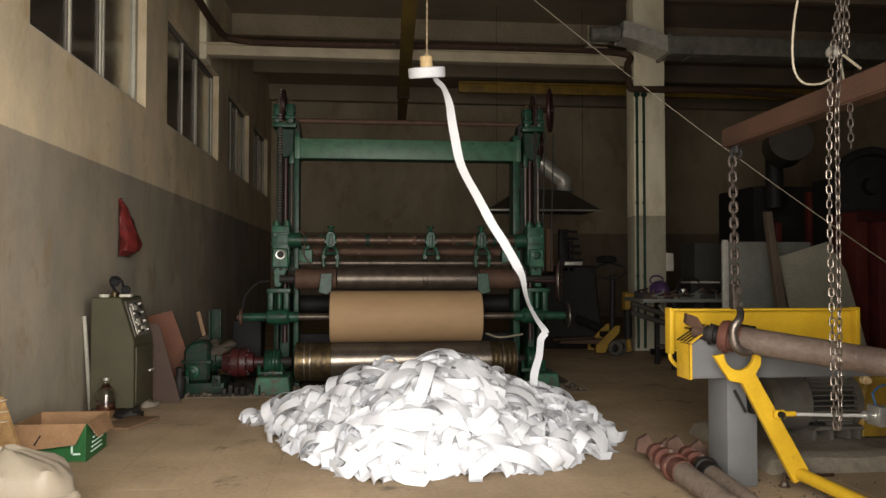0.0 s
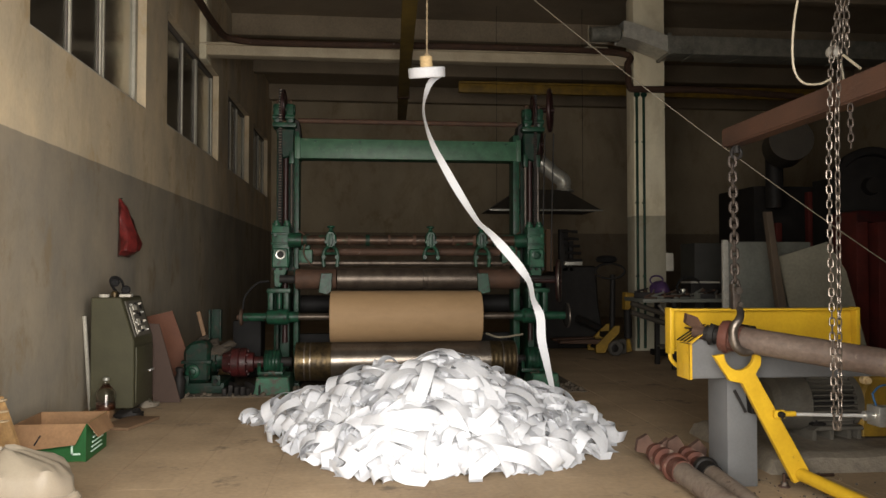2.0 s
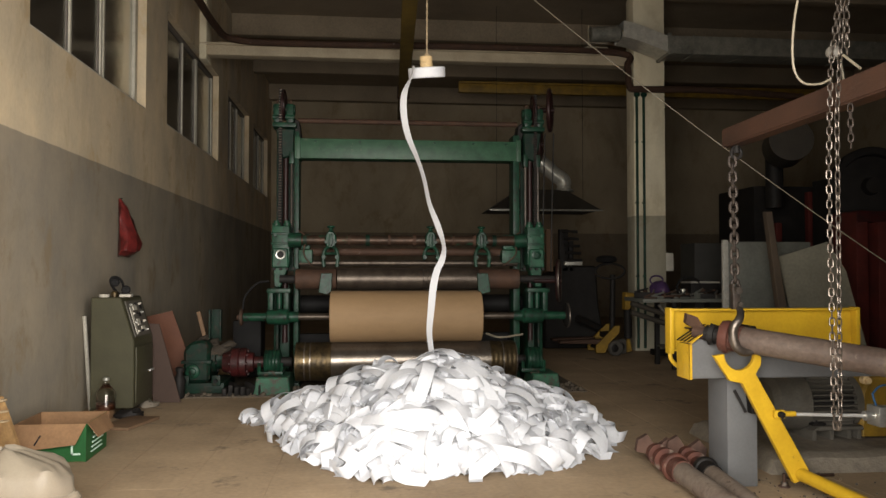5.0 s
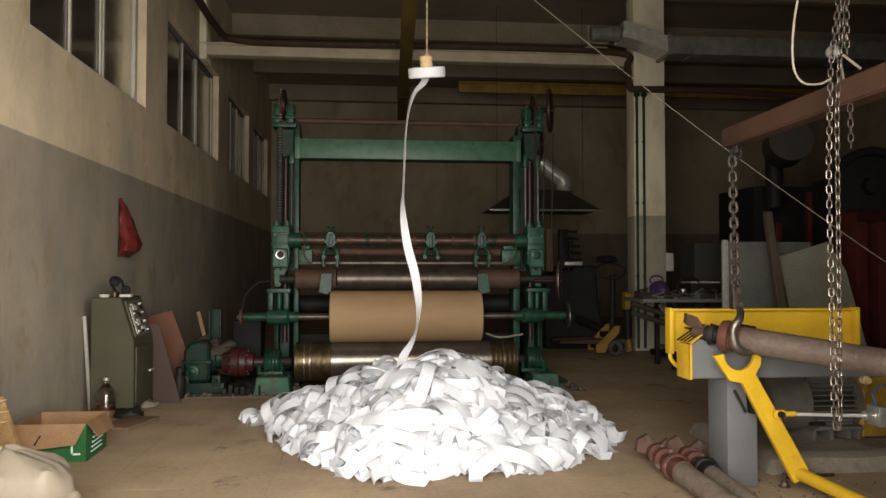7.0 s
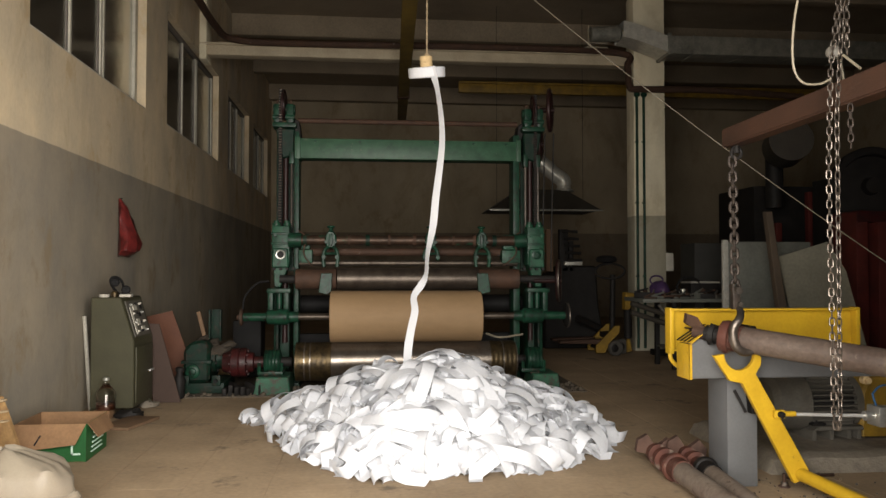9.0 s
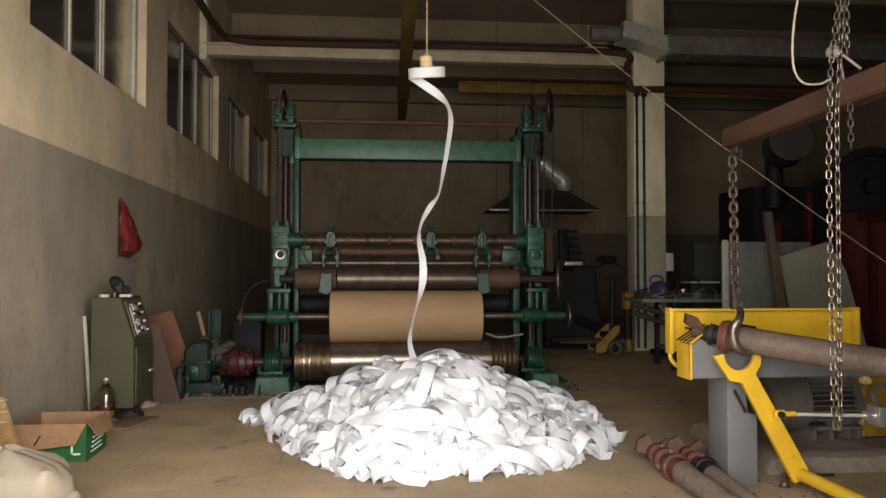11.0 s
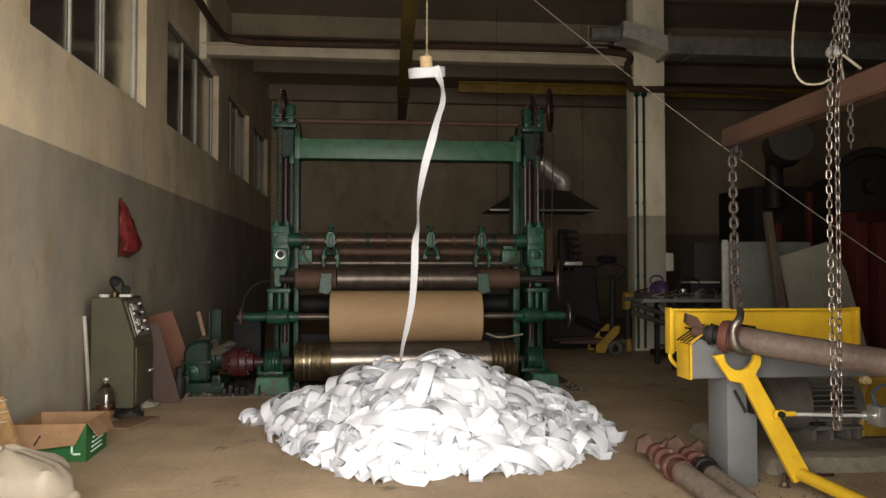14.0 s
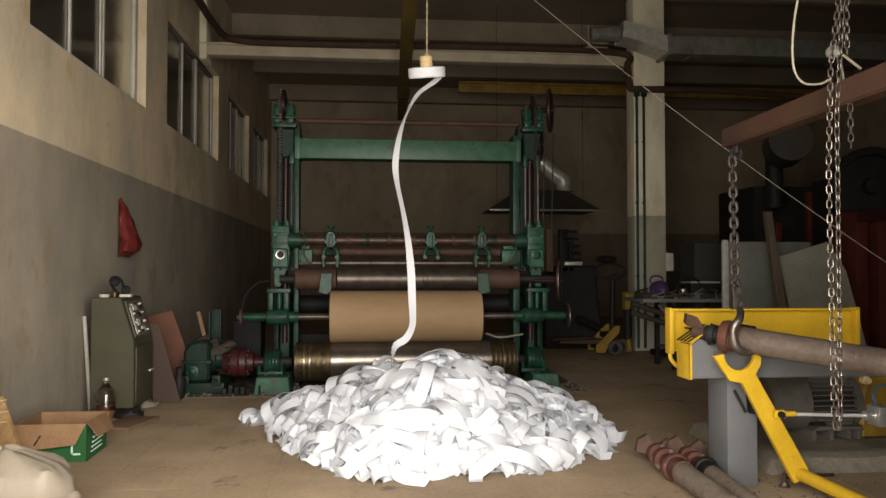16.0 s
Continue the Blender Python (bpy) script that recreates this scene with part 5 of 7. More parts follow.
def stand():
    t = thing("unwind_stand", (2.205, 4.4, 0), "grey steel reel stand with yellow striped end on the concrete floor", "stand")
    zb, zt = 0.652, 0.931
    bm = B()
    prism(bm, [(1.928, zb), (3.150, zb), (3.150, 0.691), (2.367, zt - 0.04), (2.314, zt), (2.071, zt + 0.01), (1.929, 0.855)], 4.4, 4.56, 0.006)
    part("arm", bm, GREY, t, "grey box-section arm")
    bm = B()
    xe = 1.923
    box(bm, xe - 0.008, xe - 0.001, 4.392, 4.575, zb - 0.004, 0.860, 0.002)
    box(bm, xe - 0.008, xe + 0.012, 4.392, 4.399, zb - 0.004, 0.860, 0.002)
    part("end_plate", bm, YELLOW, t, "yellow end plate")
    p0, p1 = Vector((1.915, 4.40, 0.866)), Vector((2.055, 4.40, 0.970))
    slope = math.atan2(p1.z - p0.z, p1.x - p0.x)
    L = (p1 - p0).length
    lay = Matrix.Translation(p0) @ Matrix.Rotation(-slope, 4, "Y")
    bm = B()
    box(bm, 0, L, -0.045, 0.175, 0.0, 0.006, 0.002)
    bmesh.ops.transform(bm, matrix=lay, verts=bm.verts[:])
    plate = part("warning_plate", bm, YELLOW, t, "yellow and black striped plate")
    for k in range(4):
        bm = B()
        y0 = -0.03 + 0.052 * k
        prism(bm, [(0.0, 0.0065), (L, 0.0065), (L, 0.008), (0.0, 0.008)], y0, y0 + 0.024)
        for v in bm.verts:
            v.co.y = max(-0.044, v.co.y - 0.25 * (v.co.x - L / 2))
        bmesh.ops.transform(bm, matrix=lay, verts=bm.verts[:])
        part("stripe", bm, BLACK, plate, "black stripe")
    bm = B()
    box(bm, 2.154, 2.343, 4.4, 4.66, 0, zb - 0.002, 0.008)
    part("post", bm, GREY, t, "grey square post")
    bm = B()
    prism(bm, [(2.345, 0.633), (2.345, 0.452), (2.279, 0.447), (2.266, 0.583)], 4.34, 4.397, 0.003)
    pipe(bm, [(2.184, 4.37, 0.585), (2.219, 4.36, 0.517), (2.250, 4.36, 0.457)], 0.009, 8)
    part("stop_catch", bm, DARK, t, "dark spring catch")
    # saddle for the bar
    bm = B()
    prism(bm, [(2.140, zt), (2.366, zt), (2.352, zt + 0.035), (2.293, zt + 0.01), (2.202, zt + 0.01), (2.154, zt + 0.035)], 4.42, 4.6, 0.004)
    part("saddle", bm, DARK, t)
    # yellow trough behind the arm
    g = thing("guard_trough", (2.656, 4.9, 0.8), "scratched yellow sheet-steel guard trough fixed behind the stand", "guard")
    xl, xr, z0, z1 = 1.982, 3.318, 0.781, 1.048
    bm = B()
    box(bm, xl + 0.03, xr - 0.03, 4.9, 4.912, z0, z1 - 0.01)
    part("back_sheet", bm, YELLOW, g)
    bm = B()
    box(bm, xl, xr, 4.84, 4.93, z1 - 0.012, z1 + 0.002, 0.004)
    part("top_lip", bm, YELLOW, g)
    for x in (xl, xr - 0.03):
        bm = B()
        box(bm, x, x + 0.03, 4.84, 4.93, z0 - 0.03, z1 + 0.008, 0.008)
        part("side_rail", bm, YELLOW, g)
    bm = B()
    box(bm, xl + 0.03, xr - 0.03, 4.86, 4.898, z0 - 0.012, z0, 0.003)
    part("floor_sheet", bm, YELLOW, g)
    bm = B()
    pipe(bm, smooth_path([(xl + 0.015, 4.88, z0 - 0.01), (xl + 0.02, 4.87, z0 - 0.07), (xl + 0.06, 4.8, z0 - 0.115), (xl + 0.14, 4.64, z0 - 0.125)], 6), 0.014, 10)
    part("bent_foot", bm, YELLOW, g)
    for x in (xl + 0.35, xl + 0.85):
        bm = B()
        box(bm, x, x + 0.05, 4.565, 4.9, z0 - 0.07, z0 - 0.014, 0.004)
        part("bracket", bm, GREY, g)


stand()


def mandrel():
    p, q = Vector((2.127, 4.27, 0.909)), Vector((2.688, 3.72, 0.820))
    d = (q - p).normalized()
    t = thing("reel_bar", tuple(p), "long rusty steel reel bar slung in the hook", "bar")
    bm = B()
    rod(bm, p, p + d * 2.4, 0.074, seg=32)
    part("tube", bm, TUBE, t, "dull brown steel tube")
    bm = B()
    lathe(bm, tuple(p - d * 0.06), tuple(d), [(0, 0.05), (0.0, 0.092), (0.03, 0.099), (0.05, 0.094), (0.055, 0.08), (0.12, 0.078)], 28)
    part("collar", bm, shader("rust_red_collar", (0.10, 0.035, 0.023), (0.045, 0.021, 0.016), 0.85, 10, 0.7, 0.1, 0.4, 40, worn=(0.15, 0.11, 0.085), worn_at=0.57, worn_scale=12), t, "rust-red end collar")
    bm = B()
    rod(bm, p - d * 0.06, p - d * 0.16, 0.045, seg=20)
    lathe(bm, tuple(p - d * 0.1), tuple(-d), [(0, 0.06), (0.03, 0.065), (0.04, 0.04), (0.1, 0.035)], 16)
    part("spindle", bm, DARK, t)
    bm = B()
    e = p - d * 0.20
    for up in (Vector((-0.35, 0.0, 0.94)), Vector((0.1, 0.98, 0.15))):
        s = 1
        o = [e + up * s * 0.02 - d * 0.03, e + up * s * 0.02 + d * 0.04, e + up * s * 0.10 + d * 0.02, e + up * s * 0.115 - d * 0.04, e + up * s * 0.05 - d * 0.07]
        f = [bm.verts.new(v + Vector((0, -0.02, 0))) for v in o]
        k = [bm.verts.new(v + Vector((0, 0.02, 0))) for v in o]
        bm.faces.new(f)
        bm.faces.new(k[::-1])
        for i in range(5):
            bm.faces.new((f[i], k[i], k[(i + 1) % 5], f[(i + 1) % 5]))
    rod(bm, e - d * 0.03, e + d * 0.08, 0.04, seg=14)
    part("wing_nut", bm, RUST, t, "rusty wing nut")


mandrel()


def lever():
    t = thing("brake_lever", (2.553, 4.25, 0.02), "bright yellow forked brake lever pivoted near the floor", "lever")
    Y = 4.22
    S = Y / 1340
    cx, cz = 2.145, 0.815
    pt = lambda u, v: (cx + (u - 1309) * S, cz - (v - 628) * S)
    arc = [pt(1309 + 29 * math.cos(a), 628 + 29 * math.sin(a)) for a in (radians(k) for k in range(170, -11, -15))]
    out = [pt(1260, 630), pt(1280, 627)] + arc + [pt(1343, 624), pt(1351, 634), pt(1350, 648), pt(1340, 664), pt(1441, 842), pt(1432, 860), pt(1412, 866), pt(1314, 681), pt(1290, 676)]
    bm = B()
    prism(bm, out, Y, Y + 0.035, 0.003)
    part("fork_plate", bm, YELLOW, t, "yellow forked plate")
    bm = B()
    p = Vector((*pt(1425, 850)[:1], Y + 0.02, pt(1425, 850)[1]))
    q = Vector((2.578, 3.75, 0.087))
    rod(bm, p, p + (q - p) * 1.6, 0.038, seg=20)
    part("pivot_tube", bm, YELLOW, t, "yellow pivot tube")
    bm = B()
    c = pt(1381, 737)
    box(bm, c[0] - 0.035, c[0] + 0.03, Y - 0.03, Y - 0.003, c[1] - 0.024, c[1] + 0.024, 0.006)
    rod(bm, (c[0] + 0.02, Y - 0.03, c[1] + 0.003), (c[0] + 0.088, Y - 0.03, c[1] + 0.003), 0.016, seg=16)
    part("clevis", bm, YELLOW, t)
    bm = B()
    rod(bm, (c[0], Y - 0.055, c[1]), (c[0], Y - 0.025, c[1]), 0.02, seg=6)
    rod(bm, (c[0], Y - 0.06, c[1]), (c[0], Y - 0.05, c[1]), 0.012, seg=10)
    part("bolt", bm, DARK, t)
    a = thing("air_cylinder", (2.959, 4.19, 0.447 - 0.05), "aluminium air cylinder pushing the yellow lever", "cylinder")
    bm = B()
    zc = 0.455
    rod(bm, (c[0] + 0.086, 4.19, c[1]), (2.896, 4.19, zc), 0.0105, seg=16)
    part("piston_rod", bm, CHROME, a, "bright piston rod")
    bm = B()
    x0 = 2.941
    lathe(bm, (x0 - 0.055, 4.19, zc), (1, 0, 0), [(0, 0.014), (0.0, 0.028), (0.03, 0.03), (0.035, 0.022), (0.055, 0.022)], 16)
    box(bm, x0, x0 + 0.05, 4.13, 4.25, zc - 0.058, zc + 0.058, 0.006)
    part("front_cap", bm, ALU, a)
    bm = B()
    rod(bm, (x0 + 0.05, 4.19, zc), (x0 + 0.5, 4.19, zc), 0.045, seg=24)
    for s in (-1, 1):
        for q in (-1, 1):
            rod(bm, (x0 + 0.05, 4.19 + s * 0.045, zc + q * 0.045), (x0 + 0.5, 4.19 + s * 0.045, zc + q * 0.045), 0.007, seg=8)
    part("barrel", bm, ALU, a)
    bm = B()
    pipe(bm, smooth_path([(x0 + 0.02, 4.19, zc + 0.057), (x0 + 0.0, 4.19, zc + 0.12), (2.954, 4.2, 0.588), (2.997, 4.2, 0.624), (3.104, 4.2, 0.636)], 8), 0.006, 8)
    part("hose", bm, BLUE_HOSE, a, "blue air hose")


lever()


def motor():
    t = thing("electric_motor", (3.192, 5.2, 0.12), "grey finned electric motor bolted on a low concrete plinth", "motor")
    zc, Y = 0.345, 5.3
    r = 0.20
    a, b, e = 2.87, 3.135, 3.47
    bm = B()
    lathe(bm, (a, Y, zc), (1, 0, 0), [(0, 0.06), (0, r * 0.75), (0.04, r * 0.97), (0.07, r), (b - a, r), (b - a, r * 0.8)], 40)
    part("fan_cover", bm, MOTOR, t, "smooth grey fan cover")
    # dark core colours in the shade of the gaps between the fins
    bm = B()
    lathe(bm, (b - 0.02, Y, zc), (1, 0, 0), [(0, r * 0.78), (e - b + 0.03, r * 0.78)], 40)
    part("body", bm, DARK, t, "body darkened between the fins as shade")
    bm = B()
    bmesh.ops.create_cube(bm, size=1, matrix=Matrix.Diagonal((e - b - 0.01, 0.060, 0.012, 1)))
    bmesh.ops.bevel(bm, geom=bm.edges[:], offset=0.003, segments=1, affect="EDGES")
    fin = mesh_of("fin", bm, MOTOR)
    n = 34
    for k in range(n):
        ang = 2 * math.pi * k / n
        ob = new("fin", fin)
        ob.parent = t
        ob.matrix_local = Matrix.Translation(Vector(((b + e) / 2, Y + math.cos(ang) * r * 0.9, zc + math.sin(ang) * r * 0.9)) - ROOT[t]) @ Matrix.Rotation(ang, 4, "X")
    bm = B()
    lathe(bm, (e, Y, zc), (1, 0, 0), [(0, r * 0.98), (0.05, r * 0.98), (0.09, r * 0.7), (0.10, 0.06), (0.2, 0.04)], 36)
    part("end_shield", bm, MOTOR, t, "smooth grey end shield")
    bm = B()
    prism(bm, [(b - 0.02, 0.175), (e + 0.03, 0.175), (e + 0.02, 0.205), (b + 0.03, 0.205)], Y - 0.22, Y + 0.2, 0.005)
    part("foot_rail", bm, MOTOR, t, "slotted grey foot rail")
    for x in (b - 0.02, b + 0.11, b + 0.24, e - 0.02):
        bm = B()
        box(bm, x, x + 0.03, Y - 0.215, Y + 0.2, 0.09, 0.174, 0.004)
        part("foot_web", bm, MOTOR, t)
    bm = B()
    box(bm, b - 0.01, b + 0.09, Y - 0.2, Y - 0.13, 0.206, 0.225, 0.006)
    rod(bm, (b + 0.03, Y - 0.17, 0.206), (b + 0.03, Y - 0.17, 0.245), 0.014, seg=6)
    part("clamp", bm, DARK, t)
    p = B()
    bmesh.ops.create_grid(p, x_segments=40, y_segments=24, size=0.5)
    x0, x1, y0, y1 = 2.560, 4.4, 4.64, 5.95
    for v in p.verts:
        a, b = v.co.x + 0.5, v.co.y + 0.5
        e = min(a * (x1 - x0), (1 - a) * (x1 - x0), b * (y1 - y0), (1 - b) * (y1 - y0))
        v.co = Vector((x0 + a * (x1 - x0), y0 + b * (y1 - y0), 0.115 * min(1, e / 0.09) ** 0.45))
    for v in p.verts:
        v.co += Vector((0.4, 0.6, 0.8)) * 0.022 * noise.noise(v.co * 4)
        v.co.z -= 0.006
    solid("plinth", p, RUBBLE, "rough broken concrete motor plinth on the floor", "plinth")
    g = thing("gear_housing", (3.712, 5.2, 0.12), "grimy yellow gear housing beside the motor", "housing")
    bm = B()
    prism(bm, [(3.50, 0.10), (4.08, 0.10), (4.08, 0.545), (3.57, 0.545), (3.515, 0.43)], 5.12, 5.6, 0.02)
    part("housing", bm, YELLOW_DIM, g)
    bm = B()
    lathe(bm, (3.44, 5.36, 0.36), (1, 0, 0), [(0, 0.06), (0, 0.17), (0.05, 0.18), (0.08, 0.18)], 32)
    part("input_flange", bm, DARK, g, "dark round flange")
    bm = B()
    box(bm, 3.46, 4.10, 5.10, 5.62, 0.085, 0.12, 0.006)
    part("base_flange", bm, DARK, g, "dark oily base flange")
    bm = B()
    lathe(bm, (3.473, 5.05, 0.535), (0, -1, 0), [(0, 0.03), (0.04, 0.03), (0.045, 0.02), (0.07, 0.02)], 12)
    part("breather", bm, CORK, g, "brass breather")


motor()


def floor_scrap():
    for x, y, h in ((2.498, 4.38, 0.05), (2.635, 4.541, 0.03)):
        t = thing("anchor_bolt", (x, y, 0), "rusty anchor bolt with a pale nut standing in the floor", "bolt", group="anchor bolts by the stand")
        bm = B()
        lathe(bm, (x, y, 0), (0, 0, 1), [(0, 0.034), (0.006, 0.034), (0.008, 0.02)], 16)
        part("washer", bm, RUST_PALE, t)
        bm = B()
        rod(bm, (x, y, 0.008), (x, y, 0.03), 0.021, seg=6)
        part("nut", bm, CHAIN, t, "pale worn nut")
        bm = B()
        rod(bm, (x, y, 0.03), (x, y, 0.03 + h), 0.010, seg=10)
        part("stud", bm, RUST, t)
    bm = B()
    x, y = 2.829, 4.541
    pipe(bm, smooth_path([(x - 0.10, y + 0.05, 0.012), (x - 0.02, y, 0.02), (x + 0.10, y + 0.02, 0.014)], 6), 0.010, 8)
    solid("rusty_rod", bm, RUST, "short bent rusty rod lying on the floor", "rod")
    rnd = random.Random(31)
    bm = B()
    for k in range(60):
        x, y = rnd.gauss(2.6, 0.28), rnd.gauss(4.35, 0.22)
        q = rnd.uniform(0.004, 0.012)
        m = Matrix.Translation((x, y, q * 0.4)) @ Euler((rnd.uniform(0, 6), rnd.uniform(0, 6), rnd.uniform(0, 6))).to_matrix().to_4x4() @ Matrix.Diagonal((q, q * rnd.uniform(0.5, 1), q * rnd.uniform(0.4, 0.8), 1))
        bmesh.ops.create_icosphere(bm, subdivisions=1, radius=1, matrix=m)
    solid("floor_grit", bm, GRIT, "loose concrete grit on the floor by the stand", "grit", kind="stuff")


floor_scrap()


def floor_bar(p, q, r, collar, label):
    p, q = Vector(p), Vector(q)
    d = (q - p).normalized()
    t = thing("spare_reel_bar", tuple(p), label, "bar", group="spare reel bars on the floor")
    rust_red = bpy.data.materials["rust_red_collar"]
    bm = B()
    rod(bm, p + d * 0.48, q, r * 0.86, seg=24)
    part("tube", bm, TUBE_PALE, t, "scratched pale brown tube")
    bm = B()
    lathe(bm, tuple(p + d * 0.38), tuple(d), [(0, r * 0.6), (0.0, r * 1.12), (0.035, r * 1.2), (0.05, r * 1.1), (0.055, r * 0.95), (0.16, r * 0.95)], 24)
    part("collar", bm, collar, t, "flanged collar")
    bm = B()
    lathe(bm, tuple(p), tuple(d), [(-0.06, r * 0.3), (-0.05, r * 0.5), (0.03, r * 0.55), (0.035, r * 0.9), (0.10, r * 0.95), (0.105, r * 0.6), (0.18, r * 0.6), (0.185, r * 0.98), (0.24, r * 1.02), (0.245, r * 0.65), (0.39, r * 0.65)], 20)
    part("threaded_end", bm, rust_red, t)
    side = d.cross(Vector((0, 0, 1))).normalized()
    for s in (-1, 1):
        bm = B()
        u = (side * s + Vector((0, 0, 0.75 if s > 0 else 0.25))).normalized()
        e = d.cross(u).normalized()
        o = [p + u * 0.015 - e * 0.03, p + u * 0.015 + e * 0.03, p + u * 0.11 + e * 0.07, p + u * 0.145, p + u * 0.115 - e * 0.065]
        for v in o:
            v.z = max(v.z, 0.012)
        w = d * 0.024
        f, k = [bm.verts.new(v + w) for v in o], [bm.verts.new(v - w) for v in o]
        bm.faces.new(f)
        bm.faces.new(k[::-1])
        for i in range(5):
            bm.faces.new((f[i], k[i], k[(i + 1) % 5], f[(i + 1) % 5]))
        part("wing", bm, RUST_PALE, t, "rusty wing of the nut")


floor_bar((1.917, 4.966, 0.085), (1.851, 3.668, 0.085), 0.076, bpy.data.materials["rust_red_collar"], "rusty reel bar with red collar lying on the floor")
floor_bar((2.110, 4.920, 0.08), (1.974, 3.627, 0.08), 0.066, DARK, "thinner rusty reel bar lying beside another")

# swinging jib beam with chains
JA, JB = Vector((2.188, 4.4, 2.105)), Vector((2.114, 2.85, 2.086))
jd = (JB - JA).normalized()
jt = thing("jib_beam", tuple(JA), "rust-red painted steel jib beam above the stand", "beam")
bm = B()
m = Matrix.Translation(JA + jd * 1.45) @ jd.to_track_quat("X", "Z").to_matrix().to_4x4() @ Matrix.Diagonal((2.9, 0.10, 0.113, 1))
bmesh.ops.create_cube(bm, size=1, matrix=m)
bmesh.ops.bevel(bm, geom=bm.edges[:], offset=0.008, segments=2, affect="EDGES")
part("beam", bm, RED_BEAM, jt)
bm = B()
rod(bm, JA + jd * 0.09 + Vector((0, 0, -0.1)), JA + jd * 0.09 + Vector((0, 0, -0.05)), 0.02, seg=10)
pipe(bm, [tuple(JA + jd * 0.09 + Vector((0.03 * math.cos(a), 0, -0.1 + 0.035 * math.sin(a)))) for a in (2 * math.pi * k / 14 for k in range(14))], 0.011, 8, True)
part("eye_bolt", bm, DARK, jt)
jq = JA + jd * 2.6
bm = B()
rod(bm, jq + Vector((0, 0, 0.06)), (jq.x, jq.y, ZC - 0.43), 0.03)
part("hanger", bm, DARK, jt)
CT = JA + Vector((-0.025, 0, 0)) + jd * 0.09 + Vector((0, 0, -0.15))
chain([tuple(CT), (2.153, 4.28, 1.213)], 0.084, 0.056, 0.019, CHAIN_DARK, "heavy dark steel chain hanging from the jib beam", 20, 3)


def hook():
    x, y, z = 2.147, 4.27, 1.160
    t = thing("lifting_hook", (x, y, z), "worn steel lifting hook holding the reel bar", "hook")
    bm = B()
    box(bm, x - 0.024, x + 0.024, y - 0.022, y + 0.022, z - 0.085, z + 0.03, 0.01)
    for q in (-1, 1):
        box(bm, x + q * 0.02 - 0.007, x + q * 0.02 + 0.007, y - 0.022, y + 0.022, z + 0.02, z + 0.065, 0.006)
    part("shackle", bm, CHAIN_DARK, t, "dark flat shackle")
    for dx, dz, r in ((0.004, 0.025, 0.021), (0.012, -0.055, 0.014)):
        bm = B()
        rod(bm, (x + dx, y - 0.045, z + dz), (x + dx, y + 0.03, z + dz), r, seg=8)
        part("bolt", bm, CHAIN, t, "pale worn bolt")
    bm = B()
    S = 4.22 / 1340
    pt = lambda u, v, dy=0.0: (x + (u - 1301) * S, y - 0.11 + dy, z - (v - 522) * S)
    c = smooth_path([pt(1304, 540, 0.11), pt(1303, 553, 0.06), pt(1290, 566), pt(1280, 580), pt(1279, 600), pt(1286, 617), pt(1300, 625), pt(1316, 622), pt(1326, 612)], 6)
    pipe(bm, c, 0.02, 14)
    bm.verts.ensure_lookup_table()
    for i, p in enumerate(c):
        f = 0.8 + 0.55 * math.sin(math.pi * i / (len(c) - 1))
        for v in bm.verts[14 * i:14 * i + 14]:
            v.co = p + (v.co - p) * f
    part("hook", bm, CHAIN, t, "bright worn hook")


hook()
CD = 3.15
TOPZ = 2.661
chain([(2.096, CD, TOPZ), (2.077, CD, 2.482), (2.038, CD, 2.202), (2.021, CD, 1.749), (2.030, CD, 0.657), (2.042, CD, 0.596)], 0.046, 0.026, 0.0068, CHAIN, "long bright hand chain hanging in a loop", 40, 4)
chain([(2.110, CD, TOPZ), (2.089, CD, 2.355), (2.064, CD, 2.001), (2.062, CD, 1.499), (2.058, CD, 0.657), (2.044, CD, 0.591)], 0.046, 0.026, 0.0068, CHAIN, "long bright hand chain hanging in a loop", 65, 5)
chain([(2.151, 3.2, 2.683), (2.150, 3.2, 2.283)], 0.046, 0.026, 0.0068, CHAIN, "short steel chain running to the hoist", 20, 6)
chain([(2.093, 3.10, 2.045), (2.094, 3.10, 1.847)], 0.046, 0.026, 0.0068, CHAIN_DARK, "short dark chain end hanging under the jib", 50, 7)


def hoist():
    x, y, z = 2.092, 3.21, 2.278
    t = thing("chain_hoist", (x, y, z), "small pale hand-chain hoist on the jib beam", "hoist")
    bm = B()
    lathe(bm, (x - 0.02, y - 0.03, z), (-0.75, -1, 0), [(0, 0.026), (0.004, 0.030), (0.014, 0.032), (0.022, 0.027), (0.028, 0.01)], 24)
    part("wheel_cover", bm, MOTOR, t)
    bm = B()
    p = Vector((x + 0.03, y, z - 0.02))
    rod(bm, p, p + Vector((0.03, 0.02, -0.09)), 0.006, seg=10)
    rod(bm, (2.064, 3.1, 2.244), (2.073, 3.0, 2.160), 0.006, seg=8)
    part("hanger", bm, CABLE, t)
    bm = B()
    pipe(bm, smooth_path([(1.884, 3.1, 2.582), (1.848, 3.1, 2.432), (1.831, 3.1, 2.282), (1.839, 3.1, 2.171), (1.880, 3.1, 2.118), (1.953, 3.1, 2.114), (2.005, 3.1, 2.138)], 10), 0.005, 8)
    part("cable", bm, CABLE, t, "pale looped electric cable")


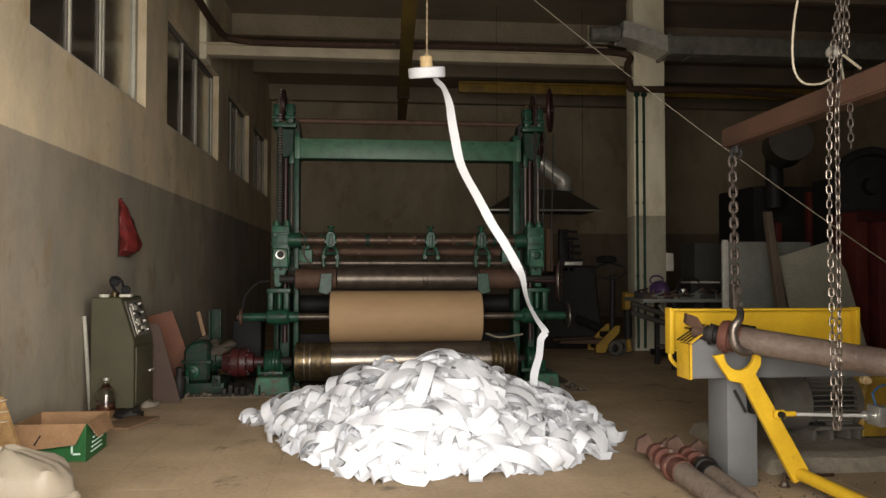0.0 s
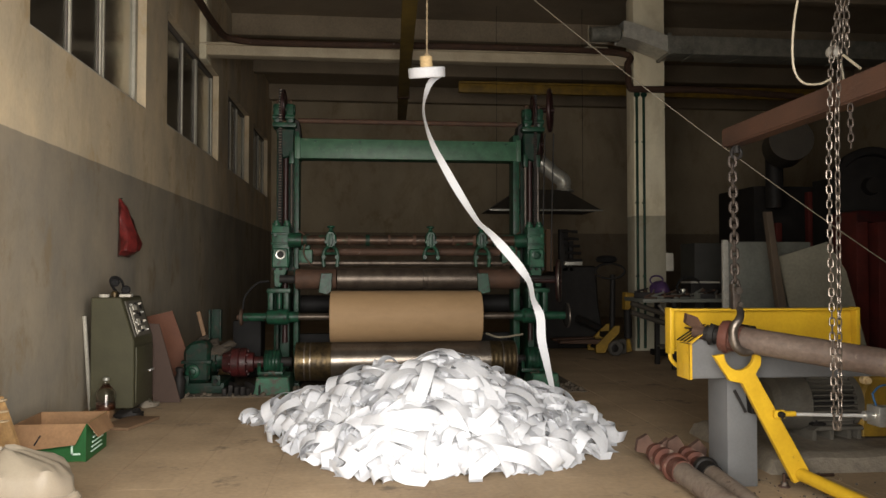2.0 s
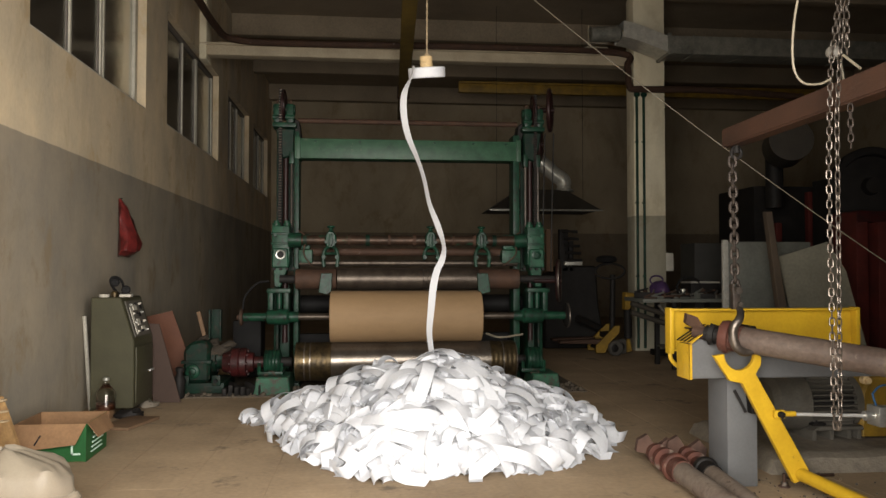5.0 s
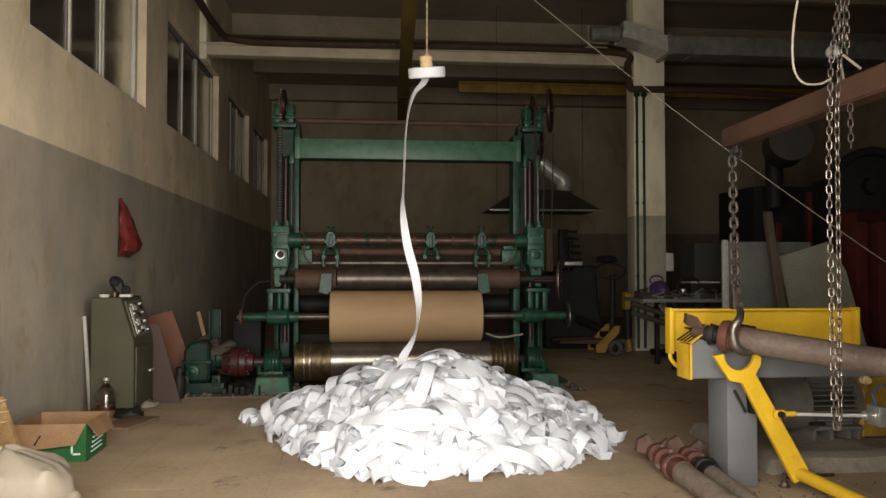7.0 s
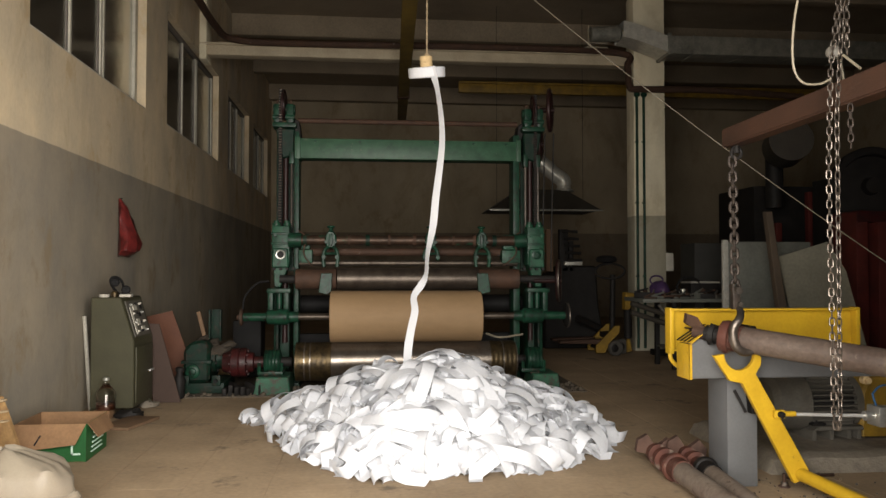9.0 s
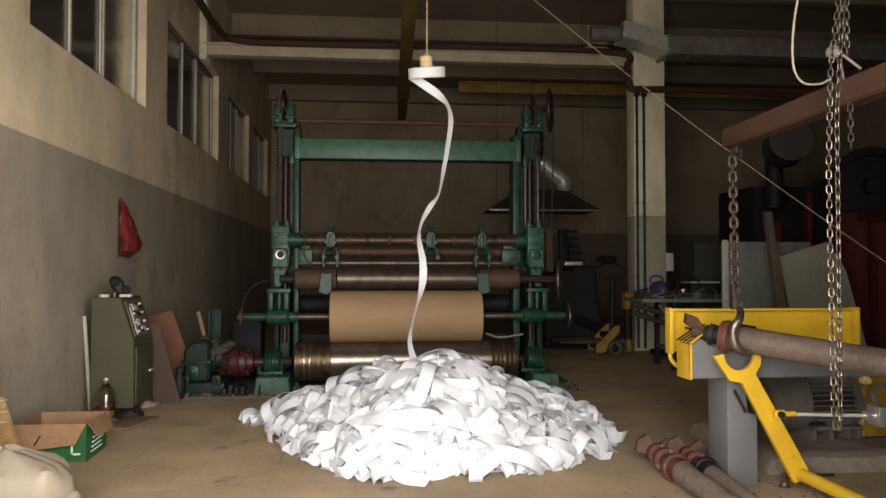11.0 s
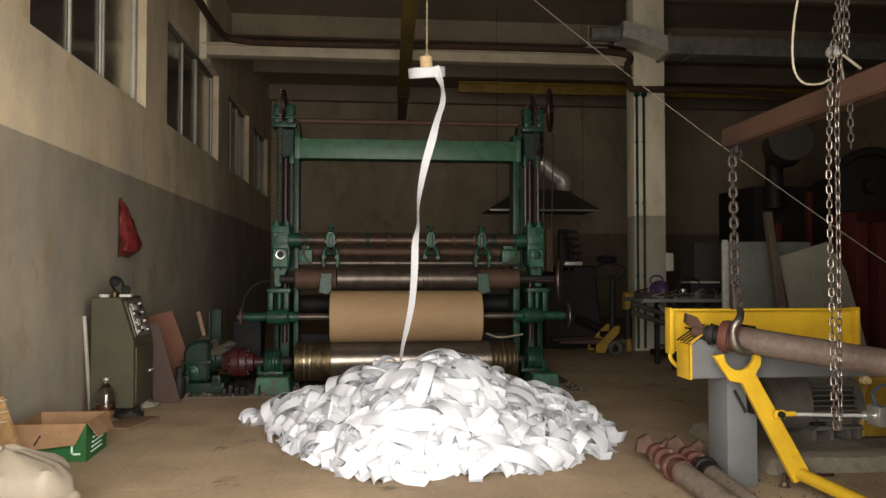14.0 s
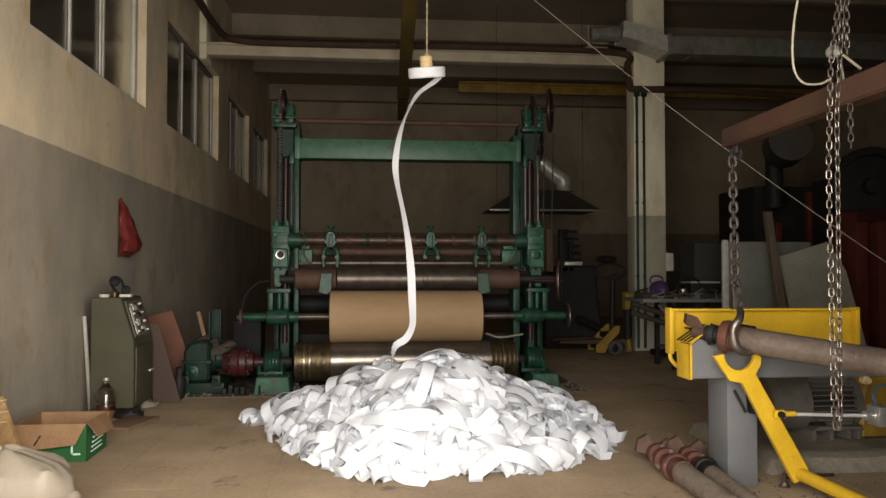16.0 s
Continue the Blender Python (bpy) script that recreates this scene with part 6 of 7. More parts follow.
hoist()
bm = B()
wa, wb = Vector((1.557, 7.0, 3.875)), Vector((4.352, 6.0, 1.372))
wd = wb - wa
sag = [wa.lerp(wb, k / 24) - Vector((0, 0, 0.22 * (k / 24) * (1 - k / 24))) for k in range(25)]
d0, d1 = (sag[0] - sag[1]).normalized(), (sag[-1] - sag[-2]).normalized()
pipe(bm, [sag[0] + d0 * ((ZC - sag[0].z) / d0.z)] + sag + [sag[-1] + d1 * (-sag[-1].z / d1.z)], 0.0045, 6)
solid("stay_wire", bm, CABLE, "taut pale stay wire crossing the hall", "wire")


# ---- along the window wall ----
def cabinet():
    x0, x1, y0, y1 = -2.49, -2.11, 7.12, 7.72
    t = thing("control_cabinet", ((x0 + x1) / 2, 7.4, 0), "olive-green steel control cabinet with a sloping dial panel", "cabinet")
    zt = 1.06
    zs = 0.656
    bm = B()
    prism(bm, [(x0, 0.06), (x1, 0.06), (x1, zs), (x1 - 0.12, zt), (x0, zt)], y0, y1, 0.008)
    part("body", bm, OLIVE, t)
    for a, b in ((x0, x0 + 0.06), (x1 - 0.06, x1)):
        for c in (y0, y1 - 0.06):
            bm = B()
            box(bm, a, b, c, c + 0.06, 0, 0.058)
            part("foot", bm, OLIVE, t)
    bm = B()
    box(bm, x1 + 0.002, x1 + 0.014, y0 + 0.04, y1 - 0.04, 0.1, zs - 0.05, 0.004)
    d = part("door", bm, OLIVE, t)
    for z in (0.2, zs - 0.15):
        bm = B()
        rod(bm, (x1 + 0.01, y0 + 0.035, z), (x1 + 0.01, y0 + 0.035, z + 0.08), 0.009, seg=8)
        part("hinge", bm, OLIVE, d)
    bm = B()
    box(bm, x1 + 0.015, x1 + 0.035, y1 - 0.18, y1 - 0.06, 0.351 - 0.008, 0.351 + 0.008, 0.003)
    part("handle", bm, CHROME, d, "bright bar handle")
    n = Vector((zt - zs, 0, 0.12)).normalized()
    mid = Vector((x1 - 0.06, 7.42, (zt + zs) / 2))
    al = Vector((-0.12, 0, zt - zs)).normalized()
    bm = B()
    m = Matrix((al, Vector((0, 1, 0)), n)).transposed().to_4x4()
    m.translation = mid + n * 0.004
    bmesh.ops.create_cube(bm, size=1, matrix=m @ Matrix.Diagonal((0.34, 0.46, 0.008, 1)))
    p = part("dial_panel", bm, MOTOR, t, "grey control panel")
    bm = B()
    ms = m.copy()
    ms.translation = mid + n * 0.010 + Vector((0, -0.15, 0)) - al * 0.02
    bmesh.ops.create_cube(bm, size=1, matrix=ms @ Matrix.Diagonal((0.26, 0.05, 0.006, 1)))
    part("label_strip", bm, WHITE_PLASTIC, p, "white label strip")
    for i, j, a, b, mt in ((0, 0, 0.05, 0.10, WHITE_PLASTIC), (1, 1, 0.04, 0.06, BLACK), (2, 0, 0.06, 0.07, WHITE_PLASTIC), (3, 1, 0.05, 0.09, WHITE_PLASTIC), (0, 2, 0.04, 0.05, BLACK)):
        bm = B()
        mb = m.copy()
        mb.translation = mid + al * (0.10 - 0.07 * i) + Vector((0, -0.04 + 0.09 * j, 0)) + n * 0.012
        bmesh.ops.create_cube(bm, size=1, matrix=mb @ Matrix.Diagonal((a, b, 0.012, 1)))
        part("switch_plate", bm, mt, p)
    for i in range(4):
        for j in range(3):
            bm = B()
            c = mid + al * (0.13 - 0.085 * i) + Vector((0, -0.13 + 0.13 * j, 0)) + n * 0.008
            lathe(bm, tuple(c), tuple(n), [(0, 0.013), (0.012, 0.013), (0.016, 0.009), (0.024, 0.007)], 12)
            part("knob", bm, (ALU, BLACK, WHITE_PLASTIC, BLACK)[(i * 2 + j) % 4], p)
    # things left on its top
    bm = B()
    lathe(bm, (-2.40, 7.2, zt), (0, 0, 1), [(0, 0.04), (0.01, 0.044), (0.028, 0.046), (0.028, 0.03)], 16)
    solid("cup", bm, WHITE_PLASTIC, "small white plastic cup on the cabinet", "cup", (-2.40, 7.2, zt))
    bm = B()
    lathe(bm, (-2.31, 7.2, zt), (0, 0, 1), [(0, 0.028), (0.035, 0.032), (0.05, 0.026), (0.06, 0.01)], 16)
    solid("oil_can", bm, BRASSY, "small brass-yellow oil can on the cabinet", "oil can", (-2.31, 7.2, zt))
    bm = B()
    box(bm, -2.26, -2.16, 7.17, 7.25, zt + 0.002, zt + 0.028, 0.006)
    solid("plastic_box", bm, WHITE_PLASTIC, "small pale plastic box on the cabinet", "box", (-2.21, 7.2, zt))
    h = thing("headset", (-2.3, 7.35, zt), "tangled black ear-muff headset on the cabinet", "headset")
    bm = B()
    pipe(bm, [(-2.33 + 0.05 * math.cos(a) - 0.03 * math.sin(a), 7.35 + 0.03 * math.sin(2 * a), zt + 0.10 + 0.085 * math.sin(a)) for a in (2 * math.pi * k / 22 for k in range(22))], 0.012, 8, True)
    part("band", bm, BLACK, h)
    for q in (-2.25, -2.35):
        bm = B()
        lathe(bm, (q, 7.33, zt + (0.06 if q > -2.3 else 0.13)), (0.3, -1, 0.2), [(0, 0.02), (0.01, 0.04), (0.03, 0.042), (0.04, 0.03), (0.04, 0.02), (0.02, 0.018)], 18)
        part("ear_cup", bm, BLACK, h)


cabinet()


def left_clutter():
    # carrier bag on a nail
    bm = B()
    y0 = 8.35
    seg, ring = 22, []
    prof = [(0.0, 0.015, 0.02), (0.10, 0.035, 0.05), (0.22, 0.06, 0.09), (0.36, 0.085, 0.125), (0.48, 0.10, 0.145), (0.56, 0.095, 0.14), (0.61, 0.05, 0.10)]
    zt = 2.070
    for h, rx, ry in prof:
        ring.append([bm.verts.new((XW + 0.012 + rx + rx * math.cos(a) * (1 + 0.16 * math.sin(5 * a + h * 9)), y0 + 0.05 * h + 1.2 * ry * math.sin(a) * (1 + 0.14 * math.sin(4 * a + h * 13)), zt - h + 0.02 * math.sin(3 * a) * h)) for a in (2 * math.pi * k / seg for k in range(seg))])
    for a, b in zip(ring, ring[1:]):
        for i in range(seg):
            bm.faces.new((a[i], a[(i + 1) % seg], b[(i + 1) % seg], b[i]))
    bm.faces.new(ring[-1])
    bm.faces.new(ring[0][::-1])
    for v in bm.verts:
        v.co.y += 0.04 * noise.noise(v.co * 9)
        v.co.x = max(XW + 0.006, v.co.x + 0.03 * noise.noise(v.co * 12))
    bg = thing("carrier_bag", (XW + 0.1, y0, zt - 0.6), "crumpled red plastic bag hanging on the wall", "bag")
    part("bag", bm, RED_PLASTIC, bg)
    bm = B()
    rod(bm, (XW - 0.01, y0, zt - 0.004), (XW + 0.04, y0, zt + 0.004), 0.006, seg=8)
    part("nail", bm, DARK, bg)
    # pale pole
    bm = B()
    rod(bm, (-2.59, 7.43, 0.0), (XW + 0.02, 7.36, 0.88), 0.019, seg=12)
    solid("pole", bm, WHITE_PLASTIC, "pale plastic pole leaning against the wall", "pole")
    # bottle on a little box
    bx, by = -2.309, 6.95
    bm = B()
    box(bm, bx - 0.09, bx + 0.06, by - 0.04, by + 0.1, 0.002, 0.075, 0.004)
    solid("small_carton", bm, CARD, "small orange-brown carton on the floor", "carton")
    bo = thing("bottle", (bx + 0.01, by + 0.02, 0.077), "large clear plastic bottle with a dark rest inside", "bottle")
    bm = B()
    lathe(bm, (bx + 0.01, by + 0.02, 0.077), (0, 0, 1), [(0, 0.07), (0.01, 0.082), (0.06, 0.082), (0.07, 0.077), (0.13, 0.084), (0.175, 0.068), (0.22, 0.030), (0.24, 0.024), (0.26, 0.024)], 24)
    part("shell", bm, BOTTLE, bo)
    bm = B()
    lathe(bm, (bx + 0.01, by + 0.02, 0.08), (0, 0, 1), [(0, 0.066), (0.005, 0.076), (0.05, 0.076), (0.052, 0.02)], 20)
    part("liquid", bm, shader("brown_oil_rest", (0.10, 0.03, 0.012), None, 0.4, 8, 0.3), bo, "brown oil")
    bm = B()
    lathe(bm, (bx + 0.01, by + 0.02, 0.338), (0, 0, 1), [(0, 0.027), (0.02, 0.027), (0.024, 0.02)], 16)
    part("cap", bm, ALU, bo)
    # plank on the floor
    bm = B()
    box(bm, -2.018 - 0.14, -2.018 + 0.14, 6.45, 6.95, 0.0, 0.025, 0.004, (0, 0, -14))
    solid("floor_plank", bm, WOOD, "flat piece of worn chipboard on the floor", "plank")
    # crumpled oily rags
    for x, y, s, mt, nm, lb in ((-2.123, 7.037, 0.12, DARK, "oily_rag", "crumpled oily black rag on the floor"), (-2.083, 7.543, 0.09, RUBBLE, "grey_rag", "crumpled grey rag on the floor")):
        bm = B()
        bmesh.ops.create_icosphere(bm, subdivisions=3, radius=s, matrix=Matrix.Translation((x, y, 0.03)))
        for v in bm.verts:
            k = noise.noise(v.co * 16)
            v.co.x += 0.05 * k
            v.co.z = max(0.003, 0.02 + (v.co.z - 0.03) * 0.45 + 0.03 * k)
        solid(nm, bm, mt, lb, "rag")
    # boards leaning on the wall
    bm = B()
    prism(bm, [(-2.24, 0.79), (-2.056, 0.775), (-1.842, 0.003), (-2.10, 0.003)], 7.745, 7.757)
    solid("leaning_board", bm, BOARD, "dull brown hardboard sheet leaning against the wall", "board")
    bm = B()
    prism(bm, [(-2.416, 0.80), (-2.12, 0.87), (-1.85, 0.10), (-1.95, 0.003), (-2.202, 0.003)], 8.5, 8.514)
    solid("leaning_board", bm, shader("red_brown_board", (0.115, 0.044, 0.023), (0.075, 0.031, 0.018), 0.6, 3, 0.55), "red-brown painted board leaning behind another board", "board")
    # dark bottle-shaped oil can
    x, y = -1.931, 8.0
    bm = B()
    lathe(bm, (x, y, 0.0), (0.06, 0, 1), [(0, 0.055), (0.02, 0.062), (0.2, 0.06), (0.24, 0.035), (0.27, 0.03), (0.275, 0.045), (0.31, 0.045), (0.32, 0.03)], 18)
    solid("oil_bottle", bm, DARK, "dark grimy oil bottle on the floor", "bottle", (x, y, 0))
    # opened carton
    c = thing("carton", (-2.071, 5.472, 0), "open cardboard carton with green printed sides", "carton")
    O = Vector((-1.911, 5.409, 0))
    e1 = Vector((-0.47, 0.01, 0))
    e2 = Vector((-0.02, 0.47, 0))
    h = 0.258

    def panel(nm, a, b, c2, d, mt, lab=""):
        bm = B()
        n = (Vector(b) - Vector(a)).cross(Vector(d) - Vector(a)).normalized() * 0.004
        f = [bm.verts.new(Vector(v)) for v in (a, b, c2, d)]
        k = [bm.verts.new(Vector(v) + n) for v in (a, b, c2, d)]
        bm.faces.new(f)
        bm.faces.new(k[::-1])
        for i in range(4):
            bm.faces.new((f[i], k[i], k[(i + 1) % 4], f[(i + 1) % 4]))
        return part(nm, bm, mt, c, lab)
    H = Vector((0, 0, h))
    b0 = Vector((0, 0, 0.004))
    panel("base", O + b0, O + e1 + b0, O + e1 + e2 + b0, O + e2 + b0, CARD)
    panel("side", O, O + e1, O + e1 + H, O + H, CARD_GREEN, "green printed side")
    right = panel("side", O + e2, O, O + H, O + e2 + H, CARD_GREEN, "green printed side")
    panel("side", O + e1 + e2, O + e2, O + e2 + H, O + e1 + e2 + H, CARD)
    panel("side", O + e1, O + e1 + e2, O + e1 + e2 + H, O + e1 + H, CARD)
    out = out_front = Vector((0, -0.08, -0.15))
    panel("flap", O + H + e1 * 0.0, O + e1 + H, O + e1 * 0.95 + H + out * 1.12, O + e1 * 0.10 + H + out * 0.85, CARD, "bare cardboard flap folded out")
    out = Vector((0.07, -0.02, -0.10))
    panel("flap", O + e2 * 0.95 + H, O + H + e2 * 0.05, O + H + e2 * 0.12 + out, O + e2 * 0.88 + H + out, CARD, "torn cardboard flap")
    panel("flap", O + e1 + H, O + e1 + e2 + H, O + e1 + e2 * 0.9 + H + Vector((-0.05, 0, -0.12)), O + e1 + e2 * 0.08 + H + Vector((-0.04, 0, -0.12)), CARD)
    panel("flap", O + e1 + e2 + H, O + e2 + H, O + e2 * 1.0 + H + Vector((-0.03, 0.08, -0.12)), O + e1 + e2 + H + Vector((0.03, 0.08, -0.12)), CARD)
    bm = B()
    fa, fb = O + e1 * 0.60 + H + out_front * 0.45, O + e1 * 0.66 + H + out_front * 0.85
    rod(bm, fa + Vector((0, -0.006, 0.002)), fb + Vector((0, -0.006, 0.002)), 0.006, seg=4)
    part("cut", bm, BLACK, c, "dark hand-hole cut")
    for k in range(5):
        bm = B()
        z0 = 0.05 + 0.03 * k
        m = (O + e2 * (0.2 + 0.03 * k)) + Vector((0.007, 0, z0))
        q = m + e2 * (0.5 - 0.05 * (k % 2))
        rod(bm, m, q, 0.006, seg=4)
        part("print_bar", bm, PRINT, c)
    bm = B()
    m = O + e1 * 0.14 + Vector((0, -0.006, 0.05))
    box(bm, m.x - 0.03, m.x - 0.018, m.y - 0.002, m.y + 0.002, 0.05, 0.13)
    box(bm, m.x - 0.03, m.x + 0.03, m.y - 0.002, m.y + 0.002, 0.05, 0.062)
    part("print_bar", bm, PRINT, c)
    # sack: folded cloth body with a thick rolled mouth
    sx, sy = -1.751, 4.12
    st = thing("sack", (sx, sy, 0), "rumpled cream woven sack with a rolled-open mouth", "sack")

    def cloth(nm, rows, seed, fold):
        bm = B()
        rings = []
        n = 72
        for z, r, sq, cx in rows:
            ring = []
            for i in range(n):
                a = 2 * math.pi * i / n
                f = 0.6 * noise.noise(Vector((1.2 * math.cos(a), 1.2 * math.sin(a), z * 2 + seed)))
                crease = 1 - abs(noise.noise(Vector((3.5 * math.cos(a), 3.5 * math.sin(a), z * 2.5 + seed + 9)))) * 2.2
                rr = r * (1 + 0.16 * f + fold * crease)
                zz = z + (0.06 * noise.noise(Vector((1.5 * math.cos(a), 1.5 * math.sin(a), seed))) + 0.03 * crease * fold * 6) * min(1, z / 0.2)
                ring.append(bm.verts.new((sx + cx + rr * math.cos(a), sy + rr * sq * math.sin(a), max(0.002, zz))))
            rings.append(ring)
        for a, b in zip(rings, rings[1:]):
            for i in range(n):
                bm.faces.new((a[i], a[(i + 1) % n], b[(i + 1) % n], b[i]))
        for v in bm.verts:
            o = Vector((v.co.x - sx, v.co.y - sy, 0.25 * v.co.z)).normalized()
            p = v.co + Vector((seed, 0, 0))
            k = (1 - 2.4 * abs(noise.noise(p * 3.1))) * 0.036 + (1 - 2 * abs(noise.noise(p * 8 + Vector((3, 1, 2))))) * 0.009
            if v.co.z > 0.03:
                v.co += o * k + Vector((0, 0, 0.6 * k))
        bm.faces.new(rings[0][::-1])
        bm.faces.new(rings[-1])
        return part(nm, bm, SACK, st)
    cloth("body", [(0.0, 0.205, 0.9, 0.0), (0.06, 0.215, 0.9, 0.0), (0.12, 0.215, 0.9, 0.0), (0.18, 0.21, 0.9, 0.0), (0.23, 0.203, 0.88, 0.0), (0.265, 0.185, 0.86, 0.0), (0.285, 0.15, 0.84, -0.02), (0.305, 0.11, 0.82, -0.06), (0.335, 0.075, 0.8, -0.085), (0.345, 0.05, 0.8, -0.09), (0.348, 0.008, 0.8, -0.09)], 1.0, 0.012)
    cloth("turned_flap", [(0.03, 0.225, 0.9, 0.0), (0.08, 0.23, 0.9, 0.0), (0.12, 0.228, 0.9, 0.0), (0.15, 0.222, 0.88, 0.0), (0.155, 0.212, 0.88, 0.0), (0.13, 0.2, 0.88, 0.0)], 1.0, 0.012)
    # broom with straw head
    b = thing("broom", (-2.379, 5.1, 0.0), "straw broom standing upright against the carton", "broom")
    rnd = random.Random(5)
    bm = B()
    cx, cy = -2.321, 5.1
    for k in range(460):
        a, r = rnd.uniform(0, 6.28), math.sqrt(rnd.random())
        t0 = Vector((cx - 0.02 + 0.028 * r * math.cos(a), cy + 0.02 * r * math.sin(a), 0.5))
        t1 = Vector((cx + 0.02 + 0.13 * r * math.cos(a), cy + 0.06 * r * math.sin(a), 0.004 + 0.05 * rnd.random()))
        rod(bm, t1 + Vector((rnd.gauss(0, 0.012), 0, 0)), t0, 0.0028, 0.0026, 3)
    part("bristles", bm, STRAW, b)["kind"] = "stuff"
    for z in (0.47, 0.40, 0.34):
        bm = B()
        lathe(bm, (cx - 0.018 + (0.5 - z) * 0.05, cy, z), (0, 0, 1), [(0, 0.04), (0.004, 0.044 + (0.5 - z) * 0.12), (0.014, 0.044 + (0.5 - z) * 0.12), (0.018, 0.04)], 18)
        part("binding", bm, ROPE, b)
    bm = B()
    rod(bm, (cx - 0.02, cy, 0.45), (cx - 0.16, cy + 0.05, 1.35), 0.014, seg=10)
    part("handle", bm, WOOD, b)


left_clutter()


def rubble():
    rnd = random.Random(11)
    bm = B()
    for k in range(320):
        x = rnd.uniform(-1.95, -0.75) if k % 4 else rnd.uniform(1.9, 2.3)
        y = rnd.uniform(8.0, 8.55)
        s = rnd.uniform(0.008, 0.035) * (1.4 if rnd.random() < 0.1 else 1)
        m = Matrix.Translation((x, y, s * 0.4)) @ Euler((rnd.uniform(0, 6), rnd.uniform(0, 6), rnd.uniform(0, 6))).to_matrix().to_4x4() @ Matrix.Diagonal((s, s * rnd.uniform(0.5, 1), s * rnd.uniform(0.4, 0.8), 1))
        bmesh.ops.create_icosphere(bm, subdivisions=1, radius=1, matrix=m)
    solid("rubble", bm, GRIT, "loose concrete crumbs and grit round the machine", "rubble", kind="stuff")
    bm = B()
    box(bm, -2.0, 2.35, 8.0, 9.6, -0.02, 0.012, 0.01)
    solid("machine_bed", bm, GRIT, "low rough concrete machine bed on the floor", "machine bed", kind="structure")
    bm = B()
    for k in range(7):
        box(bm, -1.500 + 0.05 * k, -1.500 + 0.05 * k + 0.045, 8.02 + 0.01 * (k % 3), 8.2, 0.012, 0.09 + 0.04 * ((k * 7) % 4) / 3, 0.01, (6 * (k % 3), 4 * (k % 2), 9 * k))
    solid("scrap_iron", bm, DARK, "pile of oily scrap iron under the coupling", "scrap")
    bm = B()
    box(bm, -1.632, -1.296, 9.4, 9.8, 0.012, 0.697, 0.02)
    solid("switch_box", bm, BLACK, "dark steel switch box behind the coupling", "switch box")


rubble()


# ---- the back of the hall ----
def monorail():
    p, q = Vector((0.488, 9.2, 4.53)), Vector((0.686, 15.8, 4.53))
    d = (q - p).normalized()
    p = p - d * 3.0
    turn = Matrix.Translation(p) @ d.to_track_quat("Y", "Z").to_matrix().to_4x4()
    L = (q - p).length
    bm = B()
    box(bm, -0.09, 0.09, 0, L, -0.1, -0.08, 0.003)
    box(bm, -0.09, 0.09, 0, L, 0.08, 0.1, 0.003)
    box(bm, -0.008, 0.008, 0, L, -0.079, 0.079)
    bmesh.ops.transform(bm, matrix=turn, verts=bm.verts[:])
    mr = thing("monorail", tuple(p), "yellow-brown monorail beam hung under the ceiling, shade in its paint", "beam")
    part("beam", bm, YELLOW_SHADED, mr)
    for y in (7.0, 10.0, 14.95):
        c = p + d * ((y - p.y) / d.y)
        bm = B()
        rod(bm, (c.x, y, 4.632), (c.x, y, ZC - (0.43 if y > 14 else 0.003)), 0.02, seg=8)
        part("hanger", bm, DARK, mr)
    c = p + d * ((13.6 - p.y) / d.y)
    bm = B()
    box(bm, c.x - 0.11, c.x + 0.11, 13.55, 13.7, 4.42, 4.64, 0.01)
    part("splice_clamp", bm, RUST, mr)
    bm = B()
    box(bm, 1.976, XR - 0.3, 16.5, 16.62, 5.255, 5.470, 0.01)
    box(bm, 1.976, XR - 0.3, 16.44, 16.68, 5.445, 5.483 + 0.004, 0.004)
    solid("crane_girder", bm, YELLOW_DIM, "grimy yellow crane girder across the back", "girder", kind="structure")


monorail()


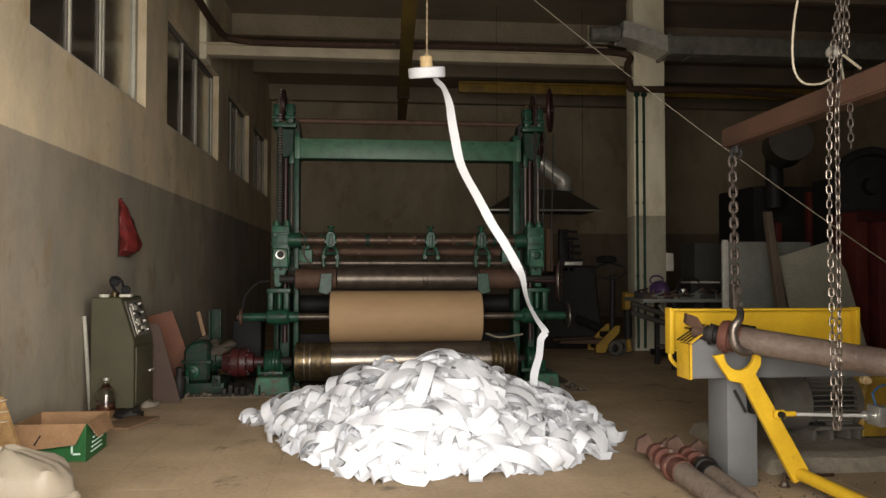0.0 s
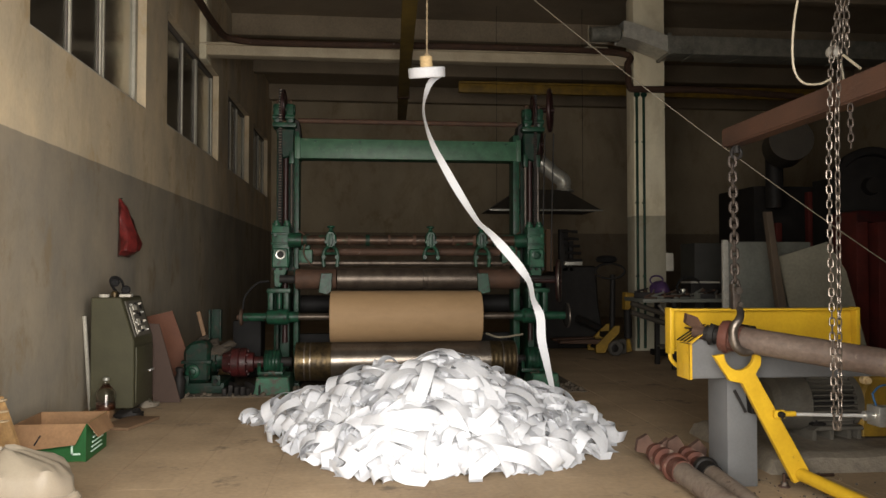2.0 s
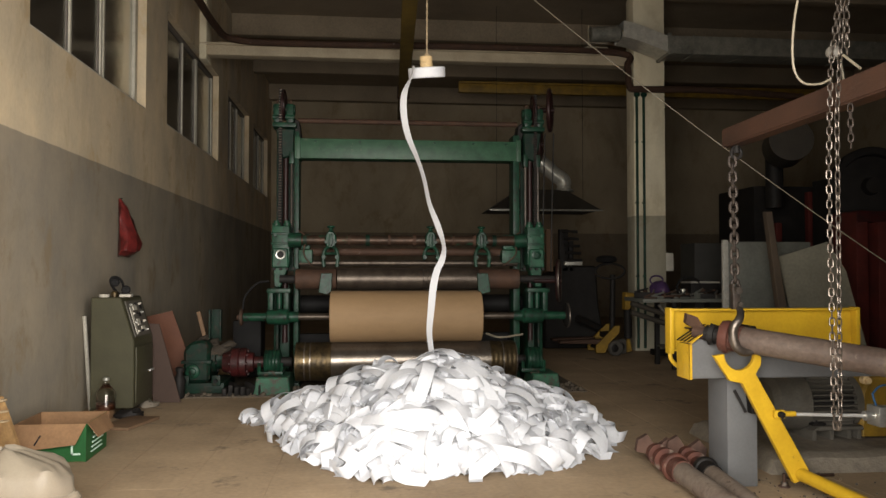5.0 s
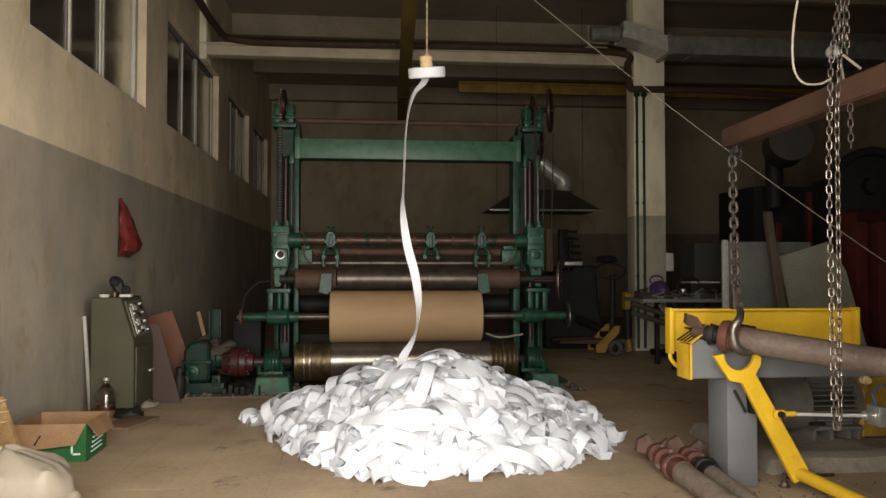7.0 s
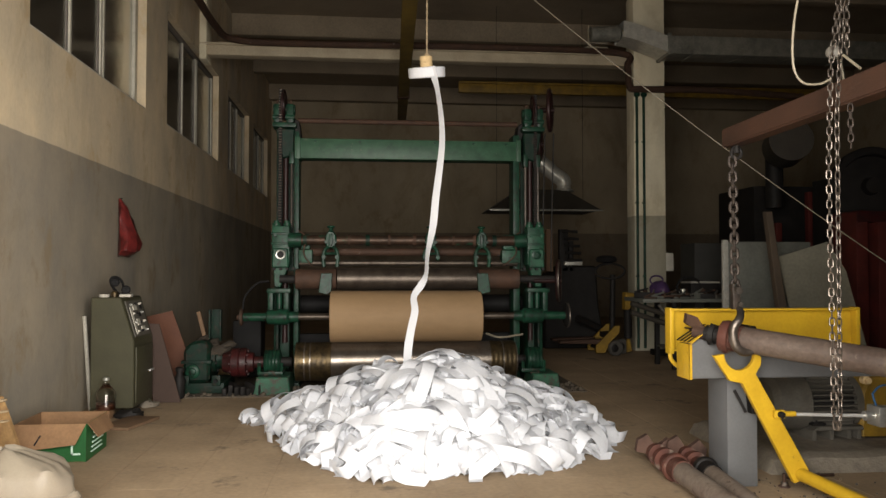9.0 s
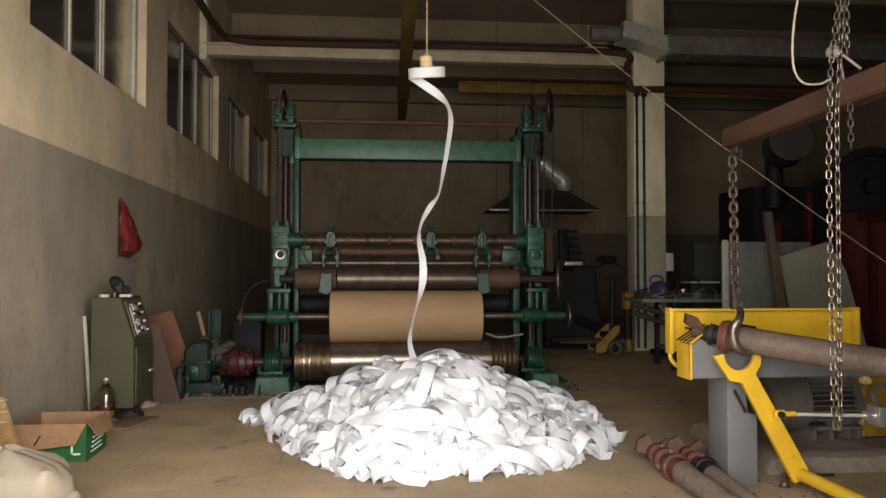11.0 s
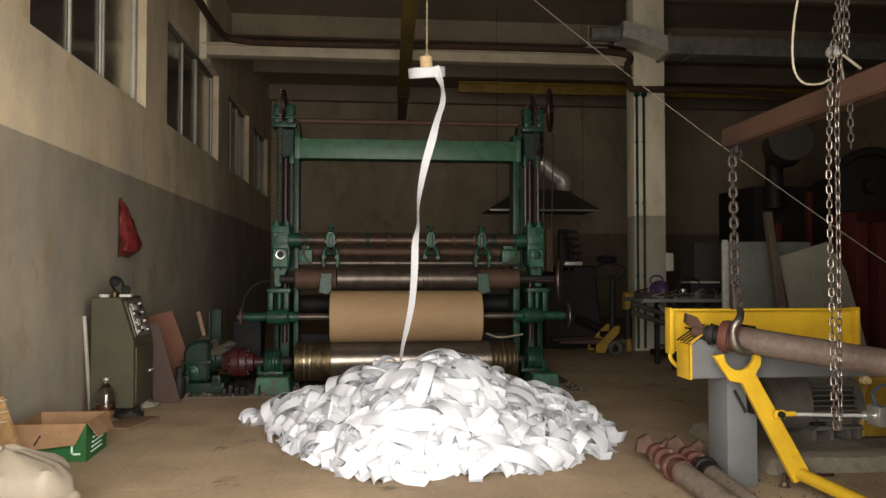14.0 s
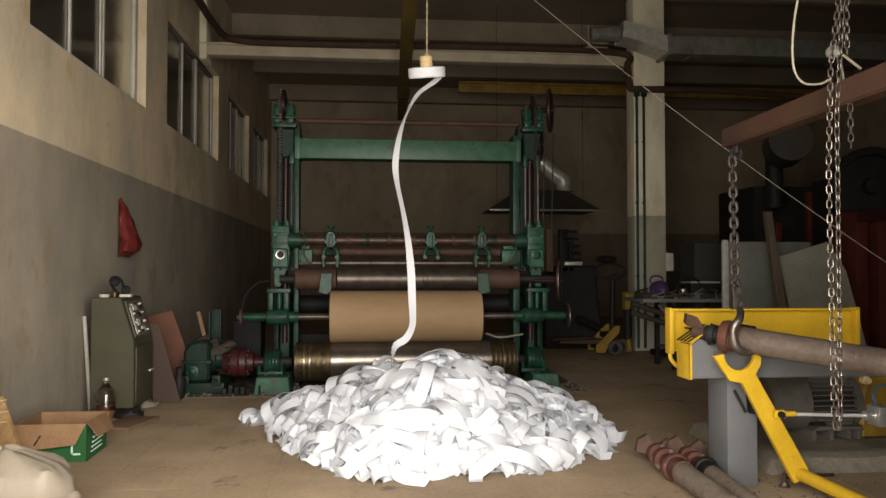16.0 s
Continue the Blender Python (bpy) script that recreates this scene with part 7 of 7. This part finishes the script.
def ducts():
    t = thing("air_duct", (4.840, 11.4, 4.7), "galvanised rectangular air duct bent round the column", "duct")
    D = 11.3
    bm = B()
    z0, z1 = 4.690, 4.974
    xa = 4.652
    box(bm, 5.036, XR, D, D + 0.45, z0, z1, 0.006)
    part("straight_run", bm, DUCT, t)
    for u in (1228, 1322, 1420, 1520):
        bm = B()
        x = 5.054 + (u - 1228) * 11.3 / 1340
        box(bm, x - 0.012, x + 0.012, D - 0.008, D + 0.458, z0 - 0.01, z1 + 0.01, 0.004)
        part("flange", bm, DUCT, t)
    bm = B()
    box(bm, xa, 5.036, D + 0.003, D + 0.447, z0 + 0.003, z1 - 0.003, 0.006)
    part("straight_run", bm, DUCT, t)
    bm = B()
    box(bm, xa - 0.02, xa + 0.03, D - 0.03, D + 0.48, z0 - 0.02, z1 + 0.03, 0.004)
    part("flange", bm, DUCT, t)
    bm = B()
    xb = 3.928
    zb0, zb1 = 4.949, 5.161
    line = smooth_path([(xa, 0, (z0 + z1) / 2), (xa - 0.25, 0, (z0 + z1) / 2 + 0.09), (xb + 0.2, 0, (zb0 + zb1) / 2 - 0.04), (xb, 0, (zb0 + zb1) / 2)], 6)
    rows = []
    for p in line:
        h = 0.128
        rows.append([bm.verts.new((p.x, y, p.z + q)) for y, q in ((D, -h), (D, h), (D + 0.45, h), (D + 0.45, -h))])
    for a, b in zip(rows, rows[1:]):
        for i in range(4):
            bm.faces.new((a[i], a[(i + 1) % 4], b[(i + 1) % 4], b[i]))
    # paler sheet than the runs: the bend's highlights are put into its colour
    part("offset_bend", bm, GALV, t, "galvanised bend, made paler to carry its shine")
    bm = B()
    c = (3.623, D + 0.25, (zb0 + zb1) / 2)
    lathe(bm, (xb, D + 0.22, (zb0 + zb1) / 2 - 0.01), (-1, 0, -0.06), [(0, 0.12), (0.02, 0.135), (0.03, 0.125), (0.2, 0.122), (0.38, 0.118), (0.46, 0.115), (0.47, 0.1)], 24)
    part("round_end", bm, DUCT, t)
    bm = B()
    x = 3.279
    for z in (4.786, 4.717):
        rod(bm, (x, 11.2, z), (x + 0.35, 11.2, z), 0.012, seg=8)
    rod(bm, (x + 0.06, 11.2, 4.717), (x + 0.06, 11.2, 5.056), 0.012, seg=8)
    part("bracket", bm, CABLE, t, "pale bracket")
    # green conduits on the column
    for u in (1128, 1141):
        bm = B()
        x = 4.370 + (u - 1128) * 11.96 / 1340
        rod(bm, (x, 11.972, 0.05), (x, 11.972, 4.151), 0.022, seg=12)
        for z in (1.2, 2.4, 3.4):
            box(bm, x - 0.03, x + 0.03, 11.98, 11.998, z, z + 0.03)
        lathe(bm, (x, 11.965, 4.151), (0, 0, 1), [(0, 0.03), (0.02, 0.05), (0.06, 0.05), (0.08, 0.03)], 12)
        solid("conduit", bm, GREEN, "dark green painted conduit running down the column", "conduit", group="column conduits")
    bm = B()
    box(bm, 4.858, 4.993, 12.02, 12.12, 1.300, 1.597, 0.01)
    solid("fuse_box", bm, WHITE_PLASTIC, "pale electric fuse box fixed to the column", "fuse box")


ducts()


def hood():
    D = 13.5
    t = thing("extraction_hood", (3.199, D, 2.3), "dark sheet-metal extraction hood with a bright rim", "hood")
    x0, x1, z0, z1 = 2.191, 4.243, 2.420, 2.832
    bm = B()
    a = [bm.verts.new(v) for v in ((x0, D, z0), (x1, D, z0), (x1, D + 1.2, z0), (x0, D + 1.2, z0))]
    b = [bm.verts.new(v) for v in ((x0 + 0.62, D + 0.45, z1), (x1 - 0.55, D + 0.45, z1), (x1 - 0.55, D + 0.8, z1), (x0 + 0.62, D + 0.8, z1))]
    for i in range(4):
        bm.faces.new((a[i], a[(i + 1) % 4], b[(i + 1) % 4], b[i]))
    bm.faces.new(b)
    part("canopy", bm, HOOD, t)
    bm = B()
    box(bm, x0 - 0.02, x1 + 0.02, D - 0.03, D + 0.0, z0 - 0.03, z0 + 0.004, 0.004)
    part("rim", bm, DUCT, t, "pale sheet-metal rim")
    bm = B()
    xc = 3.70
    lathe(bm, (xc, D + 0.6, z1 - 0.02), (0, 0, 1), [(0, 0.2), (0.06, 0.13), (0.2, 0.12)], 20)
    pipe(bm, smooth_path([(xc, D + 0.6, z1 + 0.1), (xc - 0.02, D + 0.6, z1 + 0.2), (3.50, D + 0.6, 3.16), (3.18, D + 0.6, 3.43), (3.0, D + 0.7, 3.56), (3.306, 15.5, 3.943), (4.479, YB, 4.881)], 6), 0.14, 16)
    part("flue", bm, GALV, t, "dull galvanised flue")
    bm = B()
    for x in (x0 + 0.2, x1 - 0.2):
        rod(bm, (x, D + 0.5, z0 + 0.12), (x, D + 0.5, ZC), 0.004, seg=6)
    part("hanger_wire", bm, DARK, t)


hood()


def lift_truck():
    D = 11.4
    t = thing("pallet_truck", (3.802, D, 0), "worn yellow hand pallet truck parked on the concrete floor", "pallet truck")
    S = D / 1340
    x0, z0 = 3.806, 0.602
    P = lambda u, v, dy=0.0: (x0 + (u - 1090) * S, D + dy, z0 - (v - 560) * S)
    for dy in (0.0, 0.42):
        bm = B()
        a, b = P(985, 600, dy), P(1068, 606, dy)
        prism(bm, [(a[0], 0.19), (a[0], 0.23), (b[0], 0.25), (b[0], 0.17)], D + dy, D + dy + 0.16, 0.006)
        part("fork", bm, RUST, t, "dark grimy fork")
    yoke = [(1052, 626), (1052, 613), (1088, 577), (1097, 577), (1095, 590), (1078, 607), (1069, 626)]
    for dy in (-0.02, 0.42):
        bm = B()
        prism(bm, [P(u, v)[::2] for u, v in yoke], D + dy, D + dy + 0.04, 0.005)
        part("yoke", bm, YELLOW_DIM, t, "grimy yellow yoke plate")
    bm = B()
    box(bm, P(1074, 0)[0], P(1092, 0)[0], D + 0.03, D + 0.41, P(0, 600)[2], P(0, 590)[2], 0.006)
    rod(bm, P(1060, 618, 0.03), P(1060, 618, 0.41), 0.03, seg=12)
    part("cross_tube", bm, DARK, t)
    tread = shader("grey_worn_tread", (0.075, 0.068, 0.058), (0.04, 0.036, 0.03), 0.7, 12, 0.7)
    for u, dy in ((1086, 0.0), (1108, 0.26)):
        c = P(u, 619)
        bm = B()
        lathe(bm, (c[0], D + dy, 0.118), (0.2, -1, 0), [(0, 0.05), (0.0, 0.10), (0.015, 0.118), (0.075, 0.118), (0.09, 0.10), (0.09, 0.05)], 28)
        wheel = part("wheel", bm, tread, t, "grey worn wheel")
        bm = B()
        lathe(bm, (c[0] - 0.018, D + dy - 0.088, 0.118), (0.2, -1, 0), [(0, 0.045), (0.008, 0.06), (0.016, 0.045), (0.02, 0.02)], 18)
        part("hub", bm, DARK, wheel)
    bm = B()
    prism(bm, [P(1113, 626)[::2], P(1113, 602)[::2], P(1118, 602)[::2], P(1122, 624)[::2]], D + 0.05, D + 0.1, 0.004)
    part("side_strut", bm, YELLOW_DIM, t)
    bm = B()
    rod(bm, P(1092, 600, 0.25), P(1098, 485, 0.35), 0.045, seg=12)
    part("pump_mast", bm, DARK, t)
    bm = B()
    c = P(1091, 478, 0.3)
    pipe(bm, [(c[0] + 0.24 * math.cos(a), c[1], c[2] + 0.12 * math.sin(a)) for a in (2 * math.pi * k / 24 for k in range(24))], 0.018, 8, True)
    part("handle_loop", bm, DARK, t, "dark looped steering handle")
    bm = B()
    c = P(1084, 456, 0.3)
    lathe(bm, (c[0], c[1], c[2] - 0.06), (0, 0, 1), [(0, 0.06), (0.02, 0.15), (0.06, 0.17), (0.1, 0.14), (0.12, 0.06)], 20)
    part("control_head", bm, BLACK, t)
    bm = B()
    prism(bm, [P(1104, 516)[::2], P(1121, 518)[::2], P(1121, 534)[::2], P(1110, 548)[::2], P(1103, 548)[::2]], D - 0.1, D + 0.05, 0.008)
    part("bracket", bm, YELLOW_DIM, t)
    bm = B()
    rod(bm, P(1112, 520), P(1112, 600), 0.06, seg=12)
    part("cylinder", bm, DARK, t)


lift_truck()


def bench():
    D = 9.6
    x0, x1 = 3.372, 4.818
    zt = 0.937
    t = thing("workbench", ((x0 + x1) / 2, 10.0, 0), "steel workbench with braced legs, cluttered with tools", "workbench")
    bm = B()
    box(bm, x0 + 0.2, x1, D, D + 0.75, zt - 0.05, zt, 0.006)
    part("worktop", bm, PLATE, t)
    for x in (x0 + 0.62, x1 - 0.1):
        for y in (D + 0.05, D + 0.65):
            bm = B()
            box(bm, x, x + 0.06, y, y + 0.06, 0, zt - 0.052, 0.004)
            part("leg", bm, DARK, t)
    for x, s in ((x0 + 0.42, 1), (x1 - 0.1, -1)):
        bm = B()
        rod(bm, (x, D + 0.03, zt - 0.08), (x + s * 0.45, D + 0.03, 0.35), 0.022, seg=8)
        part("brace", bm, MOTOR, t)
    bm = B()
    box(bm, x0 + 0.64, x1 - 0.05, D + 0.1, D + 0.65, 0.25, 0.28, 0.004)
    part("shelf", bm, MOTOR, t)
    for dz in (0.0, -0.12):
        bm = B()
        rod(bm, (x0 + 0.08, D + 0.12, zt - 0.06 + dz), (x0 + 0.95, D + 0.2, 0.60 + dz), 0.035, seg=14)
        part("support_tube", bm, HOOD, t, "dark slanting support tube")
    rnd = random.Random(9)
    # bag, crates, jars, coils, tools on the bench
    bx = 3.911
    bm = B()
    bmesh.ops.create_icosphere(bm, subdivisions=3, radius=0.15, matrix=Matrix.Translation((bx, D + 0.3, zt + 0.1)) @ Matrix.Diagonal((1.0, 0.7, 0.85, 1)))
    for v in bm.verts:
        v.co += Vector((1, 1, 1)) * 0.06 * noise.noise(v.co * 9)
        v.co.z = max(zt + 0.002, v.co.z)
    bt = thing("shopping_bag", (bx, D + 0.3, zt), "crumpled purple plastic bag on the workbench", "bag")
    part("bag", bm, PURPLE, bt)
    bm = B()
    pipe(bm, [(bx - 0.06 + 0.09 * math.cos(a), D + 0.25, zt + 0.24 + 0.06 * math.sin(a)) for a in (2 * math.pi * k / 16 for k in range(16))], 0.012, 6, True)
    part("handle", bm, PURPLE, bt)
    names = (("tin_can", "dull metal tin on the workbench", GALV), ("jar", "small dark jar on the workbench", DARK), ("oil_tin", "brown oil tin on the workbench", RUST))
    for k in range(11):
        nm, lb, mt = names[k % 3]
        x, y = x0 + 0.26 + k * 0.1, D + rnd.uniform(0.06, 0.5)
        r, h = rnd.uniform(0.03, 0.055), rnd.uniform(0.06, 0.16)
        if abs(x - bx) < 0.22:
            y = D + 0.62
        bm = B()
        lathe(bm, (x, y, zt), (0, 0, 1), [(0, r * 0.95), (0.004, r), (h * 0.8, r), (h * 0.85, r * 0.7), (h, r * 0.7)], 12)
        solid(nm, bm, mt, lb, "tin", (x, y, zt), group="tins on the workbench")
    bm = B()
    pipe(bm, [(4.283 + (0.14 + 0.01 * (k % 5)) * math.cos(0.5 * k), D + 0.22 + 0.05 * math.sin(0.23 * k), zt + 0.15 + (0.12 + 0.01 * (k % 3)) * math.sin(0.5 * k)) for k in range(64)], 0.011, 6)
    solid("hose_coil", bm, BLACK, "tangled coil of dark hose on the workbench", "hose", (0, 0, 0))
    for k in range(16):
        x, y = x0 + 0.25 + 0.07 * k, D + rnd.uniform(0.04, 0.18)
        a = rnd.uniform(-60, 60)
        bm = B()
        w, h = rnd.uniform(0.05, 0.12), rnd.uniform(0.02, 0.09)
        box(bm, -w, w, -0.03, 0.03, 0, h, 0.012)
        rod(bm, (-w, 0, h), (w * 0.6, 0.02, h + 0.05), 0.012, seg=8)
        bmesh.ops.transform(bm, matrix=Matrix.Translation((x, y, zt + 0.001)) @ pose(0, 0, 0, 0, 0, a), verts=bm.verts[:])
        solid("hand_tool", bm, (DARK, RUST, MOTOR, PLATE)[k % 4], "greasy hand tool lying on the workbench", "tool", group="tools on the workbench")
    cr = thing("wire_crate", (4.541, D + 0.3, zt), "dark wire crate with pale rim on the workbench", "crate")
    a, b = 4.307, 4.698
    bm = B()
    box(bm, a, b, D + 0.2, D + 0.5, zt + 0.003, zt + 0.2, 0.006)
    part("bin", bm, DARK, cr)
    bm = B()
    pipe(bm, [(a, D + 0.19, zt + 0.21), (b, D + 0.19, zt + 0.21), (b, D + 0.51, zt + 0.21), (a, D + 0.51, zt + 0.21)], 0.012, 6, True)
    part("rim", bm, GALV, cr)


bench()


def sheets():
    D = 8.4
    z0 = 0
    t = thing("steel_panel", (4.455, D, 0), "grey galvanised sheet-steel door panel with a pale rolled edge", "panel")
    bm = B()
    box(bm, 4.142, 5.15, D, D + 0.04, 0, 1.64, 0.006)
    part("body", bm, PLATE, t)
    bm = B()
    box(bm, 4.070, 4.138, D - 0.02, D + 0.02, 0, 1.660, 0.004)
    part("edge_post", bm, GALV, t, "pale galvanised edge")
    bm = B()
    box(bm, 4.63, 5.07, 10.4, 10.9, 0, 1.70, 0.01)
    solid("dark_locker", bm, shader("dim_locker_paint", (0.034, 0.033, 0.029), (0.022, 0.021, 0.019), 0.7, 4, 0.6, 0, 0.05, 50), "dark grey steel locker behind the bench", "locker")
    bm = B()
    x = 4.325
    prism(bm, [(4.204, 1.934), (4.274, 1.934), (4.337, 1.481), (4.442, 0.818), (4.486, 0.0), (4.372, 0.0), (4.341, 0.818)], 7.66, 7.74, 0.006)
    solid("timber_prop", bm, shader("dark_old_timber", (0.085, 0.062, 0.042), (0.045, 0.034, 0.025), 0.7, 6, 0.8, 0, 0.3, 40, streak=6), "weathered timber prop leaning on the steel cabinet", "timber")
    # leaning flat sheet
    bm = B()
    prism(bm, [(4.513, 1.456), (5.104, 1.628), (5.293, 1.3), (5.486, 0.308), (5.60, 0.0), (4.78, 0.0), (4.62, 0.75)], 7.8, 7.812)
    for v in bm.verts:
        v.co.y += 0.12 * v.co.z
    solid("leaning_sheet", bm, shader("dusty_olive_sheet", (0.235, 0.22, 0.165), (0.16, 0.15, 0.115), 0.7, 2.5, 0.65, 0, 0.1, 35), "grey-green metal sheet leaning on scrap", "sheet")
    # red press frame with dark flywheel
    p = thing("red_press", (6.310, 9.5, 0), "dusty red machine frame with a big dark flywheel", "machine")
    for u0, u1, v0, v1, y in ((1516, 1540, 375, 640, 9.0), (1560, 1620, 375, 640, 9.0)):
        bm = B()
        s = 9.0 / 1340
        x0 = 6.130 + (u0 - 1516) * s
        box(bm, x0, x0 + (u1 - u0) * s, y, y + 0.5, 0, 2.044, 0.012)
        part("frame_post", bm, RED_DARK, p)
    bm = B()
    box(bm, 6.130 + 0.004, 6.924, 8.98, 9.48, 1.922, 2.058 + 0.004, 0.012)
    part("frame_top", bm, RED, p)
    bm = B()
    lathe(bm, (6.652, 9.5, 2.423), (-0.25, -1, 0), [(0, 0.1), (0.0, 0.5), (0.02, 0.52), (0.14, 0.52), (0.16, 0.5), (0.16, 0.42), (0.08, 0.4), (0.08, 0.12), (0.2, 0.1)], 40)
    part("flywheel", bm, DARK, p)
    bm = B()
    box(bm, 6.410, 7.550, 9.75, 10.4, 0, 2.6, 0.02)
    part("crown", bm, DARK, p)
    # tall dark machine with red stanchions
    q = thing("dark_press", (6.608, 11.0, 0), "tall dark oily press with thin red stanchions", "machine")
    bm = B()
    box(bm, 5.950, 7.482, 11.2, 12.4, 0, 2.623, 0.03)
    part("body", bm, DARK, q)
    for u in (1436, 1372):
        bm = B()
        x = 6.767 + (u - 1436) * 11.0 / 1340
        box(bm, x - 0.05, x + 0.05, 11.0, 11.1, 0, 2.516 if u == 1436 else 2.034, 0.01)
        part("stanchion", bm, RED_DARK, q, "thin red stanchion")
    bm = B()
    lathe(bm, (5.741, 10.0, 3.0), (-0.3, -1, 0.1), [(0, 0.2), (0.0, 0.26), (0.04, 0.28), (0.5, 0.28)], 32)
    part("blower_drum", bm, HOOD, q, "dull round blower drum")
    bm = B()
    rod(bm, (5.782, 10.3, 2.2), (5.782, 10.3, 3.050), 0.12, seg=16)
    part("blower_neck", bm, DARK, q)
    # dark machines in the shade between the rewinder and the column
    c = thing("dark_winder", (3.441, 12.5, 0), "dark oily winder standing in the shade", "machine")
    S = 12.5 / 1340
    P = lambda u, v: (3.296 + (u - 1000) * S, 1.110 - (v - 500) * S)
    bm = B()
    prism(bm, [P(962, 620), P(962, 500), P(1000, 470), P(1058, 470), P(1062, 540), P(1075, 620)], 12.5, 13.4, 0.03)
    part("body", bm, DARK, c)
    for u0, u1, v0 in ((966, 978, 404), (990, 1006, 404), (1008, 1016, 425)):
        bm = B()
        a, b = P(u0, v0), P(u1, 480)
        box(bm, a[0], b[0], 12.5, 12.62, b[1], a[1], 0.01)
        part("stand_post", bm, WOOD if u0 < 980 else DARK, c)
    bm = B()
    a = P(1000, 408)
    for k in range(5):
        rod(bm, (a[0] - 0.06 + 0.02 * k, 12.45, a[1] - 0.12 * k), (a[0] + 0.2 + 0.02 * k, 12.45, a[1] - 0.12 * k - 0.01), 0.025, seg=8)
    part("lever_bank", bm, DARK, c)
    bm = B()
    a = P(1010, 466)
    box(bm, a[0] - 0.12, a[0] + 0.18, 12.4, 12.5, a[1] - 0.03, a[1] + 0.03, 0.008)
    part("tray", bm, GALV, c, "pale tray")
    bm = B()
    rod(bm, (P(1008, 562)[0], 12.0, P(1008, 562)[1]), (P(1075, 575)[0], 12.3, P(1075, 590)[1]), 0.06, seg=14)
    part("shaft", bm, DARK, c)
    # low timber sleeper by the column
    bm = B()
    box(bm, 4.381, 4.712, 11.3, 11.5, 0, 0.09, 0.01)
    solid("sleeper_block", bm, DARK, "dark timber block on the floor by the column", "timber")


sheets()


# ---- worn concrete floor slabs, half a metre square ----
def slabs():
    rnd = random.Random(21)
    floor = bpy.data.objects["floor"]
    meshes = []
    mat = shader("worn_floor_slab", (0.375, 0.277, 0.174), (0.235, 0.171, 0.106), 0.8, 1.3, 0.82, 0, 0.14, 30,
                 worn=(0.15, 0.115, 0.08), worn_at=0.62, worn_scale=1.7, rough_var=0.12, per_object=0.035)
    n = mat.node_tree
    for node in n.nodes:
        if node.type == "TEX_COORD":
            geo = n.nodes.new("ShaderNodeNewGeometry")
            for link in list(node.outputs["Object"].links):
                n.links.new(geo.outputs["Position"], link.to_socket)
    for k in range(5):
        bm = B()
        e = 0.2498
        box(bm, -0.2482, 0.2482, -e, e, -0.03, 0)
        top = [f for f in bm.faces if f.normal.z > 0.9]
        bmesh.ops.bevel(bm, geom=[q for f in top for q in f.edges], offset=0.0004 + 0.0001 * k, segments=1, affect="EDGES")
        meshes.append(mesh_of("floor_slab", bm, mat))
    for i in range(14):
        for j in range(20):
            ob = new("floor_slab", meshes[rnd.randrange(5)])
            ob.parent = floor
            ob.matrix_local = pose(-2.345 + 0.5 * i, 3.45 + 0.5 * j, rnd.uniform(-0.0005, 0.0), rnd.uniform(-0.02, 0.02), rnd.uniform(-0.02, 0.02), rnd.choice((0, 180)) + rnd.uniform(-0.2, 0.2))


slabs()


# ---- what moves ----
def motions():
    tape_motion()


motions()
